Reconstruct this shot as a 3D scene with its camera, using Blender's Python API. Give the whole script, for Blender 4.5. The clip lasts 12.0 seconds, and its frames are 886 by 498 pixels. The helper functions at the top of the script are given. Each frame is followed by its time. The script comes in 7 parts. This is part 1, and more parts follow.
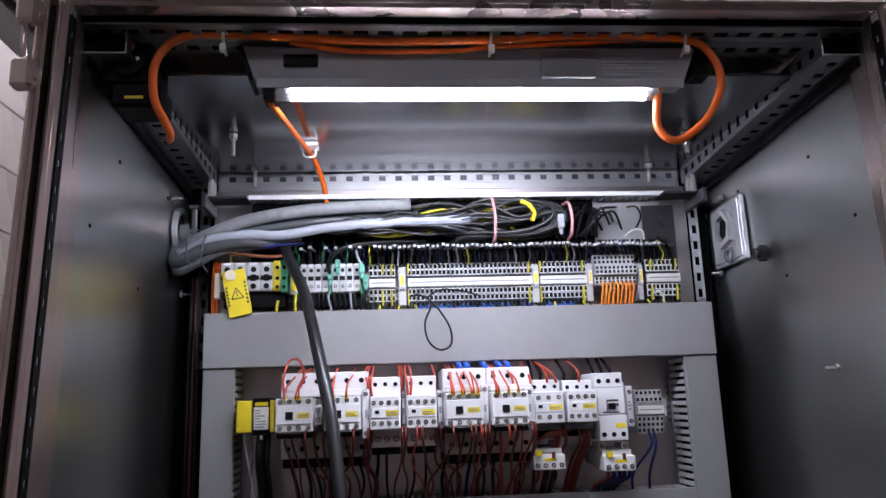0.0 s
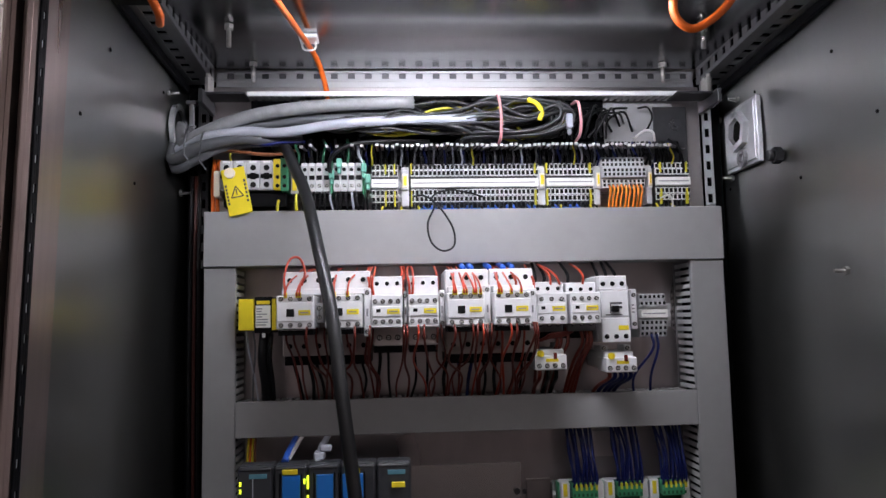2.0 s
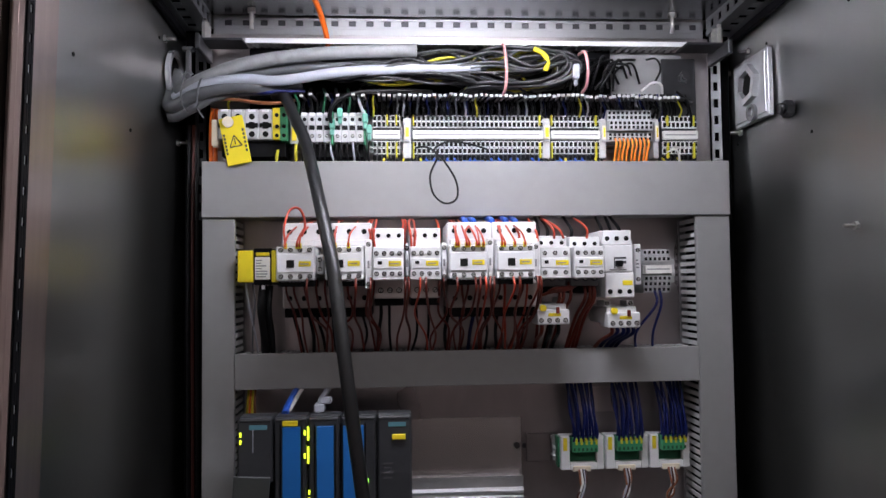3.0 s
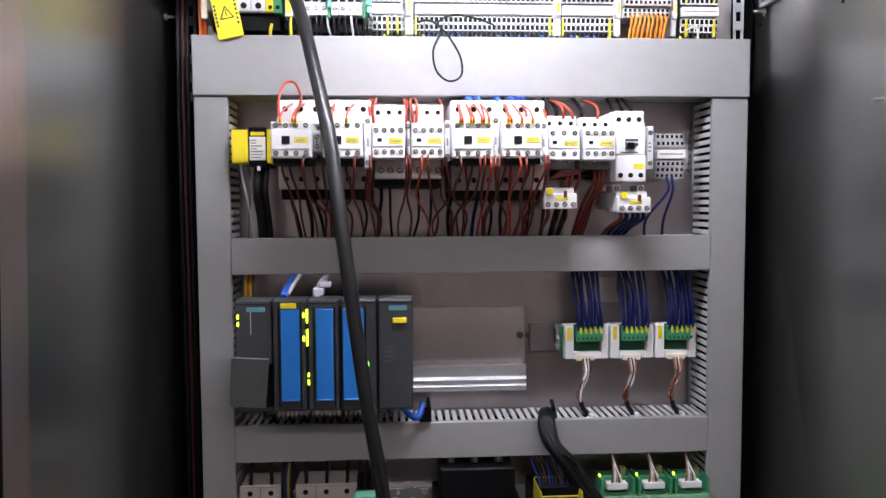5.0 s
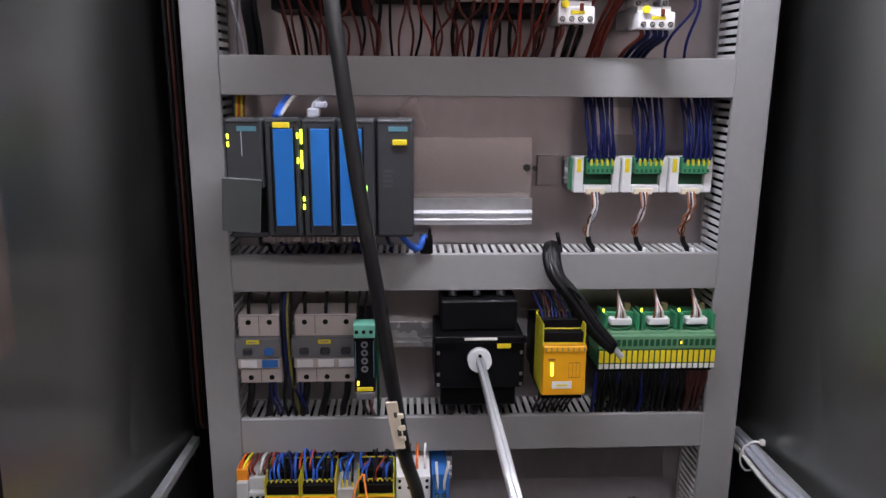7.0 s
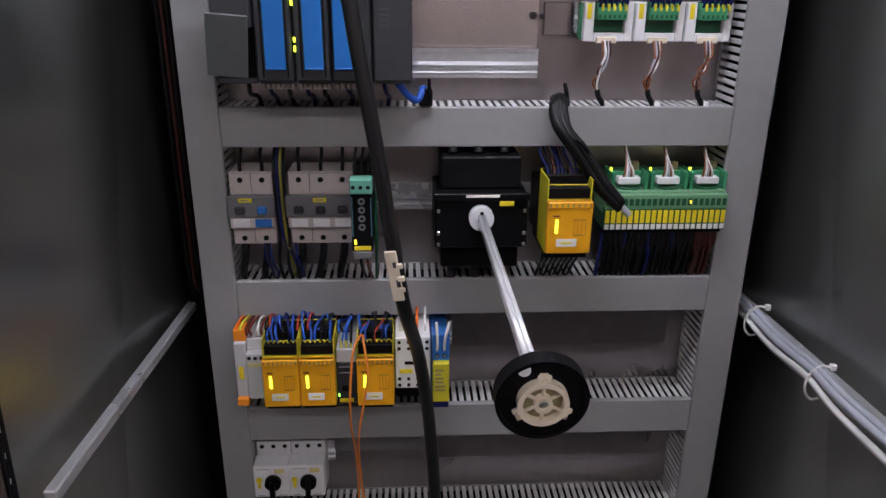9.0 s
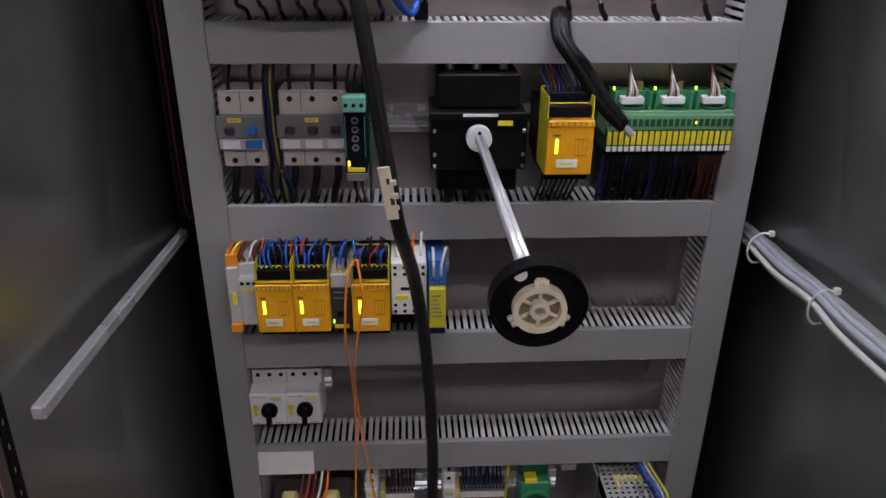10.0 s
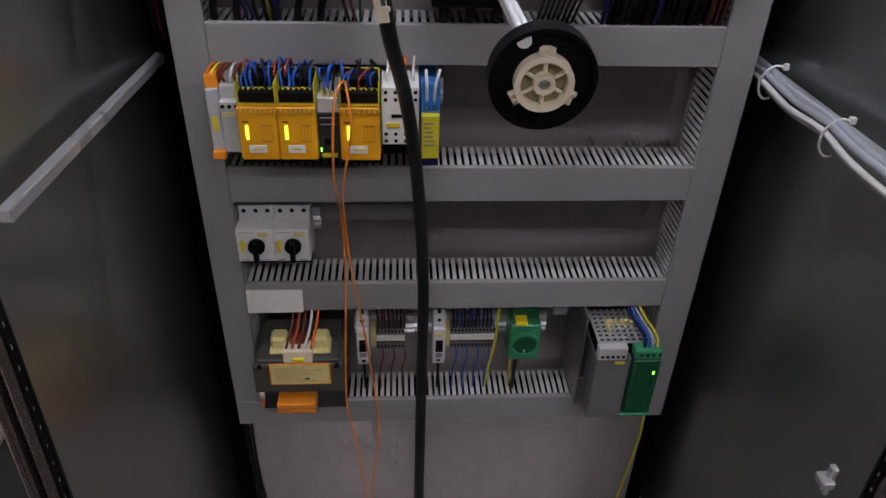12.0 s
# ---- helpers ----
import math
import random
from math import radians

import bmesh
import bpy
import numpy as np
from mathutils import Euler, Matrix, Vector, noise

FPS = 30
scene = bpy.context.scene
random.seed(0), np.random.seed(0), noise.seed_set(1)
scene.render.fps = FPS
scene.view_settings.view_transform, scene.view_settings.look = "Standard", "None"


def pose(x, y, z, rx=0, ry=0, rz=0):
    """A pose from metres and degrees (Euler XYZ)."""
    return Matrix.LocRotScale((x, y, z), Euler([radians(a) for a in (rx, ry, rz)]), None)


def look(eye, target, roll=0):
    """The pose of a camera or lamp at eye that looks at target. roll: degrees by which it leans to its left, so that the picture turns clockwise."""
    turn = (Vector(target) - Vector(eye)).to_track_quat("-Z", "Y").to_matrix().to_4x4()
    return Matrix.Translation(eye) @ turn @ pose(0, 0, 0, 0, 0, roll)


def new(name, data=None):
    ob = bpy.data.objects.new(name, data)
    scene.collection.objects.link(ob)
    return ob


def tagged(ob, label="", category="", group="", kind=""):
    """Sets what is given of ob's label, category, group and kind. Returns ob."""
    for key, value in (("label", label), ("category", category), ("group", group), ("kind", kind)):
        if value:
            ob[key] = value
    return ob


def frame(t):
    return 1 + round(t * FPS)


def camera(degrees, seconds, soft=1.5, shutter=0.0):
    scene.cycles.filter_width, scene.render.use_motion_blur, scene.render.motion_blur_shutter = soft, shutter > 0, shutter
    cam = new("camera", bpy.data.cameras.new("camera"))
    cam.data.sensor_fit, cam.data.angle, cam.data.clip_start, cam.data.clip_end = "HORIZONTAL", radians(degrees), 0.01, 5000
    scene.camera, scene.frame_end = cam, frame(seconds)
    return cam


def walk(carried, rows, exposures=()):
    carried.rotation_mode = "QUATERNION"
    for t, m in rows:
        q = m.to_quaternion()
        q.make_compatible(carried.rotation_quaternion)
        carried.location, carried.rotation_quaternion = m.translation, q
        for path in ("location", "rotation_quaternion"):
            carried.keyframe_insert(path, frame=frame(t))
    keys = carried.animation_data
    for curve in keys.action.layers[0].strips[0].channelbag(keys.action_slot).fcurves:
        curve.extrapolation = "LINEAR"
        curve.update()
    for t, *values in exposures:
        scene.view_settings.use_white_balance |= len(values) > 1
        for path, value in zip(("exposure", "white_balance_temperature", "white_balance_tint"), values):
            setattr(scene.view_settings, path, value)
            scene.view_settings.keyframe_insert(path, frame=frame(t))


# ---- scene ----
cam = camera(62.0, 12.0)
PATH = [
    (0, (-0.105, -1.007, 1.415), (0.047, 0.945, 1.826), -1.9),
    (0.5, (-0.102, -1.005, 1.414), (0.04, 0.955, 1.784), -1.7),
    (1, (-0.101, -0.998, 1.411), (0.04, 0.974, 1.712), -1.8),
    (1.5, (-0.098, -0.989, 1.402), (0.034, 0.991, 1.646), -1.5),
    (2, (-0.098, -0.984, 1.394), (0.029, 1.003, 1.588), -1.2),
    (2.5, (-0.101, -0.974, 1.384), (0.027, 1.016, 1.539), -0.8),
    (2.7, (-0.103, -0.972, 1.385), (0.029, 1.02, 1.514), -0.7),
    (4.5, (-0.098, -0.941, 1.347), (0.024, 1.055, 1.289), -0.7),
    (5, (-0.099, -0.933, 1.335), (0.019, 1.06, 1.215), -0.3),
    (5.5, (-0.101, -0.923, 1.325), (0.016, 1.064, 1.121), -0.2),
    (6, (-0.096, -0.915, 1.31), (0.014, 1.063, 1.031), 0.0),
    (6.5, (-0.094, -0.904, 1.296), (0.013, 1.061, 0.935), 0.2),
    (7, (-0.093, -0.893, 1.273), (0.007, 1.051, 0.814), 0.4),
    (7.2, (-0.096, -0.89, 1.269), (0.004, 1.047, 0.781), 0.4),
    (8.8, (-0.094, -0.872, 1.213), (0.01, 1.005, 0.532), 0.5),
    (9, (-0.094, -0.871, 1.206), (0.009, 0.998, 0.5), 0.5),
    (9.5, (-0.091, -0.866, 1.188), (0.009, 0.979, 0.42), 0.7),
    (10, (-0.088, -0.861, 1.17), (0.011, 0.953, 0.334), 0.5),
    (10.5, (-0.088, -0.858, 1.149), (0.012, 0.919, 0.238), 0.8),
    (11, (-0.089, -0.856, 1.129), (0.014, 0.883, 0.147), 1.5),
    (11.5, (-0.089, -0.854, 1.113), (0.026, 0.848, 0.069), 1.7),
    (12, (-0.087, -0.855, 1.097), (0.029, 0.801, -0.019), 1.8),
]
EXPOSURES = [(0, 0.05, 6100, 13), (0.5, -0.05, 6400, 11), (2.7, 0.1, 6500, 10), (4.5, 0.82, 6500, 10), (5.5, 1.28, 6500, 10), (7.0, 1.35, 6450, 11), (9.0, 1.17, 6400, 12), (12, 1.08, 6400, 9)]
walk(cam, [(t, look(eye, aim, roll)) for t, eye, aim, roll in PATH],
     EXPOSURES)

# ---- light ----
world = bpy.data.worlds.new("room_air")
scene.world = world
world.use_nodes = True
world.node_tree.nodes["Background"].inputs[0].default_value = (0.9, 0.95, 1.0, 1)
world.node_tree.nodes["Background"].inputs[1].default_value = 0.005
TUBE_STRENGTH = 139.0
ROOM_STRENGTH = 11.5


# ---- materials ----
def material(name, colour, rough=0.5, metal=0.0, vary=0.12, scale=40.0, stretch=(1, 1, 1), bump=0.05, rough_vary=0.1, stain=0.0,
             stain_colour=(0.1, 0.09, 0.08), coat=0.0, alpha=None, gloss=0.5):
    m = bpy.data.materials.new(name)
    m.use_nodes = True
    nt = m.node_tree
    b = nt.nodes["Principled BSDF"]
    co = nt.nodes.new("ShaderNodeTexCoord")
    mp = nt.nodes.new("ShaderNodeMapping")
    mp.inputs["Scale"].default_value = stretch
    nt.links.new(co.outputs["Object"], mp.inputs[0])
    fine = nt.nodes.new("ShaderNodeTexNoise")
    fine.inputs["Scale"].default_value, fine.inputs["Detail"].default_value = scale, 6
    nt.links.new(mp.outputs[0], fine.inputs["Vector"])
    big = nt.nodes.new("ShaderNodeTexNoise")
    big.inputs["Scale"].default_value, big.inputs["Detail"].default_value = scale * 0.13, 4
    nt.links.new(mp.outputs[0], big.inputs["Vector"])
    info = nt.nodes.new("ShaderNodeObjectInfo")
    add = nt.nodes.new("ShaderNodeMath")
    add.operation = "ADD"
    nt.links.new(fine.outputs[0], add.inputs[0])
    nt.links.new(big.outputs[0], add.inputs[1])
    add2 = nt.nodes.new("ShaderNodeMath")
    add2.operation = "MULTIPLY_ADD"
    add2.inputs[1].default_value = 0.5
    nt.links.new(info.outputs["Random"], add2.inputs[0])
    nt.links.new(add.outputs[0], add2.inputs[2])
    ramp = nt.nodes.new("ShaderNodeMapRange")
    ramp.inputs["From Min"].default_value, ramp.inputs["From Max"].default_value = 0.7, 1.8
    ramp.inputs["To Min"].default_value, ramp.inputs["To Max"].default_value = 1 - vary, 1 + vary
    nt.links.new(add2.outputs[0], ramp.inputs["Value"])
    mul = nt.nodes.new("ShaderNodeVectorMath")
    mul.operation = "SCALE"
    mul.inputs[0].default_value = colour
    nt.links.new(ramp.outputs[0], mul.inputs["Scale"])
    out = mul.outputs[0]
    if stain:
        st = nt.nodes.new("ShaderNodeTexNoise")
        st.inputs["Scale"].default_value, st.inputs["Detail"].default_value = scale * 0.35, 8
        nt.links.new(co.outputs["Object"], st.inputs["Vector"])
        cut = nt.nodes.new("ShaderNodeMapRange")
        cut.inputs["From Min"].default_value, cut.inputs["From Max"].default_value = 0.55, 0.75
        cut.inputs["To Max"].default_value = stain
        nt.links.new(st.outputs[0], cut.inputs["Value"])
        mix = nt.nodes.new("ShaderNodeMix")
        mix.data_type = "RGBA"
        nt.links.new(cut.outputs[0], mix.inputs["Factor"])
        nt.links.new(out, mix.inputs["A"])
        mix.inputs["B"].default_value = (*stain_colour, 1)
        out = mix.outputs["Result"]
    nt.links.new(out, b.inputs["Base Color"])
    rr = nt.nodes.new("ShaderNodeMapRange")
    rr.inputs["From Min"].default_value, rr.inputs["From Max"].default_value = 0.3, 0.7
    rr.inputs["To Min"].default_value, rr.inputs["To Max"].default_value = max(0.02, rough - rough_vary), min(1, rough + rough_vary)
    nt.links.new(big.outputs[0], rr.inputs["Value"])
    nt.links.new(rr.outputs[0], b.inputs["Roughness"])
    b.inputs["Metallic"].default_value = metal
    b.inputs["Coat Weight"].default_value = coat
    b.inputs["Specular IOR Level"].default_value = gloss
    if bump:
        bp = nt.nodes.new("ShaderNodeBump")
        bp.inputs["Strength"].default_value, bp.inputs["Distance"].default_value = bump, 0.001
        nt.links.new(fine.outputs[0], bp.inputs["Height"])
        nt.links.new(bp.outputs[0], b.inputs["Normal"])
    if alpha is not None:
        b.inputs["Transmission Weight"].default_value = alpha
    return m


def glowing(name, colour, strength):
    m = bpy.data.materials.new(name)
    m.use_nodes = True
    b = m.node_tree.nodes["Principled BSDF"]
    b.inputs["Base Color"].default_value = (*colour, 1)
    b.inputs["Emission Color"].default_value = (*colour, 1)
    b.inputs["Emission Strength"].default_value = strength
    return m


PANEL = material("brushed_sheet_steel", (0.42, 0.43, 0.42), 0.33, 0.97, 0.07, 9, (2, 2, 0.25), 0.012, 0.05, 0.12, (0.3, 0.29, 0.28))
ROOF = material("bright_sheet_steel", (0.28, 0.28, 0.287), 0.2, 1.0, 0.10, 25, (0.4, 3, 1), 0.02, 0.05, 0.2, (0.3, 0.3, 0.3))
PLATE = material("galvanised_plate", (0.43, 0.395, 0.397), 0.31, 1.0, 0.16, 45, (1, 1, 0.35), 0.0, 0.05, 0.2, (0.35, 0.32, 0.315))
BASE = material("dusty_base_sheet", (0.30, 0.29, 0.295), 0.38, 0.6, 0.2, 14, (1, 1, 1), 0.05, 0.12, 0.3, (0.13, 0.125, 0.12))
CORE = material("olive_grey_core_plate", (0.095, 0.090, 0.078), 0.5, 0.2, 0.15, 60)
PALEGREEN = material("dusty_green_plastic", (0.14, 0.31, 0.17), 0.5, 0.0, 0.12, 90)
CASTZINC = material("cast_zinc", (0.62, 0.63, 0.65), 0.42, 0.55, 0.2, 70, (1, 1, 1), 0.12, 0.12, 0.25, (0.4, 0.4, 0.41))
BRIGHTSHEET = material("bright_zinc_sheet", (0.66, 0.60, 0.585), 0.3, 0.75, 0.12, 30, (1, 1, 0.3), 0.04, 0.08)
# the room's warm reflection is put into the steel's base colour
FRAME = material("frame_steel_warm_reflection", (0.52, 0.43, 0.40), 0.3, 0.9, 0.15, 40, (3, 3, 0.1), 0.04, 0.1, 0.35, (0.2, 0.15, 0.13))
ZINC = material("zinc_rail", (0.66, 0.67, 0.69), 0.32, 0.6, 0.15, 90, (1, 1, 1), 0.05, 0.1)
# zinc tone lowered: shadow on the depth rails is in this colour
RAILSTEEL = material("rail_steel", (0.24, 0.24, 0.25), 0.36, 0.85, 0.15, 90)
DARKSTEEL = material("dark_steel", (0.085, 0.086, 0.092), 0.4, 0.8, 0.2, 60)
# flat black that stands for shade within ducts, slotted profiles and casings
SHADEFILL = material("shade_fill_black", (0.003, 0.003, 0.0035), 0.8, 0.0, 0.2, 60, gloss=0.05)
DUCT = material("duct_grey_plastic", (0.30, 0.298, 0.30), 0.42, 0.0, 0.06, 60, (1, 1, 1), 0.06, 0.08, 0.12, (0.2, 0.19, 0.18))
# duct plastic raised in tone: light from above is in the slats' colour
LITSLAT = material("duct_slat_lit_grey_plastic", (0.58, 0.578, 0.58), 0.45, 0.0, 0.08, 60)
WHITE = material("white_plastic", (0.82, 0.82, 0.83), 0.38, 0.0, 0.06, 120, (1, 1, 1), 0.03)
GREY = material("light_grey_plastic", (0.54, 0.54, 0.55), 0.45, 0.0, 0.1, 120)
BEIGE = material("grey_beige_plastic", (0.54, 0.48, 0.46), 0.45, 0.0, 0.1, 120)
MIDGREY = material("mid_grey_plastic", (0.16, 0.16, 0.17), 0.45, 0.0, 0.1, 120)
# darker than the housing's own grey: its shade is put into the colour
LAMPSHADED = material("lamp_housing_shaded_grey", (0.24, 0.24, 0.265), 0.4, 0.2, 0.08, 60)
FLAP = material("grey_green_flap", (0.17, 0.19, 0.195), 0.42, 0.0, 0.1, 90)
DARK = material("anthracite_plastic", (0.035, 0.037, 0.042), 0.42, 0.0, 0.15, 120)
BLACK = material("black_plastic", (0.005, 0.005, 0.006), 0.45, 0.0, 0.2, 120, gloss=0.1)
# solid black for wells and openings, their inner shade as a colour
HOLE = material("screw_well_black", (0.008, 0.008, 0.008), 0.7, 0.0, 0.2, 120, gloss=0.15)
SCREW = material("screw_head_steel", (0.5, 0.49, 0.47), 0.35, 0.9, 0.2, 200)
BLUE = material("blue_label_strip", (0.014, 0.165, 0.53), 0.45, 0.0, 0.08, 60)
BLUEPL = material("blue_plastic", (0.03, 0.16, 0.50), 0.4, 0.0, 0.1, 90)
TEAL = material("teal_print", (0.09, 0.24, 0.30), 0.5, 0.0, 0.1, 90)
AMBER = material("amber_plastic", (0.90, 0.42, 0.012), 0.4, 0.0, 0.06, 90)
LEMON = material("lemon_side_plastic", (0.62, 0.56, 0.03), 0.45, 0.0, 0.08, 90)
YELLOW = material("yellow_label", (0.85, 0.68, 0.02), 0.5, 0.0, 0.06, 90)
PALEYELLOW = material("pale_yellow_bobbin", (0.75, 0.66, 0.28), 0.5, 0.0, 0.1, 90)
GREEN = material("green_plastic", (0.045, 0.26, 0.125), 0.42, 0.0, 0.1, 90)
DARKGREEN = material("dark_green_plastic", (0.008, 0.085, 0.036), 0.42, 0.0, 0.12, 90)
MINT = material("mint_plastic", (0.15, 0.45, 0.34), 0.45, 0.0, 0.1, 90)
ORANGE = material("orange_cable_sheath", (0.78, 0.14, 0.010), 0.42, 0.0, 0.1, 60)
ORANGEPL = material("orange_plastic", (0.9, 0.30, 0.02), 0.45, 0.0, 0.08, 60)
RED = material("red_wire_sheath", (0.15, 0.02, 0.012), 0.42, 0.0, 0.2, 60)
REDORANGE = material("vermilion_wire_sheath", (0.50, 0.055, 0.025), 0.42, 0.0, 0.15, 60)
NAVY = material("navy_wire_sheath", (0.008, 0.014, 0.10), 0.45, 0.0, 0.25, 60, gloss=0.3)
BLUEWIRE = material("blue_wire_sheath", (0.02, 0.10, 0.5), 0.42, 0.0, 0.2, 60)
BLACKWIRE = material("black_wire_sheath", (0.006, 0.006, 0.007), 0.45, 0.0, 0.2, 60, gloss=0.25)
RUBBER = material("black_rubber_hose", (0.011, 0.0115, 0.0125), 0.38, 0.0, 0.25, 30, (1, 1, 0.3), 0.1, 0.1, 0.12, (0.035, 0.034, 0.032))
GREYCABLE = material("grey_cable_sheath", (0.10, 0.104, 0.112), 0.36, 0.0, 0.3, 50)
WORNCABLE = material("worn_grey_cable_sheath", (0.26, 0.265, 0.27), 0.42, 0.0, 0.3, 120, (1, 1, 1), 0.1, 0.1, 0.55, (0.13, 0.13, 0.12))
# greyer than the wire black, with the cores' sheen in the colour
DUCTCORE = material("black_core_sheath_sheen", (0.028, 0.029, 0.031), 0.33, 0.0, 0.3, 60)
ORANGEWIRE = material("light_orange_wire_sheath", (0.85, 0.25, 0.03), 0.45, 0.0, 0.12, 60)
GREYZINC = material("dull_zinc_rail", (0.40, 0.40, 0.41), 0.36, 0.8, 0.12, 60, (0.3, 1, 1), 0.03, 0.08)
PALECABLE = material("pale_cable_sheath", (0.42, 0.44, 0.50), 0.4, 0.0, 0.12, 50)
WHITEWIRE = material("white_wire_sheath", (0.75, 0.74, 0.72), 0.45, 0.0, 0.1, 60)
YELWIRE = material("yellow_wire_sheath", (0.68, 0.60, 0.04), 0.45, 0.0, 0.15, 60)
OLIVEWIRE = material("dull_yellow_green_wire_sheath", (0.22, 0.20, 0.03), 0.45, 0.0, 0.15, 60)
BROWN = material("brown_wire_sheath", (0.22, 0.075, 0.03), 0.45, 0.0, 0.15, 60)
COPPERED = material("dark_red_wire_sheath", (0.050, 0.009, 0.005), 0.45, 0.0, 0.2, 60)
PINK = material("pink_tie", (0.75, 0.36, 0.36), 0.5, 0.0, 0.1, 60)
PAPER = material("paper_label", (0.82, 0.81, 0.78), 0.7, 0.0, 0.08, 90)
CREAM = material("cream_plastic", (0.84, 0.75, 0.60), 0.45, 0.0, 0.08, 90)
TAN = material("tan_recess", (0.30, 0.25, 0.13), 0.5, 0.0, 0.12, 90)
BROWNLAB = material("tan_rating_plate", (0.60, 0.42, 0.22), 0.5, 0.0, 0.1, 90)
INK = material("dark_print", (0.06, 0.06, 0.065), 0.6, 0.0, 0.1, 90)
PALEINK = material("grey_print", (0.30, 0.30, 0.31), 0.6, 0.0, 0.1, 90)
CLEAR = material("clear_rod_plastic", (0.75, 0.76, 0.78), 0.22, 0.35, 0.1, 90, (1, 0.2, 1), 0.08)
TUBE = glowing("lamp_tube_glow", (0.93, 0.93, 1.03), TUBE_STRENGTH)
LENSCAP = material("frosted_lamp_end", (0.8, 0.82, 0.85), 0.3, 0.0, 0.05, 60)
LED = glowing("led_yellow_green", (0.75, 0.95, 0.04), 1.6)
LEDGREEN = glowing("led_green", (0.35, 1.0, 0.1), 1.6)
LEDAMBER = glowing("led_amber", (1.0, 0.62, 0.03), 1.6)
TILEFILLGLOW = glowing("tile_fill_glow", (1.0, 0.95, 0.95), 13.0)
ROOMGLOW = glowing("room_light_glow", (1.0, 0.95, 0.97), ROOM_STRENGTH)
TILE = material("glazed_wall_tile", (0.72, 0.66, 0.66), 0.3, 0.0, 0.05, 12)
GROUT = material("tile_grout", (0.4, 0.36, 0.35), 0.8, 0.0, 0.1, 50)
PAINT = material("brown_wall_paint", (0.045, 0.038, 0.038), 0.7, 0.0, 0.08, 8)
CONCRETE = material("screed_floor", (0.026, 0.025, 0.025), 0.85, 0.0, 0.15, 6, (1, 1, 1), 0.2, 0.1, 0.3, (0.017, 0.016, 0.016))
CEILPAINT = material("grey_ceiling_paint", (0.30, 0.28, 0.28), 0.7, 0.0, 0.08, 6)
WALLPAINT = material("pale_wall_paint", (0.80, 0.71, 0.70), 0.7, 0.0, 0.08, 6)

# ---- mesh helpers ----
ORIGIN = {}
SIGNS = [(a, b, c) for a in (-1, 1) for b in (-1, 1) for c in (-1, 1)]


def cbox(bm, x0, x1, y0, y1, z0, z1, b=0.0006, mi=0):
    """A box with chamfered edges."""
    lo, hi = (min(x0, x1), min(y0, y1), min(z0, z1)), (max(x0, x1), max(y0, y1), max(z0, z1))
    c = [(p + q) / 2 for p, q in zip(lo, hi)]
    h = [(q - p) / 2 for p, q in zip(lo, hi)]
    b = min(b, min(h) * 0.8)
    v = {}
    for s in SIGNS:
        for a in range(3):
            v[s, a] = bm.verts.new([c[i] + s[i] * (h[i] - (0 if i == a else b)) for i in range(3)])
    faces = []
    for a in range(3):
        p, q = [i for i in range(3) if i != a]
        for sg in (-1, 1):
            ring = []
            for u, w in ((-1, -1), (1, -1), (1, 1), (-1, 1)):
                s = [0, 0, 0]
                s[a], s[p], s[q] = sg, u, w
                ring.append(v[tuple(s), a])
            faces.append(bm.faces.new(ring))
        for u in (-1, 1):
            for w in (-1, 1):
                s, t = [0, 0, 0], [0, 0, 0]
                s[a], t[a] = -1, 1
                s[p] = t[p] = u
                s[q] = t[q] = w
                s, t = tuple(s), tuple(t)
                faces.append(bm.faces.new((v[s, p], v[t, p], v[t, q], v[s, q])))
    for s in SIGNS:
        faces.append(bm.faces.new((v[s, 0], v[s, 1], v[s, 2])))
    for f in faces:
        f.material_index = mi
    return bm


def rod(bm, p, q, r, r2=None, n=12, mi=0, smooth=True):
    """A round rod from p to q."""
    p, q = Vector(p), Vector(q)
    d = (q - p).normalized()
    u = d.orthogonal().normalized()
    w = d.cross(u)
    rings = []
    for c, rad in ((p, r), (q, r if r2 is None else r2)):
        rings.append([bm.verts.new(c + rad * (math.cos(2 * math.pi * k / n) * u + math.sin(2 * math.pi * k / n) * w)) for k in range(n)])
    for k in range(n):
        f = bm.faces.new((rings[0][k], rings[0][(k + 1) % n], rings[1][(k + 1) % n], rings[1][k]))
        f.smooth, f.material_index = smooth, mi
    for ring in (rings[0][::-1], rings[1]):
        bm.faces.new(ring).material_index = mi
    return bm


def ring(bm, centre, axis, r_in, r_out, depth, n=24, mi=0):
    """A flat washer round axis."""
    c, d = Vector(centre), Vector(axis).normalized()
    u = d.orthogonal().normalized()
    w = d.cross(u)
    loops = []
    for rad, off in ((r_in, 0), (r_out, 0), (r_out, depth), (r_in, depth)):
        loops.append([bm.verts.new(c + d * off + rad * (math.cos(2 * math.pi * k / n) * u + math.sin(2 * math.pi * k / n) * w)) for k in range(n)])
    for i in range(4):
        a, b = loops[i], loops[(i + 1) % 4]
        for k in range(n):
            bm.faces.new((a[k], a[(k + 1) % n], b[(k + 1) % n], b[k])).material_index = mi
    return bm


def spline(points, steps=6):
    """Points of a smooth curve through the given ones."""
    p = [Vector(q) for q in points]
    p = [2 * p[0] - p[1], *p, 2 * p[-1] - p[-2]]
    out = []
    for a, b, c, d in zip(p, p[1:], p[2:], p[3:]):
        for k in range(steps):
            t = k / steps
            out.append(0.5 * (2 * b + (c - a) * t + (2 * a - 5 * b + 4 * c - d) * t * t + (3 * b - a - 3 * c + d) * t ** 3))
    return out + [p[-2]]


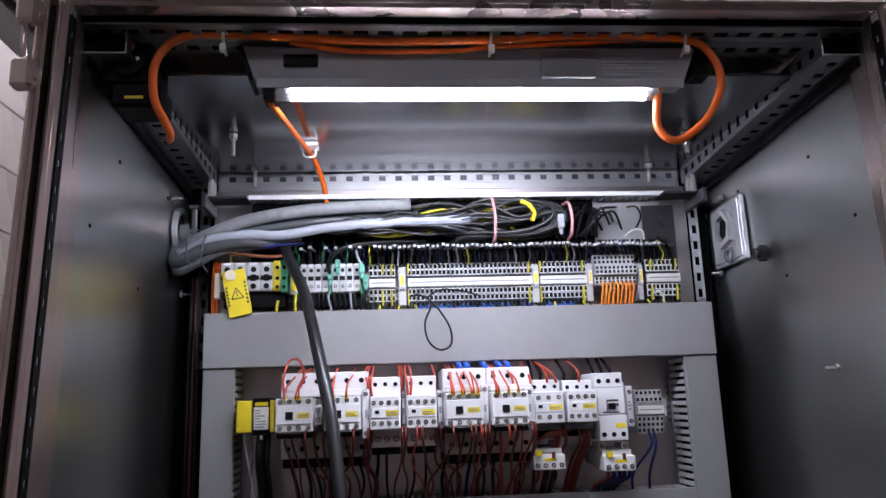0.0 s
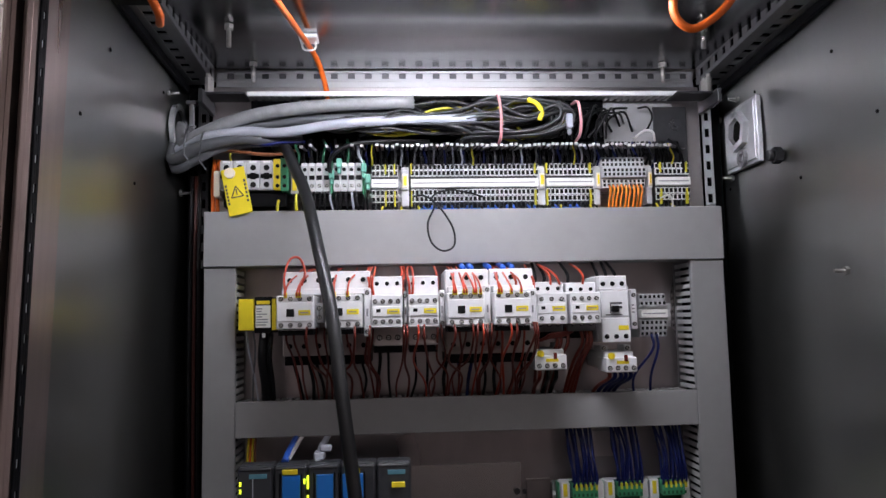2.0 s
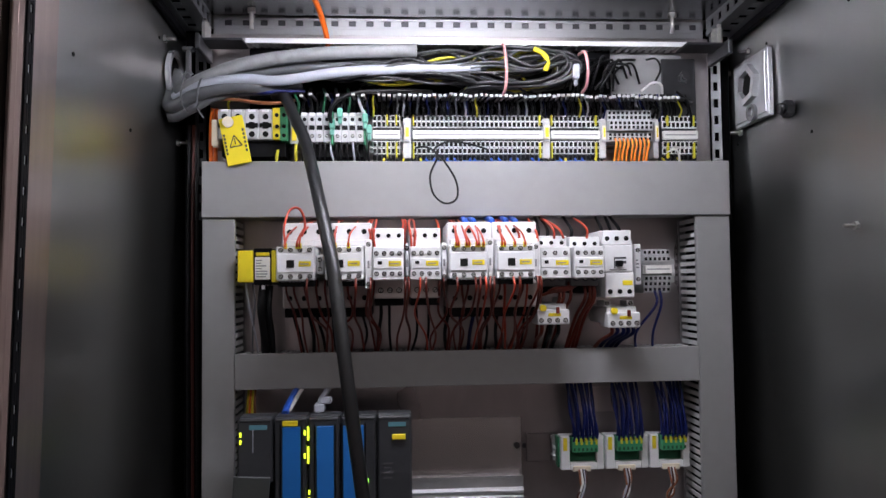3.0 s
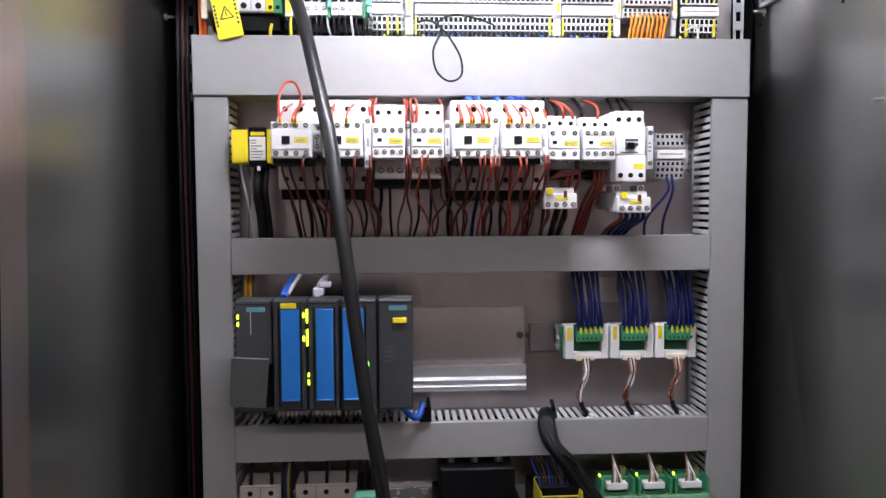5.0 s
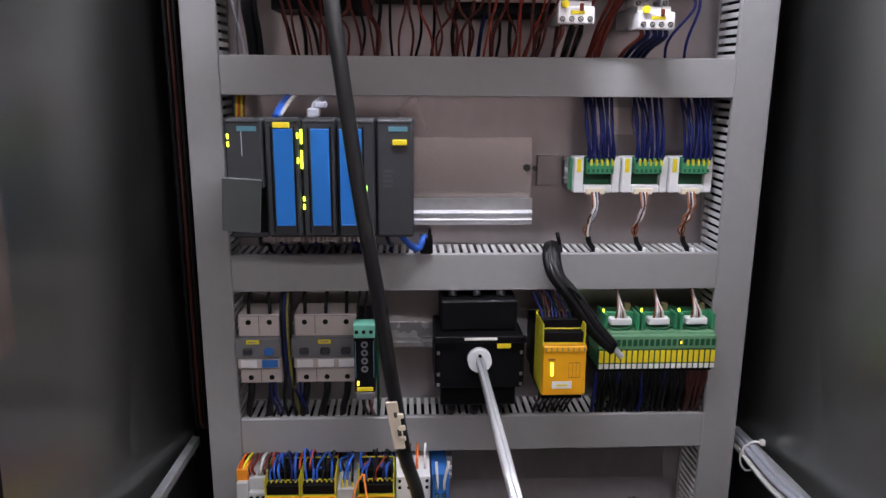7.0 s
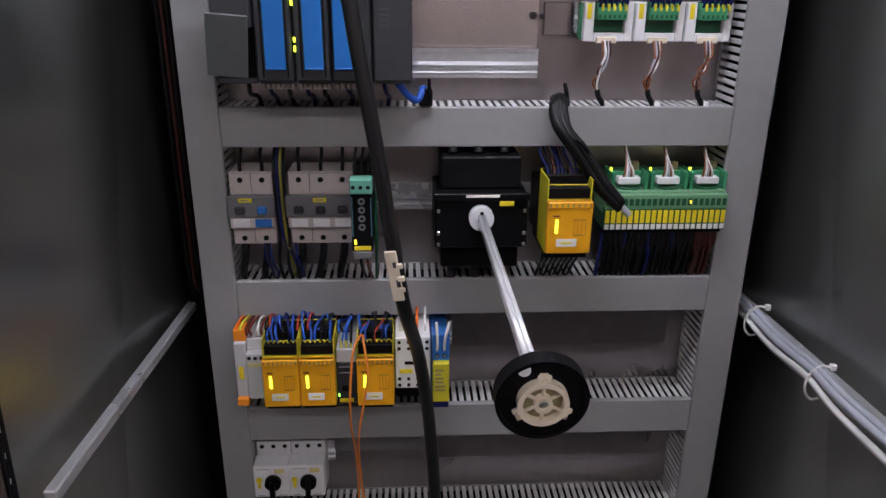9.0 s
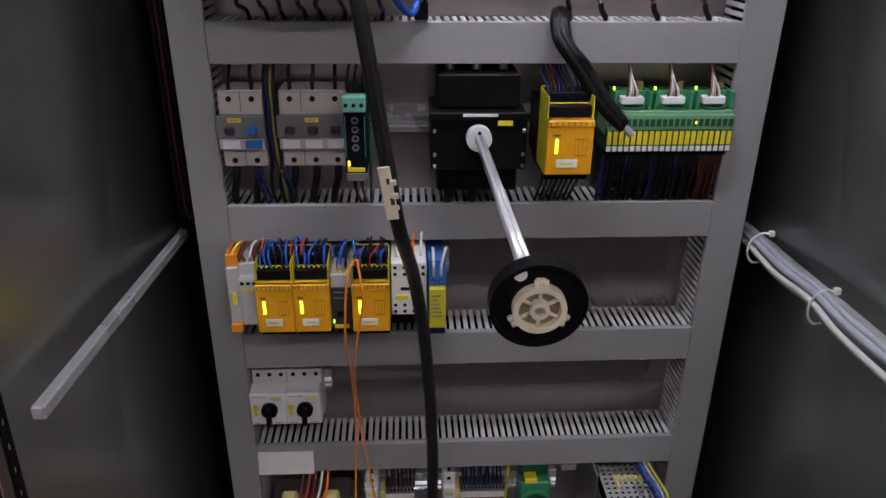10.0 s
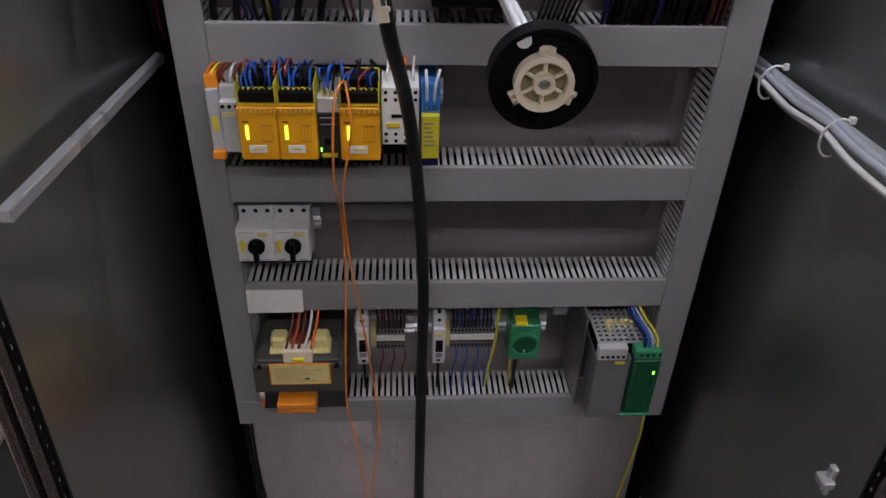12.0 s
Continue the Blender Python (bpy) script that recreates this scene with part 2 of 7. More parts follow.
def tube(bm, points, r, n=8, steps=6, mi=0, taper=1.0):
    """A round cable along a smooth curve."""
    c = spline(points, steps)
    u = None
    rings = []
    for i, q in enumerate(c):
        d = (c[min(i + 1, len(c) - 1)] - c[max(i - 1, 0)]).normalized()
        u = d.orthogonal().normalized() if u is None else (u - d * u.dot(d)).normalized()
        w = d.cross(u)
        rad = r * (1 + (taper - 1) * i / (len(c) - 1))
        rings.append([bm.verts.new(q + rad * (math.cos(2 * math.pi * k / n) * u + math.sin(2 * math.pi * k / n) * w)) for k in range(n)])
    for a, b in zip(rings, rings[1:]):
        for k in range(n):
            f = bm.faces.new((a[k], a[(k + 1) % n], b[(k + 1) % n], b[k]))
            f.smooth, f.material_index = True, mi
    bm.faces.new(rings[0][::-1]).material_index = mi
    bm.faces.new(rings[-1]).material_index = mi
    return bm


def mesh_of(name, bm, mats):
    bmesh.ops.recalc_face_normals(bm, faces=bm.faces)
    me = bpy.data.meshes.new(name)
    bm.to_mesh(me)
    bm.free()
    for m in mats if isinstance(mats, (list, tuple)) else (mats,):
        me.materials.append(m)
    return me


def thing(name, at, label, category, group="", kind=""):
    """An empty at the base of a thing, to parent its parts."""
    ob = new(name)
    ob.empty_display_size = 0.02
    ob.location = at
    ORIGIN[ob.name] = Vector(at)
    return tagged(ob, label, category, group, kind)


def part(name, bm, mats, parent, label=""):
    """A bmesh in world places as one mesh under a thing or a part."""
    o = ORIGIN[parent.name]
    bmesh.ops.translate(bm, verts=bm.verts, vec=-o)
    ob = new(name, mesh_of(name, bm, mats))
    ob.parent = parent
    ORIGIN[ob.name] = o
    return tagged(ob, label)


def piece(name, me, at, parent, turn=(0, 0, 0), size=(1, 1, 1)):
    """One more object on a shared mesh under a thing or a part."""
    ob = new(name, me)
    ob.parent = parent
    ob.location = Vector(at) - ORIGIN[parent.name]
    ob.rotation_euler = turn
    ob.scale = size
    ORIGIN[ob.name] = Vector(at)
    return ob


def single(name, bm, mats, label, category, group="", kind=""):
    """A thing that is one mesh, with its origin at its lowest place."""
    z = min(v.co.z for v in bm.verts)
    c = sum((v.co for v in bm.verts), Vector()) / len(bm.verts)
    at = Vector((c.x, c.y, z))
    bmesh.ops.translate(bm, verts=bm.verts, vec=-at)
    ob = new(name, mesh_of(name, bm, mats))
    ob.location = at
    ORIGIN[ob.name] = at
    return tagged(ob, label, category, group, kind)


def B(*boxes, b=0.0006):
    """A bmesh of chamfered boxes (x0, x1, y0, y1, z0, z1[, material])."""
    bm = bmesh.new()
    for q in boxes:
        cbox(bm, *q[:6], b, q[6] if len(q) > 6 else 0)
    return bm


def ladder(bm, start, along, across, normal, length, width, pitch, slot, rim, thick=0.002):
    """A strip of sheet with a row of square slots: two rims and the webs between the slots."""
    s, a, c, n = Vector(start), Vector(along), Vector(across), Vector(normal)

    def slab(u0, u1, v0, v1):
        p, q = s + a * u0 + c * v0, s + a * u1 + c * v1 + n * thick
        cbox(bm, p.x, q.x, p.y, q.y, p.z, q.z, 0.0003)

    slab(0, length, 0, rim)
    slab(0, length, width - rim, width)
    u = 0.0
    while u < length - 1e-6:
        slab(u, min(u + pitch - slot, length), rim, width - rim)
        u += pitch
    return bm


def screw_mesh():
    bm = bmesh.new()
    rod(bm, (0, 0, 0), (0, -0.0012, 0), 0.0027, n=12, mi=0)
    rod(bm, (0, -0.0004, 0), (0, -0.0016, 0), 0.0019, n=10, mi=1)
    cbox(bm, -0.0018, 0.0018, -0.0018, -0.0014, -0.0003, 0.0003, 0.0001, 0)
    return mesh_of("terminal_screw", bm, (HOLE, SCREW))


SCREWME = screw_mesh()
# a well is a raised black disc, its shade given by colour
_bm = bmesh.new()
rod(_bm, (0, 0, 0), (0, -0.0008, 0), 0.0026, n=12)
WELLME = mesh_of("terminal_well", _bm, HOLE)


def screws(parent, xs, y, z, well=False, size=1.0):
    for k, x in enumerate(xs):
        piece("terminal_well" if well else "terminal_screw", WELLME if well else SCREWME, (x, y, z), parent, (0, 0.5 * k + x * 90, 0), (size, 1, size))


def bars(parent, x0, x1, y, z0, z1, rows, mat=None, name="print", share=(0.5, 0.95)):
    """Rows of short bars where small print stands."""
    bm = bmesh.new()
    h = (z1 - z0) / rows
    for k in range(rows):
        e = x0 + (x1 - x0) * random.uniform(*share)
        cbox(bm, x0, e, y, y - 0.0003, z1 - h * (k + 0.75), z1 - h * (k + 0.3), 0.0001)
    return part(name, bm, mat or INK, parent)

# ---- the room ----
FLOOR_Z, CEIL_Z = -0.27, 2.75
single("floor", B((-1.02, 2.4, -3.2, 1.2, FLOOR_Z - 0.1, FLOOR_Z), b=0.001), CONCRETE, "dark grey screed floor", "floor", "", "structure")
single("ceiling", B((-1.12, 2.5, -3.3, 1.3, CEIL_Z, CEIL_Z + 0.1), b=0.001), CEILPAINT, "plain grey painted ceiling", "ceiling", "", "structure")
single("wall_east", B((2.4, 2.5, -3.2, 1.2, FLOOR_Z, CEIL_Z), b=0.001), WALLPAINT, "plain pale painted wall", "wall", "", "structure")
# unseen wall; its bands are made up to shape the plate's reflections
ws = thing("wall_south", (0.7, -3.2, FLOOR_Z), "unseen wall banded pale and dark to shape reflections", "wall", "", "structure")
part("middle_wall", B((-1.12, 2.5, -3.3, -3.2, 0.85, 1.60), b=0.001), WALLPAINT, ws)
part("upper_wall", B((-1.12, 2.5, -3.3, -3.196, 1.601, CEIL_Z), b=0.001), PAINT, ws, "brown painted upper wall")
part("dado", B((-1.12, 2.5, -3.3, -3.196, FLOOR_Z, 0.849), b=0.001), PAINT, ws, "unseen dark band for dark low reflections")
single("wall_north", B((-1.12, 2.5, 1.2, 1.3, FLOOR_Z, CEIL_Z), b=0.001), WALLPAINT, "plain pale painted wall", "wall", "", "structure")
wall_west = thing("wall_west", (-1.02, -1, FLOOR_Z), "wall of white glazed tiles with a brown painted top", "wall", "", "structure")
part("wall_body", B((-1.12, -1.02, -3.2, 1.2, FLOOR_Z, 2.30), b=0.001), GROUT, wall_west)
part("upper_wall", B((-1.12, -1.016, -3.2, 1.2, 2.302, CEIL_Z), b=0.001), PAINT, wall_west, "brown painted upper wall")
single("cable_trunking", B((-1.014, -0.985, -3.0, 1.15, 2.42, 2.45), b=0.003), WHITE, "white plastic cable trunking along the upper wall", "trunking")

# Ceiling lights of the room, behind the camera
for cx, cy in ((-0.3, -2.45), (1.3, -2.45)):
    rl = thing("ceiling_light", (cx, cy, CEIL_Z), "white metal ceiling light with a lit diffuser", "light", "ceiling lights of the room")
    part("housing", B((cx - 0.62, cx + 0.62, cy - 0.11, cy + 0.11, CEIL_Z - 0.06, CEIL_Z - 0.002), b=0.004), WHITE, rl)
    part("diffuser", B((cx - 0.6, cx + 0.6, cy - 0.09, cy + 0.09, CEIL_Z - 0.075, CEIL_Z - 0.062), b=0.002), ROOMGLOW, rl, "lit white diffuser")

# unseen light added over the gap to brighten the tile wall
bl = thing("ceiling_light", (-0.72, 0.25, CEIL_Z), "unseen fill light added to brighten the tile wall", "light")
part("housing", B((-0.80, -0.64, -0.40, 0.90, CEIL_Z - 0.06, CEIL_Z - 0.002), b=0.004), WHITE, bl)
part("diffuser", B((-0.79, -0.65, -0.38, 0.88, CEIL_Z - 0.085, CEIL_Z - 0.062), b=0.002), TILEFILLGLOW, bl, "lit white diffuser")

# ---- the cabinet's shell ----
XW, YF, YB, ZR, ZB = 0.40, -0.362, 0.16, 1.765, -0.16
cab = thing("control_cabinet", (0, -0.08, FLOOR_Z), "tall open steel control cabinet with bare sheet panels", "cabinet")
part("plinth", B((-0.44, 0.44, -0.31, 0.19, FLOOR_Z, ZB - 0.03), b=0.003), DARKSTEEL, cab, "dark steel plinth")
part("base_panel", B((-0.44, 0.44, -0.33, 0.19, ZB - 0.03, ZB), b=0.002), BASE, cab, "dusty grey base panel")
for sx, nm in ((-1, "side_panel"), (1, "side_panel")):
    bm = B((sx * XW, sx * (XW + 0.006), -0.20, YB, ZB, 1.80), b=0.0005)
    for va in [v for v in bm.verts if v.co.y < -0.19]:
        va.co.y -= 0.149
        va.co.x += sx * max(0.0, 0.027 * (1.52 - va.co.z)) * 0.8
    p = part(nm, bm, PANEL, cab, "brushed grey steel side panel")
    # folded edge and rivet heads of the panel
    for yy, zz in ((-0.27, 1.60), (-0.12, 1.56), (-0.2, 1.69), (0.07, 1.58), (-0.02, 1.70)):
        bm = bmesh.new()
        rod(bm, (sx * XW, yy, zz), (sx * (XW - 0.001), yy, zz), 0.0022, n=10)
        part("rivet", bm, HOLE, p)
part("back_panel", B((-0.406, 0.406, YB, YB + 0.006, ZB, 1.80), b=0.001), PANEL, cab)
part("roof_panel", B((-XW, XW, -0.262, 0.075, ZR, ZR + 0.004), b=0.001), ROOF, cab, "bright reflecting steel roof panel")
part("outer_roof", B((-0.45, 0.45, -0.34, 0.2, 1.812, 1.83), b=0.003), FRAME, cab)
# front frame: top bar and uprights with ribs, gasket channel and slotted inner flange
bm = B((-0.427, 0.427, YF, -0.338, 1.790, 1.81), (-0.427, 0.427, YF - 0.004, YF + 0.004, 1.793, 1.804), b=0.003)
part("top_bar", bm, FRAME, cab, "bare steel top bar with a warm reflection in its colour")
def lean(bm):
    """The uprights stand a little wider at the foot than at the top."""
    for v in bm.verts:
        v.co.x += math.copysign(1, v.co.x) * 0.027 * (1.52 - v.co.z)
    return bm


for sx in (-1, 1):
    o = 0.004
    up = part("upright", lean(B((sx * (0.3972 + o), sx * (0.4090 + o), YF - 0.003, -0.30, ZB, 1.796), (sx * (0.400 + o), sx * (0.406 + o), YF - 0.006, YF, ZB, 1.79), b=0.003)), FRAME, cab,
              "steel upright with a warm reflection in its colour")
    part("gasket", lean(B((sx * (0.4090 + o), sx * (0.4145 + o), YF + 0.008, -0.30, ZB, 1.79), b=0.001)), BLACK, up, "black door gasket")
    part("outer_rib", lean(B((sx * (0.4145 + o), sx * (0.4250 + o), YF - 0.005, -0.30, ZB, 1.796), (sx * (0.417 + o), sx * (0.4225 + o), YF - 0.008, YF, ZB, 1.79), b=0.003)), FRAME, up)
    bm = bmesh.new()
    ladder(bm, (sx * (0.3950 + o), YF + 0.001, ZB), (0, 0, 1), (0, 1, 0), (sx, 0, 0), 1.94, 0.012, 0.025, 0.007, 0.0042)
    part("slotted_flange", lean(bm), BLACK, up, "dark slotted flange")
    # zinc strip added so that the slots show as bright spots
    part("flange_backing", lean(B((sx * (0.3962 + o), sx * (0.3971 + o), YF + 0.002, YF + 0.012, ZB, 1.79))), ZINC, up, "zinc strip added to show bright through the slots")
# hinge halves on the upright
for z0, z1 in ((1.757, 1.785), (1.695, 1.725)):
    bm = B((-0.430, -0.410, YF - 0.027, YF - 0.013, z0, z1), (-0.424, -0.408, YF - 0.024, YF - 0.008, z0 + 0.006, z1 - 0.004), b=0.004)
    part("hinge", bm, FRAME, cab, "cast hinge half")
bm = bmesh.new()
rod(bm, (-0.421, YF - 0.020, 1.70), (-0.421, YF - 0.022, 1.78), 0.0035, n=10)
part("hinge_pin", bm, FRAME, cab)


def raise_front(bm, slope):
    """The rails rise a little towards the front."""
    for v in bm.verts:
        v.co.z += (0.08 - v.co.y) * slope


def depth_rail(sx):
    """Slotted profile at the top, from front to back."""
    # solid black body stands for the shade inside the slotted profile
    bm = B((sx * 0.360, sx * 0.397, -0.32, 0.075, 1.743, 1.760), b=0.001)
    raise_front(bm, 0.055)
    r = part("depth_rail", bm, SHADEFILL, cab, "slotted grey steel depth rail")
    bm = bmesh.new()
    ladder(bm, (sx * 0.358, -0.32, 1.739), (0, 1, 0), (0, 0, 1), (-sx, 0, 0), 0.39, 0.025, 0.025, 0.011, 0.007)
    ladder(bm, (sx * 0.358, -0.32, 1.739), (0, 1, 0), (sx, 0, 0), (0, 0, 1), 0.39, 0.040, 0.025, 0.010, 0.014)
    raise_front(bm, 0.055)
    part("slotted_face", bm, RAILSTEEL, r)
    bm = B((sx * 0.3985, sx * 0.392, -0.32, 0.075, 1.727, 1.739), b=0.001)
    raise_front(bm, 0.055)
    part("gasket_strip", bm, BLACK, r)


depth_rail(-1)
depth_rail(1)
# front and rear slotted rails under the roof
# black body gives the front slots their inner shade
fr = part("front_rail", B((-0.395, 0.395, -0.336, -0.265, 1.7865, 1.793), b=0.001), SHADEFILL, cab, "slotted zinc front rail")
bm = bmesh.new()
ladder(bm, (-0.395, -0.303, 1.7835), (1, 0, 0), (0, 1, 0), (0, 0, 1), 0.79, 0.034, 0.025, 0.013, 0.011)
ladder(bm, (-0.395, -0.336, 1.7835), (1, 0, 0), (0, 1, 0), (0, 0, 1), 0.79, 0.032, 0.025, 0.015, 0.011)
part("slotted_face", bm, RAILSTEEL, fr)
# dark steel body in place of the half shade behind these slots
rr = part("rear_rail", B((-0.355, 0.355, 0.082, 0.11, 1.70, 1.765), b=0.001), DARKSTEEL, cab, "slotted zinc rear rail")
bm = bmesh.new()
ladder(bm, (-0.355, 0.080, 1.7475), (1, 0, 0), (0, 0, 1), (0, -1, 0), 0.71, 0.016, 0.025, 0.010, 0.004)
cbox(bm, -0.355, 0.355, 0.078, 0.080, 1.68, 1.7475, 0.0004)
part("slotted_face", bm, GREYZINC, rr)
# rear uprights with slots beside the mounting plate
for sx in (-1, 1):
    # body coloured black for the shade within the upright
    ru = part("rear_upright", B((sx * 0.366, sx * 0.396, 0.085, 0.12, ZB, 1.76), b=0.001), SHADEFILL, cab, "slotted rear upright")
    bm = bmesh.new()
    ladder(bm, (sx * 0.366, 0.083, 1.475), (0, 0, 1), (sx, 0, 0), (0, -1, 0), 0.275, 0.015, 0.025, 0.013, 0.004)
    # left face in dark steel: shade beside the duct put into its colour
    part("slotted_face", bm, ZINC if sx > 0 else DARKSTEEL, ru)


def cross_rail(sx):
    """Zinc bar on the side panel at knee height."""
    bm = B((sx * 0.388, sx * 0.3995, -0.349, 0.115, 0.757, 0.770), b=0.0015)
    raise_front(bm, 0.06 if sx < 0 else 0.03)
    part("cross_rail", bm, ZINC, cab, "flat zinc cross rail")


cross_rail(-1)
cross_rail(1)
# corner brackets that hold the plate, studs through the roof
for sx in (-1, 1):
    bm = B((sx * 0.30, sx * 0.358, 0.005, 0.045, 1.706, 1.7095), (sx * 0.352, sx * 0.358, -0.01, 0.06, 1.690, 1.7098), b=0.001)
    br = part("corner_bracket", bm, DARKSTEEL, cab, "dark folded corner bracket")
    bm = bmesh.new()
    for yy in (0.018, 0.034):
        rod(bm, (sx * 0.352, yy, 1.7098), (sx * 0.352, yy, 1.733), 0.0045, n=6, smooth=False)
        rod(bm, (sx * 0.352, yy, 1.733), (sx * 0.352, yy, 1.739), 0.003, n=10)
    part("bolt", bm, SCREW, br, "bright bolt")
    for yy, xx in ((-0.09, 0.30), (0.045, 0.296)):
        bm = bmesh.new()
        rod(bm, (sx * xx, yy, ZR - 0.001), (sx * xx, yy, ZR - 0.03), 0.003, n=10)
        rod(bm, (sx * xx, yy, ZR - 0.001), (sx * xx, yy, ZR - 0.007), 0.006, n=6, smooth=False)
        part("roof_stud", bm, SCREW, cab, "bright threaded stud")
# screws that come through the side panels
for sx, yy, zz in ((-1, 0.02, 1.605), (-1, 0.06, 1.58), (-1, 0.0, 1.705), (1, 0.03, 1.705), (1, 0.09, 1.69), (1, 0.06, 1.595), (1, -0.20, 1.44)):
    bm = bmesh.new()
    rod(bm, (sx * XW, yy, zz), (sx * (XW - 0.016), yy, zz), 0.0022, n=8)
    rod(bm, (sx * XW, yy, zz), (sx * (XW - 0.004), yy, zz), 0.005, n=6, smooth=False)
    part("panel_screw", bm, SCREW, cab)

# cable entry on the right panel: cast plate with a hexagonal ring
ge = thing("cable_entry_plate", (XW, 0, 1.59), "cast grey cable entry plate with a hexagon ring", "cable entry")
part("plate", B((0.393, XW, -0.034, 0.062, 1.600, 1.692), (0.3905, 0.393, -0.030, 0.058, 1.605, 1.687), b=0.0008), CASTZINC, ge)
bm = bmesh.new()
ring(bm, (0.3905, 0.012, 1.652), (-1, 0, 0), 0.020, 0.029, 0.008, n=6)
part("hexagon_ring", bm, ZINC, ge, "zinc hexagon ring")
bm = bmesh.new()
rod(bm, (0.3907, 0.012, 1.652), (0.3895, 0.012, 1.652), 0.0205, n=24)
part("opening", bm, HOLE, ge, "dark opening")
bm = bmesh.new()
ring(bm, (0.3905, 0.004, 1.612), (-1, 0, 0), 0.007, 0.012, 0.005, n=16)
part("small_ring", bm, MIDGREY, ge)
bm = bmesh.new()
rod(bm, (XW, -0.075, 1.598), (XW - 0.010, -0.075, 1.598), 0.011, n=6, smooth=False)
rod(bm, (XW - 0.010, -0.075, 1.598), (XW - 0.017, -0.075, 1.598), 0.007, n=14)
single("blanking_plug", bm, DARKSTEEL, "dark metal blanking plug on the side panel", "plug")
# cable entry on the left panel
gl = thing("cable_entry_ring", (-XW, 0.04, 1.64), "steel ring of the cable entry on the side panel", "cable entry")
bm = bmesh.new()
ring(bm, (-XW, 0.04, 1.665), (1, 0, 0), 0.028, 0.036, 0.006, n=28)
part("ring", bm, ZINC, gl)
bm = bmesh.new()
rod(bm, (-XW, 0.04, 1.665), (-XW + 0.002, 0.04, 1.665), 0.0285, n=28)
part("opening", bm, HOLE, gl, "dark opening")
bm = B((-0.372, -0.366, 0.0, 0.006, 1.645, 1.695), (-0.376, -0.362, -0.002, 0.008, 1.690, 1.695), b=0.0008)
single("cable_clamp_post", bm, RAILSTEEL, "grey steel clamp post beside the cable bundle", "clamp")

# mounting plate
mp = thing("mounting_plate", (0, 0.057, ZB), "galvanised steel mounting plate at the back of the cabinet", "mounting plate")
part("sheet", B((-0.357, 0.357, 0.067, 0.071, ZB, 1.735), b=0.001), PLATE, mp)
part("folded_edge", B((-0.357, -0.353, 0.071, 0.080, ZB, 1.735), (0.353, 0.357, 0.071, 0.080, ZB, 1.735), b=0.001), PLATE, mp)
part("hanger", B((0.280, 0.330, 0.050, 0.0665, 1.605, 1.700), b=0.001), DARKSTEEL, mp, "blue-grey steel hanger")
bm = bmesh.new()
rod(bm, (0.312, 0.050, 1.672), (0.312, 0.045, 1.672), 0.009, n=6, smooth=False)
rod(bm, (0.312, 0.045, 1.672), (0.312, 0.041, 1.672), 0.005, n=12)
part("bolt", bm, DARKSTEEL, mp)
part("backing_sheet", B((-0.083, 0.072, 0.0645, 0.0665, 1.089, 1.195), b=0.0004), BRIGHTSHEET, mp, "brighter zinc sheet")
bm = bmesh.new()
rod(bm, (0.065, 0.0645, 1.156), (0.065, 0.060, 1.156), 0.0045, n=10)
rod(bm, (0.076, 0.067, 1.155), (0.076, 0.062, 1.155), 0.0035, n=10)
part("rivet", bm, DARKSTEEL, mp)
part("rating_sticker", B((0.148, 0.208, 0.0655, 0.0665, 1.199, 1.234), b=0.0002), BRIGHTSHEET, mp, "pale sticker")
part("end_cover", B((0.078, 0.113, 0.060, 0.0665, 1.133, 1.172), b=0.001), PLATE, mp, "small grey cover plate")

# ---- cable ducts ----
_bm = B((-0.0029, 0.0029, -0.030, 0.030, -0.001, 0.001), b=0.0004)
SLAT_H = mesh_of("slat", _bm, LITSLAT)
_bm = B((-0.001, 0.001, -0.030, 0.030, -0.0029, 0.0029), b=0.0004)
SLAT_V = mesh_of("slat", _bm, LITSLAT)


def duct_across(z0, z1, x0, x1, label, proud=0.0, slats=True):
    """A slotted duct that runs across, with its cover and the slats of its upper wall."""
    d = thing("cable_duct", ((x0 + x1) / 2, 0.067, z0), label, "cable duct", "cable ducts across the plate")
    part("back_wall", B((x0, x1, 0.0635, 0.0665, z0 + 0.002, z1 - 0.002)), DUCT, d)
    cv = part("cover", B((x0, x1, -0.001 - proud, 0.0015, z0, z1), b=0.0009), DUCT, d, "smooth grey cover")
    part("cover_lip", B((x0, x1, 0.0015, 0.008, z1 - 0.0018, z1)), DUCT, cv)
    part("cover_lip", B((x0, x1, 0.0015, 0.008, z0, z0 + 0.0018)), DUCT, cv)
    part("lower_wall", B((x0 + 0.001, x1 - 0.001, 0.008, 0.0635, z0 + 0.002, z0 + 0.004)), DUCT, d)
    # black box below the slats in place of the duct's inner shade
    part("inside", B((x0 + 0.002, x1 - 0.002, 0.0085, 0.0634, z0 + 0.0045, z1 - 0.011)), SHADEFILL, d, "black filler for the shade in the duct")
    if slats:
        n = int((x1 - x0) / 0.0098)
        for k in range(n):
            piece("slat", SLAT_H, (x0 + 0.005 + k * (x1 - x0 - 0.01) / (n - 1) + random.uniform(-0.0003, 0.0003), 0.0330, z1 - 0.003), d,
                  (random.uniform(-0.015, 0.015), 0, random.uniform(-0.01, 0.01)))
    return d


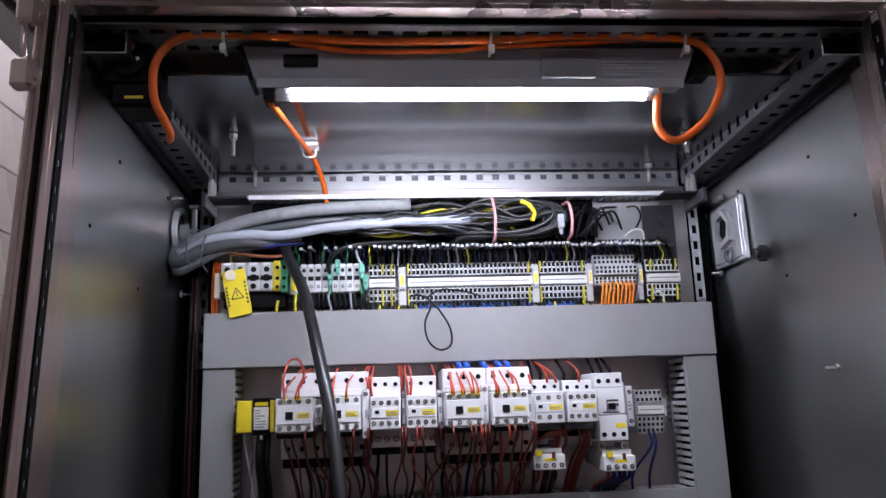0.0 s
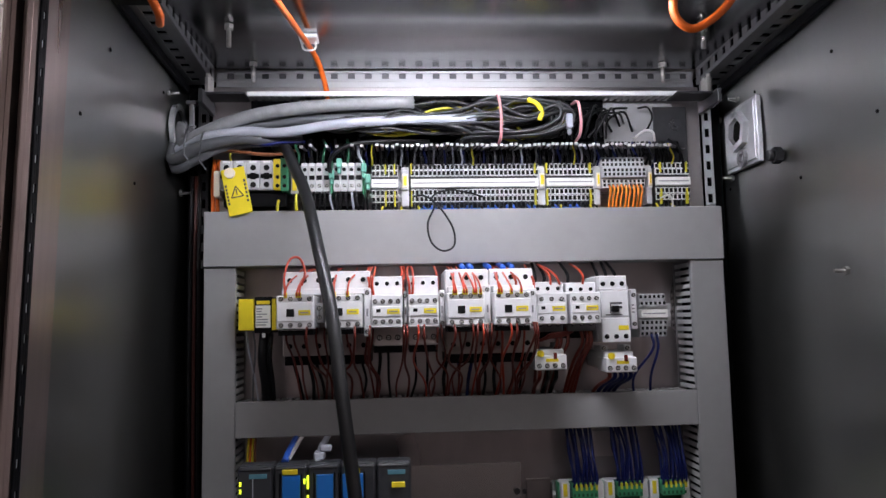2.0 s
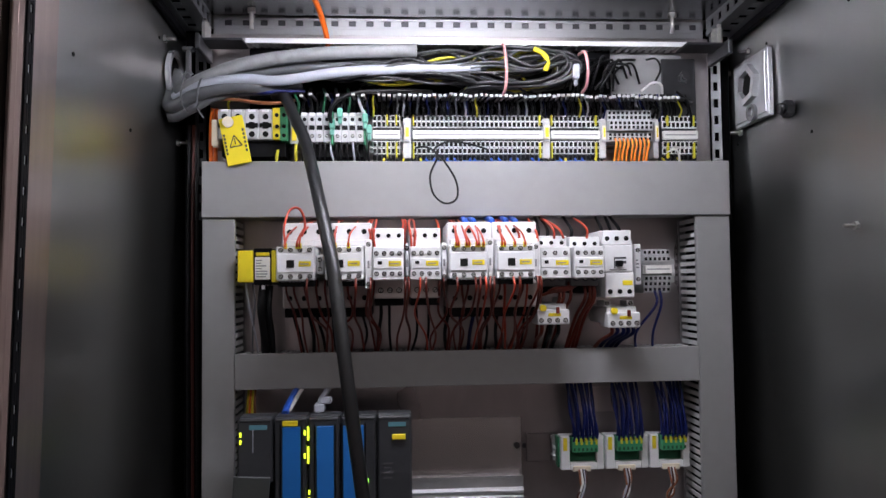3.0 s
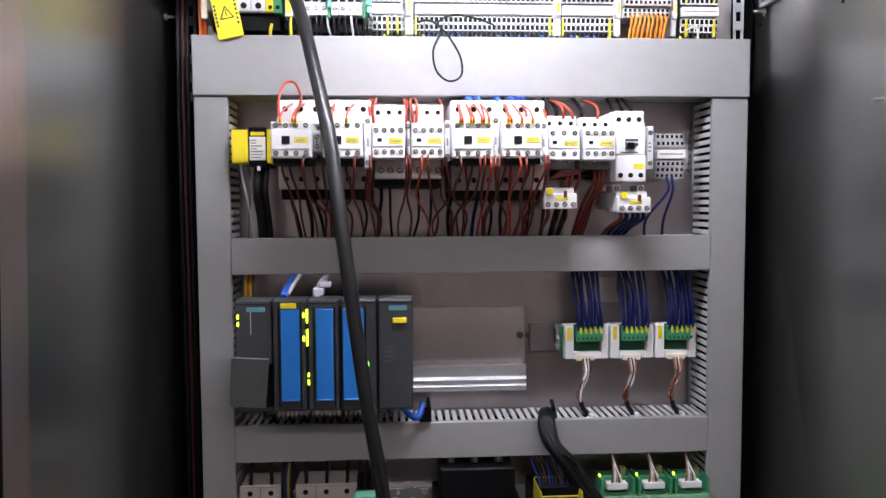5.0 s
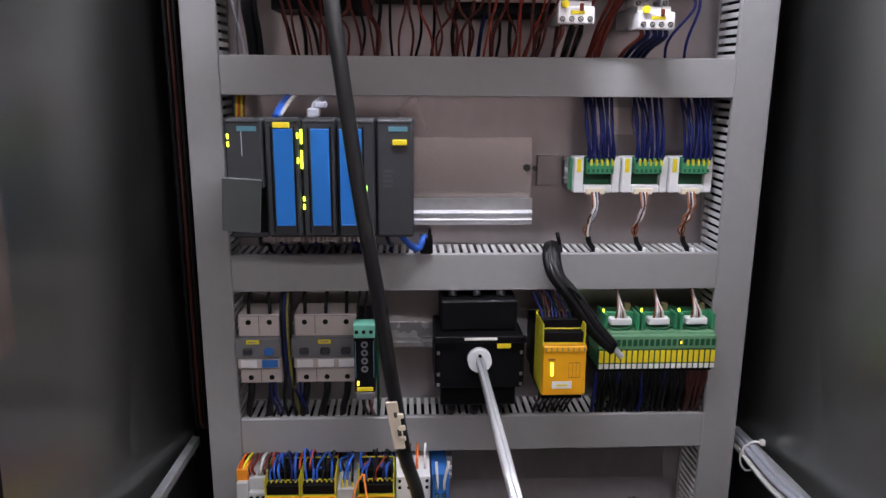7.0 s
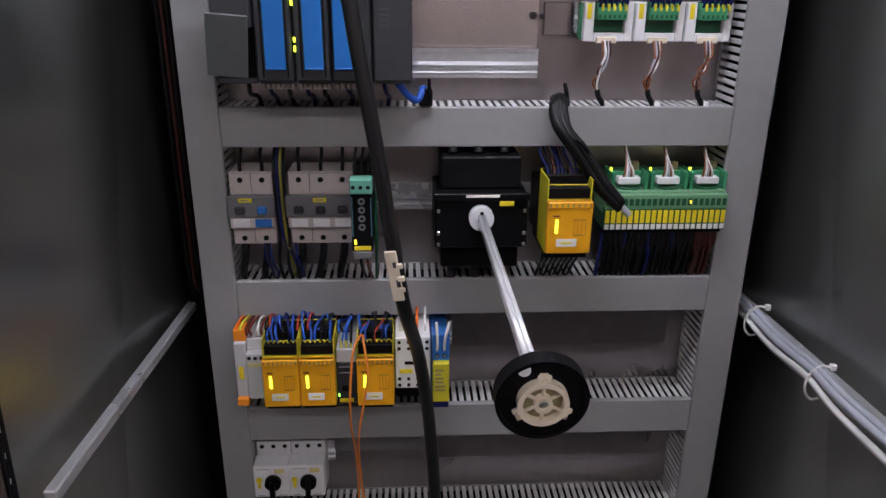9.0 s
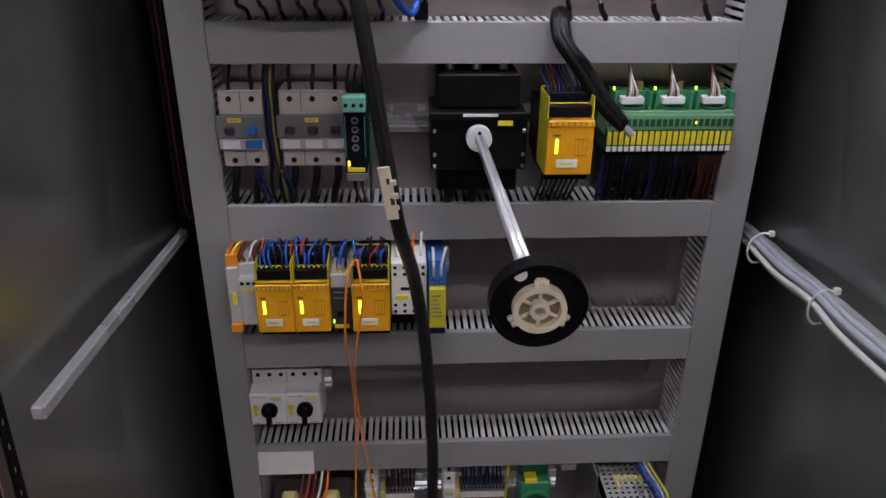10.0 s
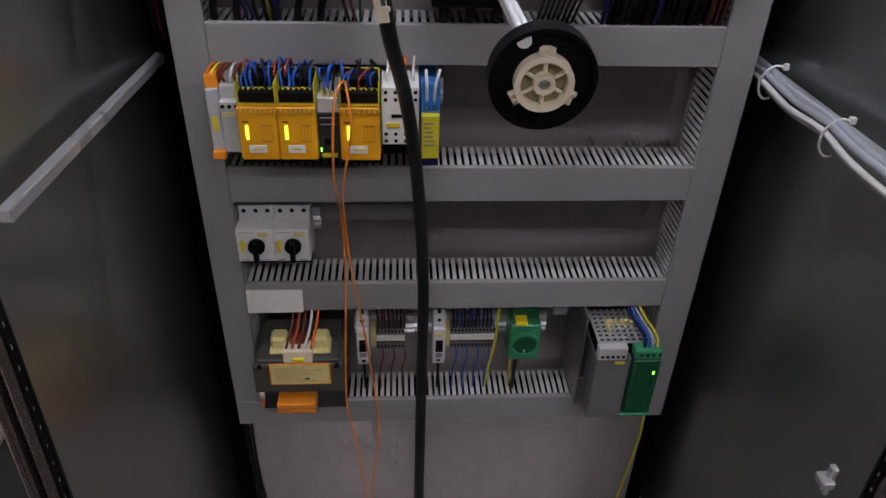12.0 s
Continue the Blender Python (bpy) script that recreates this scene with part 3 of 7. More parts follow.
def duct_up(x0, x1, z0, z1, inner):
    """A slotted duct that runs up, with the slats of the wall that faces the middle."""
    d = thing("cable_duct", ((x0 + x1) / 2, 0.067, z0), "upright grey plastic cable duct with a smooth cover", "cable duct", "upright cable ducts")
    part("back_wall", B((x0, x1, 0.0635, 0.0665, z0, z1)), DUCT, d)
    cv = part("cover", B((x0, x1, -0.001, 0.0015, z0, z1), b=0.0009), DUCT, d, "smooth grey cover")
    part("cover_lip", B((x0, x0 + 0.0018, 0.0015, 0.008, z0, z1)), DUCT, cv)
    part("cover_lip", B((x1 - 0.0018, x1, 0.0015, 0.008, z0, z1)), DUCT, cv)
    xo = x0 + 0.002 if inner > 0 else x1 - 0.002
    part("outer_wall", B((xo - 0.001, xo + 0.001, 0.008, 0.0635, z0, z1)), DUCT, d)
    # black box behind the slats, shade of the upright duct as colour
    part("inside", B((xo, x1 - 0.010 if inner > 0 else x0 + 0.010, 0.009, 0.0634, z0 + 0.003, z1 - 0.003)), SHADEFILL, d, "black filler for the shade in the duct")
    xi = x1 - 0.0025 if inner > 0 else x0 + 0.0025
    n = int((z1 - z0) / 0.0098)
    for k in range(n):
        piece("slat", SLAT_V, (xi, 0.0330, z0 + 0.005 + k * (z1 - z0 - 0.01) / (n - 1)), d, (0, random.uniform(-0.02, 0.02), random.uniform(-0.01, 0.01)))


XL, XR = -0.3085, 0.3035
duct_up(-0.35, XL - 0.0006, 0.2295, 1.4695, 1)
duct_up(XR + 0.0006, 0.35, 0.2295, 1.4695, -1)
top_duct = duct_across(1.4705, 1.5435, -0.35, 0.35, "wide grey plastic cable duct below the terminal row", 0.004, False)
for za, zb, what in ((1.2485, 1.2945, "contactor row"), (1.0085, 1.0555, "controller row"), (0.7865, 0.8355, "breaker row"), (0.598, 0.649, "relay row"),
                     (0.415, 0.463, "motor starter row")):
    duct_across(za, zb, XL, XR, "grey plastic slotted cable duct below the " + what)
duct_across(0.180, 0.229, -0.35, 0.35, "grey plastic slotted cable duct at the foot of the plate")
# open duct above the terminals
od = thing("cable_duct", (0, 0.055, 1.63), "open grey slotted cable duct full of cables", "cable duct", "cable ducts across the plate")
part("back_wall", B((-0.30, 0.31, 0.0515, 0.0665, 1.63, 1.713)), DUCT, od)
# black sheet does for the shade behind the laid cables
part("inside", B((-0.299, 0.205, 0.046, 0.0514, 1.616, 1.7085)), SHADEFILL, od, "black filler for the shade behind the cables")
part("upper_lip", B((-0.30, 0.308, 0.020, 0.024, 1.7075, 1.7145), (-0.30, 0.308, 0.024, 0.0515, 1.712, 1.7145), b=0.0008), WHITE, od, "pale upper lip")
for k in range(60):
    piece("slat", SLAT_H, (-0.297 + k * 0.0101, 0.038, 1.7095), od, (0, 0, 0), (1, 0.46, 1))
_bm = B((-0.0019, 0.0019, -0.034, 0.034, -0.001, 0.001, 0), (-0.0022, 0.0022, -0.0375, -0.034, -0.0020, 0.0016, 1), b=0.0004)
SLAT_LONG = mesh_of("slat", _bm, (MIDGREY, GREY))
for k in range(78):
    x = -0.222 + k * 0.0067
    if x < -0.124 and k % 5 in (1, 3, 4):
        continue
    turn = 0.65 * max(0.0, (x - 0.06) / 0.24)
    piece("slat", SLAT_LONG, (x + 0.008 * max(0.0, (x - 0.06) / 0.24), 0.020, 1.633 + random.uniform(-0.0008, 0.0008)), od,
          (0.12 + random.uniform(-0.03, 0.03), 0, -turn + random.uniform(-0.025, 0.025)))

# wall tiles
_bm = B((-0.004, 0.004, -0.0985, 0.0985, -0.0735, 0.0735), b=0.0015)
TILEME = mesh_of("tile", _bm, TILE)
for iz in range(17):
    for iy in range(13):
        piece("tile", TILEME, (-1.017, -1.45 + iy * 0.2, -0.175 + iz * 0.15), wall_west)

# ---- lamp and cables under the roof ----
lamp = thing("cabinet_lamp", (-0.02, -0.29, 1.78), "grey cabinet lamp with a lit white tube under the roof", "lamp")
bm = bmesh.new()
prof = ((-0.285, 1.7805), (-0.298, 1.7805), (-0.301, 1.777), (-0.297, 1.7445), (-0.293, 1.7415), (-0.268, 1.7415), (-0.265, 1.7805))
ends = [[bm.verts.new((x + dx * (i in (3, 4, 5)), y, z)) for i, (y, z) in enumerate(prof)] for x, dx in ((-0.248, 0.012), (0.226, -0.012))]
for k in range(7):
    bm.faces.new((ends[0][k], ends[0][(k + 1) % 7], ends[1][(k + 1) % 7], ends[1][k]))
bm.faces.new(ends[0])
bm.faces.new(ends[1])
part("housing", bm, LAMPSHADED, lamp, "lamp housing in a grey that includes its shade")
bm = B((-0.0025, 0.0025, -0.303, -0.264, 1.740, 1.7805), b=0.001)
bmesh.ops.transform(bm, matrix=Matrix.Translation((-0.2445, 0, 0)) @ Matrix.Translation((0, 0, 1.76)) @ pose(0, 0, 0, 0, -17, 0) @ Matrix.Translation((0, 0, -1.76)), verts=bm.verts)
part("end_cap", bm, BLACK, lamp)
part("end_cap", B((0.2265, 0.246, -0.296, -0.268, 1.752, 1.7805), b=0.001), BLACK, lamp)
# lip added to keep the tube's light off the bar and cables above
part("front_lip", B((-0.234, 0.212, -0.2985, -0.2970, 1.7345, 1.7445), b=0.0005), LAMPSHADED, lamp)
part("tube_seat", B((-0.222, 0.192, -0.292, -0.266, 1.7385, 1.7412), b=0.0006), WHITE, lamp)
bm = bmesh.new()
rod(bm, (-0.200, -0.288, 1.7318), (0.172, -0.288, 1.7318), 0.0066, n=16)
part("tube", bm, TUBE, lamp, "lit white fluorescent tube")
for x0, x1 in ((-0.215, -0.2003), (0.1723, 0.186)):
    bm = bmesh.new()
    rod(bm, (x0, -0.288, 1.7318), (x1, -0.288, 1.7318), 0.0068, n=16)
    part("tube_end", bm, LENSCAP, lamp)
part("switch", B((-0.207, -0.172, -0.3025, -0.297, 1.757, 1.770), b=0.001), BLACK, lamp, "dark rocker switch")
part("label", B((0.060, 0.117, -0.3016, -0.296, 1.7455, 1.776), b=0.0004), MIDGREY, lamp, "blue-grey logo label")
part("connector", B((-0.228, -0.2155, -0.297, -0.272, 1.724, 1.738), b=0.001), BLACK, lamp, "black plug")
bars(lamp, 0.124, 0.205, -0.3008, 1.7465, 1.768, 6, PALEINK, share=(0.3, 0.9))

# the loom of orange cable along the front rail
bm = bmesh.new()
tube(bm, [(-0.326, -0.27, 1.690), (-0.317, -0.300, 1.686), (-0.320, -0.308, 1.695), (-0.331, -0.31, 1.72), (-0.330, -0.312, 1.756), (-0.308, -0.312, 1.7815), (-0.264, -0.312, 1.786), (-0.127, -0.312, 1.779),
          (-0.005, -0.312, 1.781), (0.085, -0.312, 1.786), (0.157, -0.312, 1.786), (0.218, -0.311, 1.782), (0.241, -0.310, 1.764), (0.247, -0.31, 1.732), (0.228, -0.308, 1.695),
          (0.196, -0.305, 1.673), (0.179, -0.300, 1.689), (0.184, -0.292, 1.723), (0.190, -0.285, 1.745)], 0.0042, n=12)
single("orange_cable", bm, ORANGE, "thick orange cable looped along the front rail", "cable", "orange cables")
bm = bmesh.new()
tube(bm, [(-0.20, -0.303, 1.782), (-0.17, -0.305, 1.776), (-0.127, -0.306, 1.7705), (-0.03, -0.306, 1.772),
          (0.0, -0.305, 1.776), (0.10, -0.305, 1.782), (0.16, -0.304, 1.786)], 0.0026, n=10)
single("orange_cable", bm, ORANGE, "thin orange cable tied along the front rail", "cable", "orange cables")
bm = bmesh.new()
tube(bm, [(-0.222, -0.285, 1.725), (-0.219, -0.24, 1.730), (-0.214, -0.14, 1.744), (-0.208, -0.05, 1.754), (-0.200, -0.01, 1.747), (-0.193, 0.022, 1.724), (-0.19, 0.034, 1.70)], 0.0036, n=12)
single("orange_cable", bm, ORANGE, "orange cable from the lamp into the duct", "cable", "orange cables")
clip = thing("cable_clip", (-0.207, -0.05, ZR - 0.001), "white plastic cable clip stuck under the roof", "clip")
part("base", B((-0.219, -0.195, -0.062, -0.038, ZR - 0.006, ZR - 0.0005), b=0.001), WHITE, clip)
bm = bmesh.new()
tube(bm, [(-0.216, -0.05, ZR - 0.006), (-0.214, -0.052, 1.748), (-0.207, -0.053, 1.745), (-0.199, -0.051, 1.748), (-0.198, -0.048, ZR - 0.006)], 0.0014, n=6)
part("tie", bm, WHITEWIRE, clip)
for x in (-0.264, 0.005, 0.210):
    bm = bmesh.new()
    tube(bm, [(x, -0.300, 1.790), (x, -0.316, 1.792), (x, -0.3195, 1.782), (x, -0.312, 1.7705), (x, -0.302, 1.768)], 0.0016, n=6)
    cbox(bm, x - 0.003, x + 0.003, -0.321, -0.315, 1.764, 1.772, 0.0006)
    single("cable_tie", bm, WHITEWIRE, "white cable tie round the orange cables", "cable tie", "white ties on the front rail")

so = thing("power_socket", (-0.352, -0.25, 1.69), "black power socket block under the roof corner", "socket")
part("body", B((-0.388, -0.340, -0.298, -0.235, 1.740, 1.786), (-0.378, -0.330, -0.296, -0.25, 1.716, 1.742), b=0.003), BLACK, so)
part("rim", B((-0.390, -0.338, -0.300, -0.292, 1.784, 1.7895), b=0.001), GREY, so, "pale rim")
bm = bmesh.new()
rod(bm, (-0.361, -0.299, 1.764), (-0.361, -0.303, 1.764), 0.014, n=20)
ring(bm, (-0.361, -0.299, 1.764), (0, -1, 0), 0.014, 0.018, 0.006, n=20)
part("socket_face", bm, BLACK, so)
bm = bmesh.new()
rod(bm, (-0.371, -0.303, 1.764), (-0.371, -0.3035, 1.764), 0.002, n=8)
rod(bm, (-0.351, -0.303, 1.764), (-0.351, -0.3035, 1.764), 0.002, n=8)
part("contact", bm, SCREW, so)
bm = bmesh.new()
rod(bm, (-0.360, -0.296, 1.779), (-0.358, -0.306, 1.776), 0.0045, n=12)
part("cable_end", bm, ORANGE, so, "orange cable end")
part("label", B((-0.364, -0.346, -0.2968, -0.2958, 1.724, 1.727), b=0.0002), YELLOW, so, "small yellow label")

# ---- helpers for rail-mounted things ----
def din_rail(x0, x1, z, y=0.0475):
    r = thing("mounting_rail", ((x0 + x1) / 2, 0.067, z - 0.0175), "zinc hat rail screwed to the mounting plate", "rail", "hat rails")
    bm = B((x0, x1, y, y + 0.001, z - 0.0125, z + 0.0125), (x0, x1, y, 0.0665, z - 0.0125, z - 0.0115), (x0, x1, y, 0.0665, z + 0.0115, z + 0.0125),
           (x0, x1, y - 0.001, y + 0.0, z + 0.0125, z + 0.0175), (x0, x1, y - 0.001, y + 0.0, z - 0.0175, z - 0.0125), b=0.0003)
    part("profile", bm, ZINC, r)
    # bars turned 45 degrees put the lamp's highlights on the rail's bends
    for zz, h in ((z - 0.002, 0.0030), (z - 0.0115, 0.0018)):
        bm = B((x0, x1, -h, h, -h, h), b=0.0003)
        bmesh.ops.transform(bm, matrix=pose(0, y, zz, 45, 0, 0), verts=bm.verts)
        part("rib", bm, ZINC, r, "bar turned to catch the lamp along a bend")


STUFF = {"short terminal wires": "many short wires from the terminals into the open duct", "short lower terminal wires": "many short dark and blue wires below the terminals",
         "navy signal wires": "bundles of thin navy wires into the interface modules", "relay row wires": "tangle of blue and red wires above the relays",
         "wires below the green unit": "curtain of dark wires below the green unit", "coloured cores below the modules": "twisted coloured cores below the interface modules",
         "looped cores in the open duct": "looped black and yellow cores in the open duct", "cores in the open duct": "black and yellow cores laid in the open duct",
         "rising cores in the open duct": "thin black cores rising in the open duct", "amber relay wires": "thin wires at the amber relay"}
HEAPS = {}


def wire(points, r, mat, label, group, n=6, name="wire", category="wire", steps=5):
    if group in STUFF:
        heap, mats = HEAPS.setdefault(group, (bmesh.new(), []))
        if mat not in mats:
            mats.append(mat)
        tube(heap, points, r, n, steps, mats.index(mat))
        return None
    bm = bmesh.new()
    tube(bm, points, r, n=n, steps=steps)
    return single(name, bm, mat, label, category, group)


for z, x0, x1 in ((1.58, -0.335, 0.325), (1.405, -0.305, 0.275), (1.101, -0.30, 0.071), (1.155, 0.112, 0.300), (0.933, -0.308, 0.303), (0.735, -0.305, -0.03), (0.545, -0.307, -0.20),
                  (0.345, -0.16, 0.145)):
    din_rail(x0, x1, z)

# ---- terminal row ----
def heavy_terminals():
    t = thing("terminal_block", (-0.286, 0.046, 1.557), "row of large grey terminals with a yellow-green earth terminal", "terminal block", "terminal blocks")
    x0, w = -0.331, 0.0176
    for k in range(4):
        x = x0 + k * w
        p = part("terminal", B((x, x + w - 0.0006, 0.0, 0.046, 1.5735, 1.613), b=0.0012), GREY, t)
        screws(p, (x + w / 2,), 0.0, 1.603, well=True, size=1.5)
        screws(p, (x + w / 2,), 0.0, 1.580, well=True, size=1.5)
        part("bridge", B((x + 0.001, x + w - 0.001, -0.0015, 0.0, 1.5885, 1.5945), (x + 0.005, x + w - 0.005, -0.0016, 0.0, 1.587, 1.596)), BLACK, p)
        part("marker", B((x + 0.004, x + w - 0.004, -0.0012, 0.0, 1.609, 1.6125)), WHITE, p)
    x = x0 + 4 * w
    p = part("earth_terminal", B((x, x + w, 0.0, 0.046, 1.573, 1.615, 0), (x + 0.0095, x + w + 0.002, -0.001, 0.046, 1.571, 1.616, 1), b=0.001), (YELLOW, GREEN), t, "yellow and green earth terminal")
    screws(p, (x + 0.006, x + 0.015), -0.001, 1.605, well=True)
    screws(p, (x + 0.006, x + 0.015), -0.001, 1.590, well=True)
    screws(p, (x + 0.006, x + 0.015), -0.001, 1.578, well=True)
    part("rail_foot", B((-0.328, -0.245, 0.010, 0.046, 1.552, 1.573)), BLACK, t)
    part("end_marker", B((-0.340, -0.332, 0.004, 0.046, 1.565, 1.60), b=0.001), CREAM, t)
    part("end_marker", B((-0.238, -0.228, 0.004, 0.046, 1.568, 1.605, 0), (-0.236, -0.230, 0.0025, 0.004, 1.572, 1.596, 1)), (GREY, YELLOW), t)


heavy_terminals()


def small_terminals(x0, n, w=0.0098):
    t = thing("terminal_block", (x0 + n * w / 2, 0.046, 1.557), "row of small grey screw terminals with green end plates", "terminal block", "terminal blocks")
    for k in range(n):
        x = x0 + k * w
        p = part("terminal", B((x, x + w - 0.0005, 0.002, 0.046, 1.570, 1.609), b=0.0008), GREY, t)
        screws(p, (x + w / 2,), 0.002, 1.600, well=True)
        screws(p, (x + w / 2,), 0.002, 1.578, size=0.9)
        part("bridge", B((x + 0.001, x + w - 0.0015, 0.0008, 0.002, 1.586, 1.592)), BLACK, p)
        part("marker", B((x + 0.001, x + w - 0.0015, 0.0005, 0.002, 1.6045, 1.609)), WHITE, p)
    part("rail_foot", B((x0, x0 + n * w, 0.016, 0.046, 1.552, 1.570)), BLACK, t)
    part("end_plate", B((x0 + n * w, x0 + n * w + 0.003, -0.002, 0.046, 1.566, 1.612)), GREEN, t, "green end plate")
    return t


small_terminals(-0.224, 4)
small_terminals(-0.181, 4)
for x, z in ((-0.186, 1.592), (-0.176, 1.607), (-0.143, 1.600), (-0.138, 1.585)):
    bm = B((x, x + 0.007, -0.010, 0.001, z - 0.006, z + 0.006), (x + 0.001, x + 0.006, -0.008, 0.0, z - 0.014, z - 0.006), b=0.0012)
    single("wire_plug", bm, MINT, "small mint green plug on the terminals", "plug", "green wire plugs")


def terminal_mesh(w, rows, z_lo, z_hi):
    bm = bmesh.new()
    cbox(bm, 0.0002, w - 0.0002, 0.0285, 0.046, z_lo, z_hi, 0.0005, 2)
    for z, yy in rows:
        cbox(bm, 0.0004, w - 0.0004, yy, 0.031, z - 0.0042, z + 0.0042, 0.0006, 0)
        # black box set proud in place of the shaded wire hole
        cbox(bm, 0.0010, w - 0.0010, yy - 0.0005, yy + 0.001, z - 0.0030, z + 0.0030, 0.0002, 1)
    return mesh_of("terminal", bm, (WHITE, HOLE, DARK))


ROWS = ((1.6075, 0.027), (1.5985, 0.024), (1.5715, 0.024), (1.5625, 0.026), (1.5535, 0.029))
TERM = terminal_mesh(0.0062, ROWS, 1.548, 1.613)


def feed_terminals(x0, x1, label, earth=(), blue=()):
    t = thing("terminal_block", ((x0 + x1) / 2, 0.046, 1.548), label, "terminal block", "terminal blocks")
    n = max(2, round((x1 - x0) / 0.0062))
    for k in range(n):
        piece("terminal", TERM, (x0 + k * 0.0062, 0, 0), t)
    for k in earth:
        x = x0 + k * 0.0062
        for za, zb in ((1.552, 1.574), (1.597, 1.612)):
            part("earth_end", B((x + 0.0003, x + 0.0025, 0.0225, 0.032, za, zb)), LEMON, t, "yellow-green earth marking")
    part("marker_strip", B((x0 + 0.0005, x0 + n * 0.0062, 0.0215, 0.030, 1.5785, 1.590), b=0.0005), PAPER, t, "white marker strip")
    bars(t, x0 + 0.003, x0 + n * 0.0062 - 0.002, 0.0212, 1.5825, 1.586, 1, PALEINK, "marker_print", (0.97, 1.0))
    for k in blue:
        x = x0 + k * 0.0062
        part("blue_foot", B((x, x + 0.0056, 0.028, 0.040, 1.5445, 1.5500)), BLUEPL, t, "blue terminal foot")
    return t


feed_terminals(-0.131, -0.092, "short block of pale feed-through terminals", (3, 5))
feed_terminals(-0.077, 0.100, "long block of pale feed-through terminals with a white strip", (0, 28), tuple(range(2, 20)))
feed_terminals(0.113, 0.180, "block of pale feed-through terminals with blue feet", (0, 10), (1, 2, 3, 4, 5, 6, 7))
feed_terminals(0.270, 0.317, "block of pale feed-through terminals at the row's end", (1, 7))
for x0, x1 in ((-0.090, -0.0785), (0.1005, 0.1122), (0.181, 0.1905), (0.2555, 0.2645)):
    m = thing("end_bracket", ((x0 + x1) / 2, 0.046, 1.55), "pale end bracket with a yellow marker beside the terminals", "end bracket", "terminal end brackets")
    part("body", B((x0 + 0.0005, x1 - 0.0005, 0.024, 0.046, 1.552, 1.607), (x0 + 0.0015, x1 - 0.0015, 0.018, 0.025, 1.574, 1.602), b=0.001), GREY, m)
    part("marker", B((x0 + 0.002, x1 - 0.002, 0.0165, 0.018, 1.577, 1.596)), CREAM, m, "pale yellow marker")
    part("marker_print", B((x0 + 0.0035, x1 - 0.0035, 0.0161, 0.0165, 1.580, 1.593), b=0.0001), YELLOW, m)
# tall three-storey block with orange wires
t = thing("terminal_block", (0.222, 0.046, 1.56), "three-storey grey terminal block with orange wires", "terminal block", "terminal blocks")
for k in range(10):
    x = 0.191 + k * 0.0061
    bm = bmesh.new()
    for z0, z1, yy in ((1.603, 1.618, 0.018), (1.588, 1.602, 0.010), (1.574, 1.587, 0.016)):
        cbox(bm, x, x + 0.0058, yy, 0.046, z0, z1, 0.0005, 0)
        for zz in (z0 + (z1 - z0) * 0.3, z0 + (z1 - z0) * 0.72):
            cbox(bm, x + 0.0012, x + 0.0046, yy - 0.0005, yy + 0.001, zz - 0.002, zz + 0.002, 0.0002, 1)
    part("terminal", bm, (GREY, HOLE), t)
for k in range(9):
    x = 0.200 + k * 0.0056
    wire([(x, 0.014, 1.577), (x - 0.001, 0.006, 1.568), (x - 0.002 + random.uniform(-0.001, 0.001), 0.010, 1.556), (x - 0.003, 0.016, 1.535)], 0.0017, ORANGEWIRE,
         "orange wire from the terminals into the duct", "orange terminal wires")

# warning tag
wt = thing("warning_tag", (-0.307, -0.006, 1.535), "yellow plastic warning tag hung on the terminals", "tag")
bm = B((-0.0155, 0.0155, -0.0007, 0.0007, -0.032, 0.032), b=0.0006)
bmesh.ops.transform(bm, matrix=pose(-0.307, -0.0075, 1.570, -4, -12, 0), verts=bm.verts)
part("plate", bm, YELLOW, wt)
bm = bmesh.new()
for a, b in (((-0.008, -0.008), (0.008, -0.008)), ((0.008, -0.008), (0, 0.007)), ((0, 0.007), (-0.008, -0.008)), ((0, -0.005), (0, 0.003))):
    rod(bm, (a[0], -0.001, a[1]), (b[0], -0.001, b[1]), 0.0007, n=5)
for x, z0, z1 in ((-0.0125, -0.017, 0.012), (0.0125, -0.017, 0.016)):
    for k in range(6):
        zz = z0 + (z1 - z0) * k / 6
        cbox(bm, x - 0.0013, x + 0.0013, -0.0011, -0.0007, zz, zz + 0.0035, 0.0001)
bmesh.ops.transform(bm, matrix=pose(-0.307, -0.0075, 1.570, -4, -12, 0), verts=bm.verts)
part("warning_sign", bm, INK, wt, "black warning triangle and print")
bm = bmesh.new()
rod(bm, (-0.316, -0.011, 1.594), (-0.316, -0.003, 1.594), 0.007, n=16)
part("fixing", bm, CREAM, wt, "cream fixing knob")
bm = bmesh.new()
rod(bm, (-0.301, -0.0075, 1.546), (-0.301, -0.009, 1.546), 0.004, n=12)
part("hole", bm, HOLE, wt)

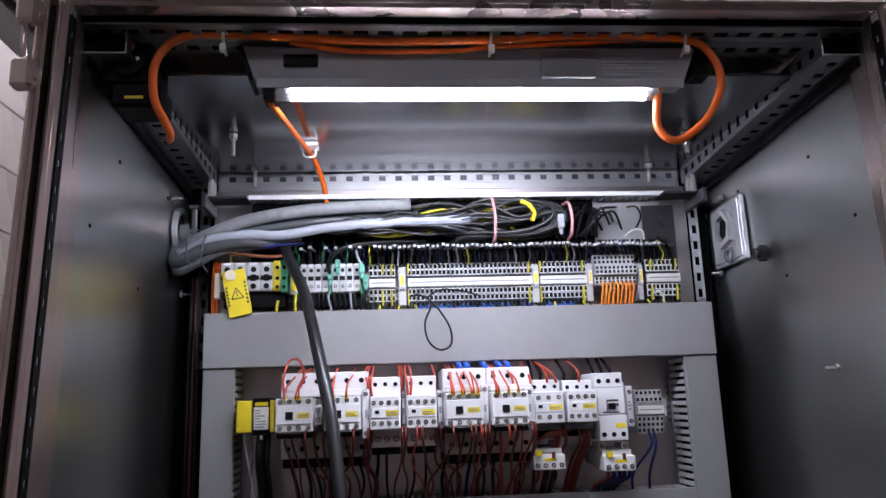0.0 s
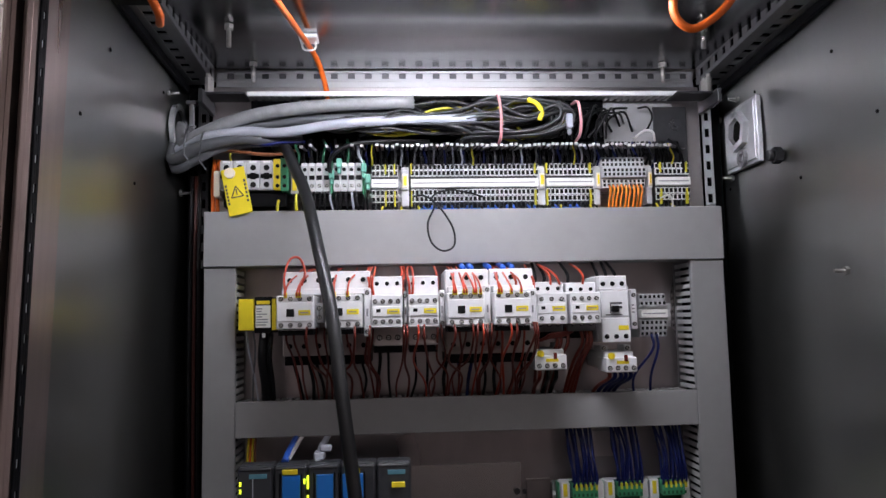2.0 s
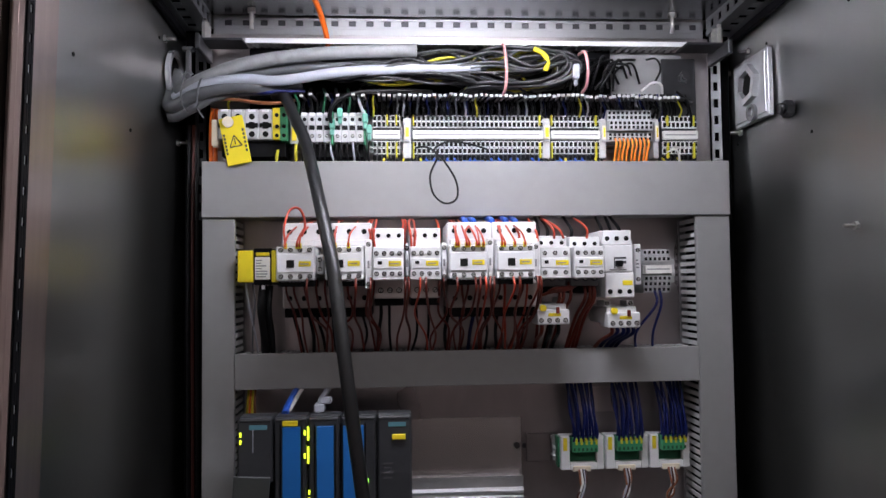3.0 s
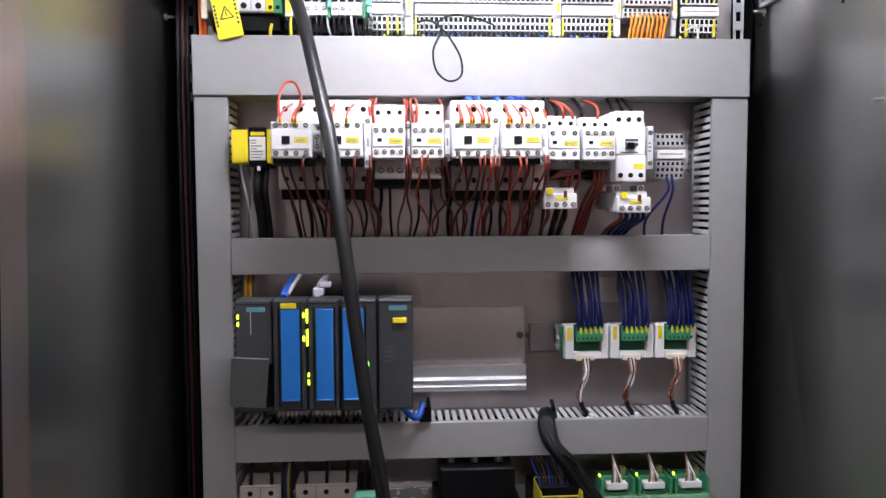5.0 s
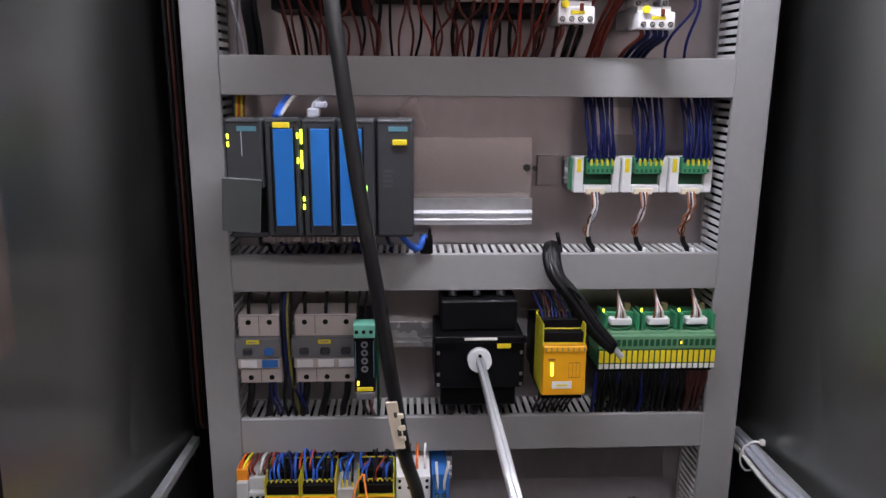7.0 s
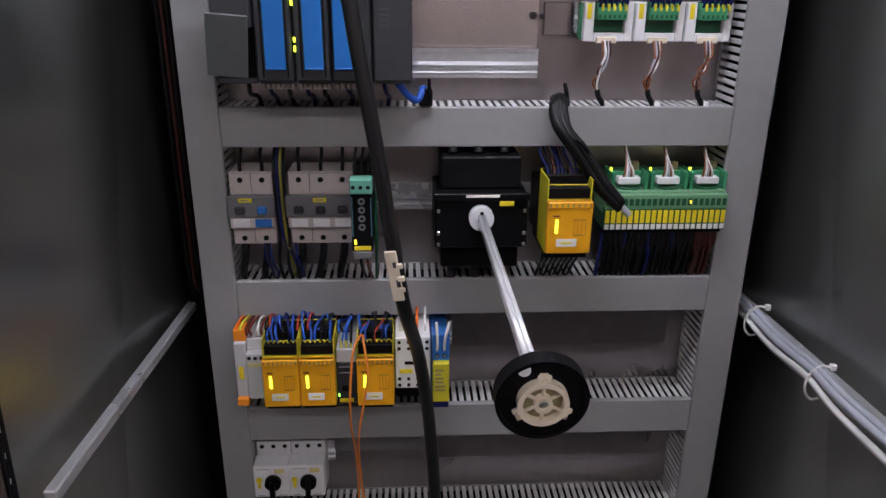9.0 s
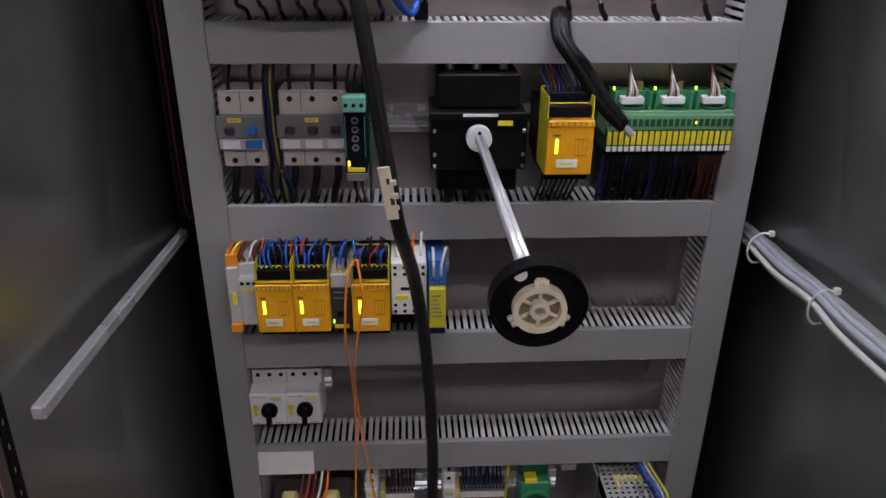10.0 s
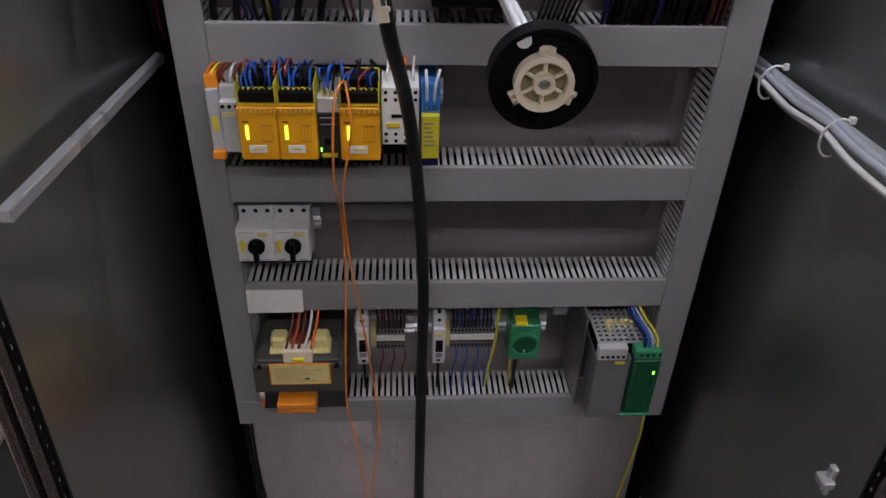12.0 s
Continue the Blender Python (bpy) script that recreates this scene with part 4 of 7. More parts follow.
# ---- contactor row ----
def contactor(x0, x1, base, cover, z_tag, screws_n=4, window=True, group="contactors"):
    """A contactor: wide base, stepped body, front block with screws, tag and window."""
    w = x1 - x0
    c = thing("contactor", ((x0 + x1) / 2, 0.047, 1.354), "white contactor with a stepped grey base and a yellow tag", "contactor", group)
    zt, zb, yb = base
    part("base", B((x0, x1, yb, 0.047, zb, 1.387), (x0, x1, yb + 0.012, 0.047, 1.387, 1.43), b=0.0015), BEIGE, c, "grey beige lower body")
    up = part("upper_body", B((x0, x1, yb, 0.047, 1.4285, zt), (x0 + 0.002, x1 - 0.002, yb - 0.02, yb, 1.4285, 1.437), b=0.0015), WHITE, c)
    xs = [x0 + w * (k + 0.5) / 3 for k in range(3)]
    screws(up, xs, yb, zt - 0.011, well=True, size=1.25)
    screws(c, xs, yb, zb + 0.012, well=True, size=1.25)
    part("foot", B((x0 + 0.001, x1 - 0.001, yb + 0.012, 0.047, zb - 0.012, zb)), BLACK, c, "black lower foot")
    f0, f1, yf = cover
    # black strip takes the place of the shadow below the front block
    part("terminal_recess", B((f0 + 0.001, f1 - 0.001, yf + 0.006, yb, 1.3805, 1.3878)), BLACK, c, "black strip for the shade under the front block")
    fb = part("front_block", B((f0, f1, yf, yb + 0.012, 1.388, 1.4275), (f0 + 0.001, f1 - 0.001, yf - 0.0015, yf, 1.397, 1.419), b=0.0012), WHITE, c)
    xs = [f0 + (f1 - f0) * (k + 0.5) / screws_n for k in range(screws_n)]
    screws(fb, xs, yf, 1.4232, well=False)
    screws(fb, xs, yf, 1.3925, well=False)
    if window:
        m = (f0 + f1) / 2
        part("window", B((m - 0.010, m - 0.001, yf - 0.0024, yf - 0.0015, 1.4025, 1.4115)), HOLE, fb, "dark indicator window")
        part("tag", B((m + 0.004, f1 - 0.004, yf - 0.0021, yf - 0.0015, 1.404, 1.410)), YELLOW, fb, "yellow tag")
        bars(fb, m + 0.006, f1 - 0.006, yf - 0.0021, 1.4055, 1.4085, 1, PALEINK, "tag_print", (0.9, 1))
    for z in (1.4283, 1.3875):
        bars(fb, f0 + 0.003, f1 - 0.003, yf, z - 0.0012, z - 0.0002, 1, PALEINK, "mark", (0.85, 1.0))
    return c


contactor(-0.2405, -0.1870, (1.459, 1.354, -0.050), (-0.2395, -0.1955, -0.105), 0)
contactor(-0.1860, -0.1310, (1.459, 1.354, -0.050), (-0.1830, -0.1390, -0.105), 0)
contactor(-0.0370, 0.0185, (1.459, 1.352, -0.050), (-0.0385, 0.0070, -0.105), 0)
contactor(0.0195, 0.0760, (1.459, 1.352, -0.050), (0.0180, 0.0630, -0.105), 0)


def mid_contactor(x0, x1, zt, zb, yf, n=4, group="contactors", low=True):
    """A smaller contactor whose front block carries two rows of screws."""
    c = thing("contactor", ((x0 + x1) / 2, 0.047, zb), "small white contactor with eight screws and a yellow tag", "contactor", group)
    part("base", B((x0 + 0.001, x1 - 0.001, yf + 0.028, 0.047, zb, 1.40), b=0.0012), BEIGE if low else MIDGREY, c, "darker lower body")
    up = part("upper_body", B((x0, x1, yf + 0.024, 0.047, 1.40, zt), b=0.0012), WHITE, c)
    w = x1 - x0
    screws(up, [x0 + w * (k + 0.5) / 3 for k in range(3)], yf + 0.024, zt - 0.009, well=True)
    screws(c, [x0 + w * (k + 0.8) / 3.4 for k in range(3)], yf + 0.028, zb + 0.010, size=1.3)
    part("foot", B((x0 + 0.001, x1 - 0.001, yf + 0.04, 0.047, zb - 0.009, zb)), BLACK, c, "black lower foot")
    fb = part("front_block", B((x0, x1 - 0.001, yf, yf + 0.026, 1.387, 1.4265), (x0 + 0.0015, x1 - 0.0025, yf - 0.0012, yf, 1.4005, 1.4125), b=0.0012), WHITE, c)
    xs = [x0 + (w - 0.001) * (k + 0.5) / n for k in range(n)]
    screws(fb, xs, yf, 1.4185)
    screws(fb, xs, yf, 1.3945)
    part("window", B((x0 + 0.006, x0 + 0.011, yf - 0.0018, yf - 0.0012, 1.4055, 1.4095)), HOLE, fb)
    part("tag", B((x0 + w * 0.5, x1 - 0.004, yf - 0.0018, yf - 0.0012, 1.4035, 1.4095)), YELLOW, fb, "yellow tag")
    bars(fb, x0 + w * 0.55, x1 - 0.006, yf - 0.0018, 1.405, 1.408, 1, PALEINK, "tag_print", (0.9, 1))
    return c


mid_contactor(-0.1285, -0.0910, 1.450, 1.365, -0.100)
mid_contactor(-0.0845, -0.0470, 1.450, 1.365, -0.100)
mid_contactor(0.0765, 0.1165, 1.4415, 1.377, -0.066, 3, low=False)
mid_contactor(0.1200, 0.1590, 1.4400, 1.377, -0.066, low=False)
# slim side blocks between the contactors
for x0, x1, y, z0, z1 in ((-0.1945, -0.1865, -0.092, 1.395, 1.418), (-0.1378, -0.1295, -0.088, 1.377, 1.436), (-0.0455, -0.0395, -0.075, 1.385, 1.432), (0.0085, 0.0165, -0.085, 1.380, 1.437),
                          (0.0645, 0.0755, -0.075, 1.382, 1.432), (-0.0895, -0.0855, -0.07, 1.384, 1.432)):
    a = thing("auxiliary_block", ((x0 + x1) / 2, 0.047, z0), "slim white auxiliary block clipped beside a contactor", "auxiliary block", "auxiliary blocks")
    part("body", B((x0, x1, y, 0.047, z0, z1), b=0.001), WHITE if z1 > 1.425 else GREY, a)
    screws(a, ((x0 + x1) / 2,), y, z1 - 0.006)
    screws(a, ((x0 + x1) / 2,), y, z0 + 0.006)
    part("slot", B(((x0 + x1) / 2 - 0.0012, (x0 + x1) / 2 + 0.0012, y - 0.0004, y, (z0 + z1) / 2 - 0.005, (z0 + z1) / 2 + 0.004)), PALEINK, a)

# tall motor starter with its side block
ms = thing("motor_starter", (0.184, 0.047, 1.362), "tall white motor starter with a dark toggle", "motor starter")
part("body", B((0.163, 0.2015, -0.030, 0.047, 1.362, 1.4485), (0.1635, 0.201, -0.049, -0.030, 1.362, 1.3935), (0.1635, 0.201, -0.046, -0.030, 1.3945, 1.4285), (0.1635, 0.201, -0.040, -0.030, 1.4292, 1.448), b=0.0012), WHITE, ms)
screws(ms, (0.1695, 0.182, 0.1945), -0.040, 1.4375, well=True, size=1.2)
screws(ms, (0.1695, 0.182, 0.1945), -0.049, 1.3695, well=True, size=1.2)
part("toggle", B((0.1775, 0.1865, -0.052, -0.046, 1.401, 1.409), b=0.001), BLACK, ms, "black toggle")
part("toggle_frame", B((0.176, 0.192, -0.0468, -0.046, 1.411, 1.4135), (0.176, 0.1775, -0.0468, -0.046, 1.399, 1.411), (0.188, 0.192, -0.0468, -0.046, 1.405, 1.4085), (0.17, 0.192, -0.0468, -0.046, 1.3965, 1.398)), INK, ms)
part("tag", B((0.1855, 0.1985, -0.0497, -0.049, 1.3775, 1.3835)), YELLOW, ms, "yellow tag")
part("side_block", B((0.2085, 0.2165, -0.030, 0.047, 1.378, 1.4305), (0.2015, 0.2085, -0.022, 0.047, 1.372, 1.436), b=0.001), WHITE, ms)
screws(ms, (0.2125,), -0.030, 1.4225)
screws(ms, (0.2125,), -0.030, 1.3850)
bars(ms, 0.2100, 0.2150, -0.030, 1.398, 1.412, 3, PALEINK)


def overload(x0, z0, dial=True):
    x1 = x0 + 0.041
    o = thing("overload_relay", (x0 + 0.02, 0.047, z0), "small white overload relay with a yellow dial", "overload relay", "overload relays")
    b = part("body", B((x0, x1, -0.050, -0.01, z0, z0 + 0.019), (x0 + 0.001, x1 - 0.001, -0.038, 0.047, z0 + 0.004, z0 + 0.026), b=0.0012), WHITE, o)
    screws(b, [x0 + 0.0052 + k * 0.0102 for k in range(4)], -0.050, z0 + 0.0055, size=1.1)
    bm = bmesh.new()
    rod(bm, (x0 + 0.007, -0.0495, z0 + 0.021), (x0 + 0.007, -0.054, z0 + 0.021), 0.0042, n=18)
    cbox(bm, x0 + 0.0065, x0 + 0.0075, -0.0545, -0.053, z0 + 0.017, z0 + 0.025, 0.0002)
    part("dial", bm, YELLOW, o, "yellow dial")
    part("button", B((x0 + 0.024, x0 + 0.028, -0.053, -0.049, z0 + 0.014, z0 + 0.022)), RED, o, "red button")
    part("tag", B((x0 + 0.014, x0 + 0.030, -0.0506, -0.050, z0 + 0.0105, z0 + 0.0145)), YELLOW, o)
    part("lug", B((x0 - 0.001, x0 + 0.009, -0.03, 0.0, z0 + 0.026, z0 + 0.034), b=0.001), GREY, o)
    part("lug", B((x1 - 0.011, x1 - 0.002, -0.03, 0.0, z0 + 0.026, z0 + 0.034), b=0.001), GREY, o)
    screws(o, (x0 + 0.004, x1 - 0.0065), -0.03, z0 + 0.030)


overload(0.0755, 1.329)
overload(0.1665, 1.324)

# small terminal block at the row's end
# grey in place of white: the duct's shade is put into the colour
t = thing("terminal_block", (0.249, 0.046, 1.365), "small terminal block in shaded grey with a white strip", "terminal block", "terminal blocks")
for k in range(6):
    x = 0.231 + k * 0.0062
    bm = bmesh.new()
    cbox(bm, x, x + 0.0059, 0.008, 0.046, 1.366, 1.425, 0.0005, 0)
    for zz, yy in ((1.421, 0.004), (1.412, 0.001), (1.386, 0.0), (1.3785, 0.002), (1.371, 0.004)):
        cbox(bm, x, x + 0.0058, yy, 0.01, zz - 0.0036, zz + 0.0036, 0.0004, 0)
        cbox(bm, x + 0.0012, x + 0.0046, yy - 0.0005, yy, zz - 0.002, zz + 0.002, 0.0002, 1)
    part("terminal", bm, (GREY, HOLE), t)
part("marker_strip", B((0.2315, 0.268, -0.003, 0.008, 1.392, 1.4035)), PAPER, t, "white marker strip")
bars(t, 0.234, 0.266, -0.0031, 1.3965, 1.400, 1, PALEINK, "marker_print", (0.95, 1))
part("end_stop", B((0.269, 0.277, 0.012, 0.046, 1.38, 1.412), (0.2705, 0.2755, 0.006, 0.012, 1.388, 1.398)), GREY, t)

# yellow relay at the row's start
yr = thing("interface_relay", (-0.277, 0.047, 1.386), "bright yellow interface relay with a printed white label", "relay")
part("yellow_body", B((-0.3010, -0.2818, -0.022, 0.040, 1.3865, 1.427), b=0.0012), YELLOW, yr)
part("black_body", B((-0.2814, -0.2588, -0.018, 0.046, 1.383, 1.430), b=0.001), BLACK, yr, "black middle body")
part("label", B((-0.2795, -0.2606, -0.0205, -0.018, 1.390, 1.4185), b=0.0004), PAPER, yr, "printed white label")
bars(yr, -0.278, -0.262, -0.0205, 1.392, 1.416, 7, PALEINK, share=(0.4, 0.9))
part("tag", B((-0.2785, -0.2615, -0.0195, -0.018, 1.420, 1.4245)), YELLOW, yr)
part("edge", B((-0.2584, -0.2535, -0.022, 0.046, 1.3865, 1.427)), YELLOW, yr)
part("foot", B((-0.2715, -0.2675, -0.019, -0.015, 1.3775, 1.383)), WHITE, yr)

# ---- controller row ----
plc = thing("controller", (-0.185, 0.047, 1.085), "anthracite modular controller with blue label strips on a rail", "controller")
MODS = ((-0.2900, -0.2475), (-0.2470, -0.2075), (-0.2070, -0.1690), (-0.1685, -0.1260), (-0.1255, -0.0840))
for k, (x0, x1) in enumerate(MODS):
    m = part("module", B((x0, x1, -0.066, -0.040, 1.092, 1.226), (x0 + 0.001, x1 - 0.001, -0.078, -0.066, 1.150 if k == 0 else 1.096, 1.2255), b=0.0018), DARK, plc, "anthracite module")
    part("rear_body", B((x0 + 0.001, x1 - 0.001, -0.0398, 0.046, 1.092, 1.192), b=0.001), DARK, m)
    part("seam", B((x0 + 0.003, x1 - 0.003, -0.0786, -0.0778, 1.2215, 1.2222)), BLACK, m)
    for j in range(7 if k in (1, 2, 3) else 0):
        xx = x0 + 0.004 + j * (x1 - x0 - 0.008) / 6
        bm = bmesh.new()
        rod(bm, (xx, -0.05, 1.0925), (xx, -0.046, 1.084), 0.0022, n=6)
        cbox(bm, xx - 0.0012, xx + 0.0012, -0.064, -0.049, 1.086, 1.0925, 0.0003)
        part("connector_pin", bm, BEIGE, m)
    if k in (0, 4):
        part("logo_plate", B((x1 - 0.028, x1 - 0.007, -0.0786, -0.0778, 1.2125, 1.2180)), TEAL, m, "teal logo plate")
    if k in (1, 2, 3):
        s0, s1 = ((-0.2365, -0.2155), (-0.1965, -0.1765), (-0.1655, -0.1410))[k - 1]
        d = part("label_strip", B((s0, s1, -0.0815, -0.078, 1.108, 1.2155), b=0.0008), BLUE, m, "blue label strip")
        part("clip", B((s0 + 0.002, s1 - 0.002, -0.083, -0.0815, 1.1085, 1.1105)), BLUEPL, d)
        part("side_rib", B((s1 + 0.001, s1 + 0.0024, -0.0795, -0.078, 1.10, 1.218), (s0 - 0.0034, s0 - 0.002, -0.0795, -0.078, 1.10, 1.218)), BLACK, m)
    for tx in ((None,), ((-0.2365, -0.2185),), (None,), ((-0.1500, -0.1450),), ((-0.1075, -0.0915),))[k]:
        if tx:
            z = 1.2165 if k == 1 else 1.2145 if k == 3 else 1.198
            part("tag", B((tx[0], tx[1], -0.0822, -0.078, z, z + 0.006)), YELLOW, m, "yellow tag")
part("slot", B((-0.2715, -0.2705, -0.0785, -0.078, 1.186, 1.2155)), PALECABLE, plc, "pale slot")
part("plug_bay", B((-0.2885, -0.2490, -0.0665, -0.060, 1.098, 1.150)), BLACK, plc, "open dark connector bay")
bm = B((-0.0205, 0.0205, -0.001, 0.001, -0.035, 0.035), b=0.0008)
bmesh.ops.transform(bm, matrix=pose(-0.2715, -0.091, 1.133, 24, 5, 8), verts=bm.verts)
part("open_flap", bm, FLAP, plc, "open grey front flap")
for x, z, h in ((-0.2855, 1.2045, 0.005), (-0.2855, 1.196, 0.005), (-0.2105, 1.205, 0.006), (-0.2065, 1.209, 0.006), (-0.2065, 1.199, 0.012), (-0.2065, 1.182, 0.010), (-0.2065, 1.172, 0.010), (-0.2105, 1.178, 0.006),
                (-0.2055, 1.136, 0.005), (-0.2055, 1.1265, 0.006)):
    part("indicator", B((x - 0.0011, x + 0.0011, -0.0795, -0.0778, z, z + h), b=0.0003), LED, plc, "lit yellow-green indicator")
bm = B((-0.1375, -0.1355, -0.0795, -0.0778, 1.147, 1.153))
part("indicator", bm, LEDGREEN, plc, "lit green indicator")
bars(plc, -0.118, -0.098, -0.0778, 1.150, 1.172, 4, INK, share=(0.3, 0.9))

for x0, x1 in ((0.119, 0.1775), (0.1805, 0.2385), (0.2415, 0.2965)):
    r = thing("interface_module", ((x0 + x1) / 2, 0.047, 1.128), "white interface module with a green plug strip and navy wires", "interface module", "interface modules")
    part("body", B((x0, x1, 0.032, 0.047, 1.129, 1.174), (x0, x0 + 0.012, 0.024, 0.032, 1.129, 1.174), (x1 - 0.010, x1, 0.024, 0.032, 1.129, 1.174), (x0 + 0.012, x1 - 0.010, 0.024, 0.032, 1.129, 1.139), b=0.001), WHITE, r)
    part("circuit_board", B((x0 + 0.012, x1 - 0.010, 0.0305, 0.032, 1.139, 1.174)), DARKGREEN, r, "dark green circuit board")
    st = part("plug_strip", B((x0 + 0.014, x1 - 0.010, 0.016, 0.030, 1.154, 1.168), (x0 + 0.014, x1 - 0.010, 0.020, 0.030, 1.168, 1.173), b=0.0006), GREEN, r, "green plug strip")
    for k in range(5):
        xx = x0 + 0.0195 + k * 0.0068
        part("ferrule", B((xx - 0.0015, xx + 0.0015, 0.0155, 0.022, 1.164, 1.172), b=0.0003), LEMON, st, "yellow ferrule")
    for k in range(6):
        xx = x0 + 0.0165 + k * 0.0058
        part("plug_hole", B((xx - 0.0014, xx + 0.0014, 0.0154, 0.0161, 1.156, 1.160), b=0.0002), DARKGREEN, st)
    part("tag", B((x0 + 0.003, x0 + 0.0085, 0.0233, 0.024, 1.155, 1.172)), YELLOW, r, "yellow tag")
    part("green_edge", B((x0 - 0.003, x0 - 0.0003, 0.032, 0.047, 1.131, 1.172)), GREEN, r)
    part("lower_socket", B((x0 + 0.016, x0 + 0.040, 0.022, 0.030, 1.127, 1.1345)), CREAM, r)

# ---- breaker row ----
def breaker(x0, n, tag_x, blue):
    x1 = x0 + n * 0.0262
    c = thing("residual_breaker" if blue else "circuit_breaker", ((x0 + x1) / 2, 0.047, 0.887), "grey-beige breaker with grey levers and a yellow tag", "circuit breaker", "breakers")
    b = part("body", B((x0, x1, -0.002, 0.047, 0.887, 0.979), b=0.0015), BEIGE, c)
    part("lever_band", B((x0 - 0.003, x1 + 0.0015, -0.013, -0.0021, 0.9245, 0.9515), b=0.0015), MIDGREY, c, "grey lever band")
    part("rating_band", B((x0 - 0.001, x1 - 0.001, -0.011, -0.0021, 0.910, 0.924), b=0.0015), BEIGE, c)
    xs = [x0 + 0.0262 * (k + 0.5) for k in range(n)]
    screws(b, xs, -0.002, 0.969, well=True, size=1.3)
    screws(b, xs, -0.002, 0.895, well=True, size=1.3)
    for k, x in enumerate(xs):
        part("lever", B((x - 0.006, x + 0.006, -0.018, -0.013, 0.930, 0.940), b=0.002), BLUEPL if blue and k == 1 else DARK, c, "dark lever")
        part("rating_field", B((x - 0.010, x + 0.010, -0.0117, -0.011, 0.912, 0.9225)), BLUEPL if blue and k == 1 else WHITE, c)
    part("tag", B((tag_x - 0.008, tag_x + 0.008, -0.0137, -0.013, 0.944, 0.9495)), YELLOW, c, "yellow tag")
    bars(c, tag_x - 0.005, tag_x + 0.005, -0.0137, 0.9455, 0.9485, 1, PALEINK, "tag_print", (0.9, 1))
    bars(c, x0 + 0.003, x1 - 0.003, -0.002, 0.976, 0.9785, 1, PALEINK, "mark", (0.9, 1))
    for za, zb in ((0.888, 0.909), (0.953, 0.978)):
        part("gap", B((x0 + 0.0258, x0 + 0.0264, -0.0024, 0.0, za, zb)), HOLE, c)


breaker(-0.3045, 2, -0.285, True)
breaker(-0.2345, 3, -0.196, False)
# green-topped slim module
g = thing("signal_converter", (-0.143, 0.047, 0.890), "slim dark module with a mint green terminal on top", "converter")
part("body", B((-0.1565, -0.1315, -0.048, 0.046, 0.893, 0.975), b=0.0012), BLACK, g)
part("top_terminal", B((-0.1565, -0.1310, -0.056, -0.034, 0.966, 0.983), b=0.001), MINT, g, "mint green terminal")
part("bottom_terminal", B((-0.1550, -0.1330, -0.050, 0.02, 0.884, 0.893)), MIDGREY, g)
screws(g, (-0.1525, -0.144, -0.1355), -0.056, 0.974, well=True, size=0.9)
bm = bmesh.new()
for k in range(4):
    z = 0.955 - k * 0.0105
    ring(bm, (-0.144, -0.048, z), (0, -1, 0), 0.002, 0.0042, 0.001, n=14)
part("port", bm, MIDGREY, g)
part("side_print", B((-0.1555, -0.1545, -0.0486, -0.048, 0.912, 0.960), (-0.1335, -0.1325, -0.0486, -0.048, 0.912, 0.960)), TEAL, g)
part("indicator", B((-0.1535, -0.1510, -0.0492, -0.048, 0.902, 0.908)), LEDAMBER, g, "lit amber indicator")
part("tag", B((-0.1540, -0.1340, -0.0490, -0.048, 0.8945, 0.900)), YELLOW, g, "yellow tag")

# main switch with its long shaft and knob plate
sw = thing("main_switch", (-0.003, 0.055, 0.85), "black main switch with a long clear shaft and round plate", "main switch")
bd = part("body", B((-0.058, 0.053, -0.040, 0.05, 0.893, 0.960), b=0.002), BLACK, sw)
part("arc_chamber", B((-0.050, 0.046, -0.018, 0.05, 0.9605, 1.000), b=0.002), BLACK, sw)
part("lower_chamber", B((-0.050, 0.046, -0.02, 0.05, 0.860, 0.8925), b=0.002), BLACK, sw)
bm = bmesh.new()
for x in (-0.054, 0.049):
    for z in (0.898, 0.912, 0.940, 0.955):
        cbox(bm, x - 0.0018, x + 0.0018, -0.0412, -0.040, z - 0.0022, z + 0.0022, 0.0003)
part("lug_screw", bm, SCREW, bd)
part("ledge", B((-0.0595, 0.0545, -0.044, -0.038, 0.953, 0.962), b=0.001), BLACK, bd)
part("tag", B((0.018, 0.035, -0.0447, -0.044, 0.947, 0.953)), YELLOW, sw, "yellow tag")
part("plate_print", B((-0.022, 0.018, -0.0447, -0.044, 0.9575, 0.961)), PAPER, sw)
bm = bmesh.new()
rod(bm, (-0.004, -0.044, 0.9345), (-0.004, -0.056, 0.9345), 0.0145, n=28)
part("shaft_collar", bm, LENSCAP, sw, "clear white collar")
bm = bmesh.new()
rod(bm, (-0.004, -0.0565, 0.9420), (-0.004, -0.0575, 0.9420), 0.0022, n=10)
part("collar_hole", bm, HOLE, sw)
bm = bmesh.new()
for k in range(4):
    a = math.radians(45 + 90 * k)
    rod(bm, (-0.004 + 0.0032 * math.cos(a), -0.05, 0.9355 + 0.0032 * math.sin(a)), (-0.0085 + 0.0032 * math.cos(a), -0.442, 0.953 + 0.0032 * math.sin(a)), 0.0028, n=8)
part("shaft", bm, CLEAR, sw, "clear plastic shaft")
hc = Vector((-0.006, -0.456, 0.946))
tilt = pose(*hc, 6, 0, 0)
bm = bmesh.new()
ring(bm, (0, 0.006, 0), (0, -1, 0), 0.006, 0.0308, 0.010, n=48)
ring(bm, (0, 0.006, 0), (0, -1, 0), 0.0285, 0.0311, 0.0125, n=48)
bmesh.ops.transform(bm, matrix=tilt, verts=bm.verts)
kp = part("round_plate", bm, BLACK, sw, "round black knob plate")
bm = bmesh.new()
ring(bm, (0, -0.004, 0), (0, -1, 0), 0.0135, 0.0170, 0.007, n=32)
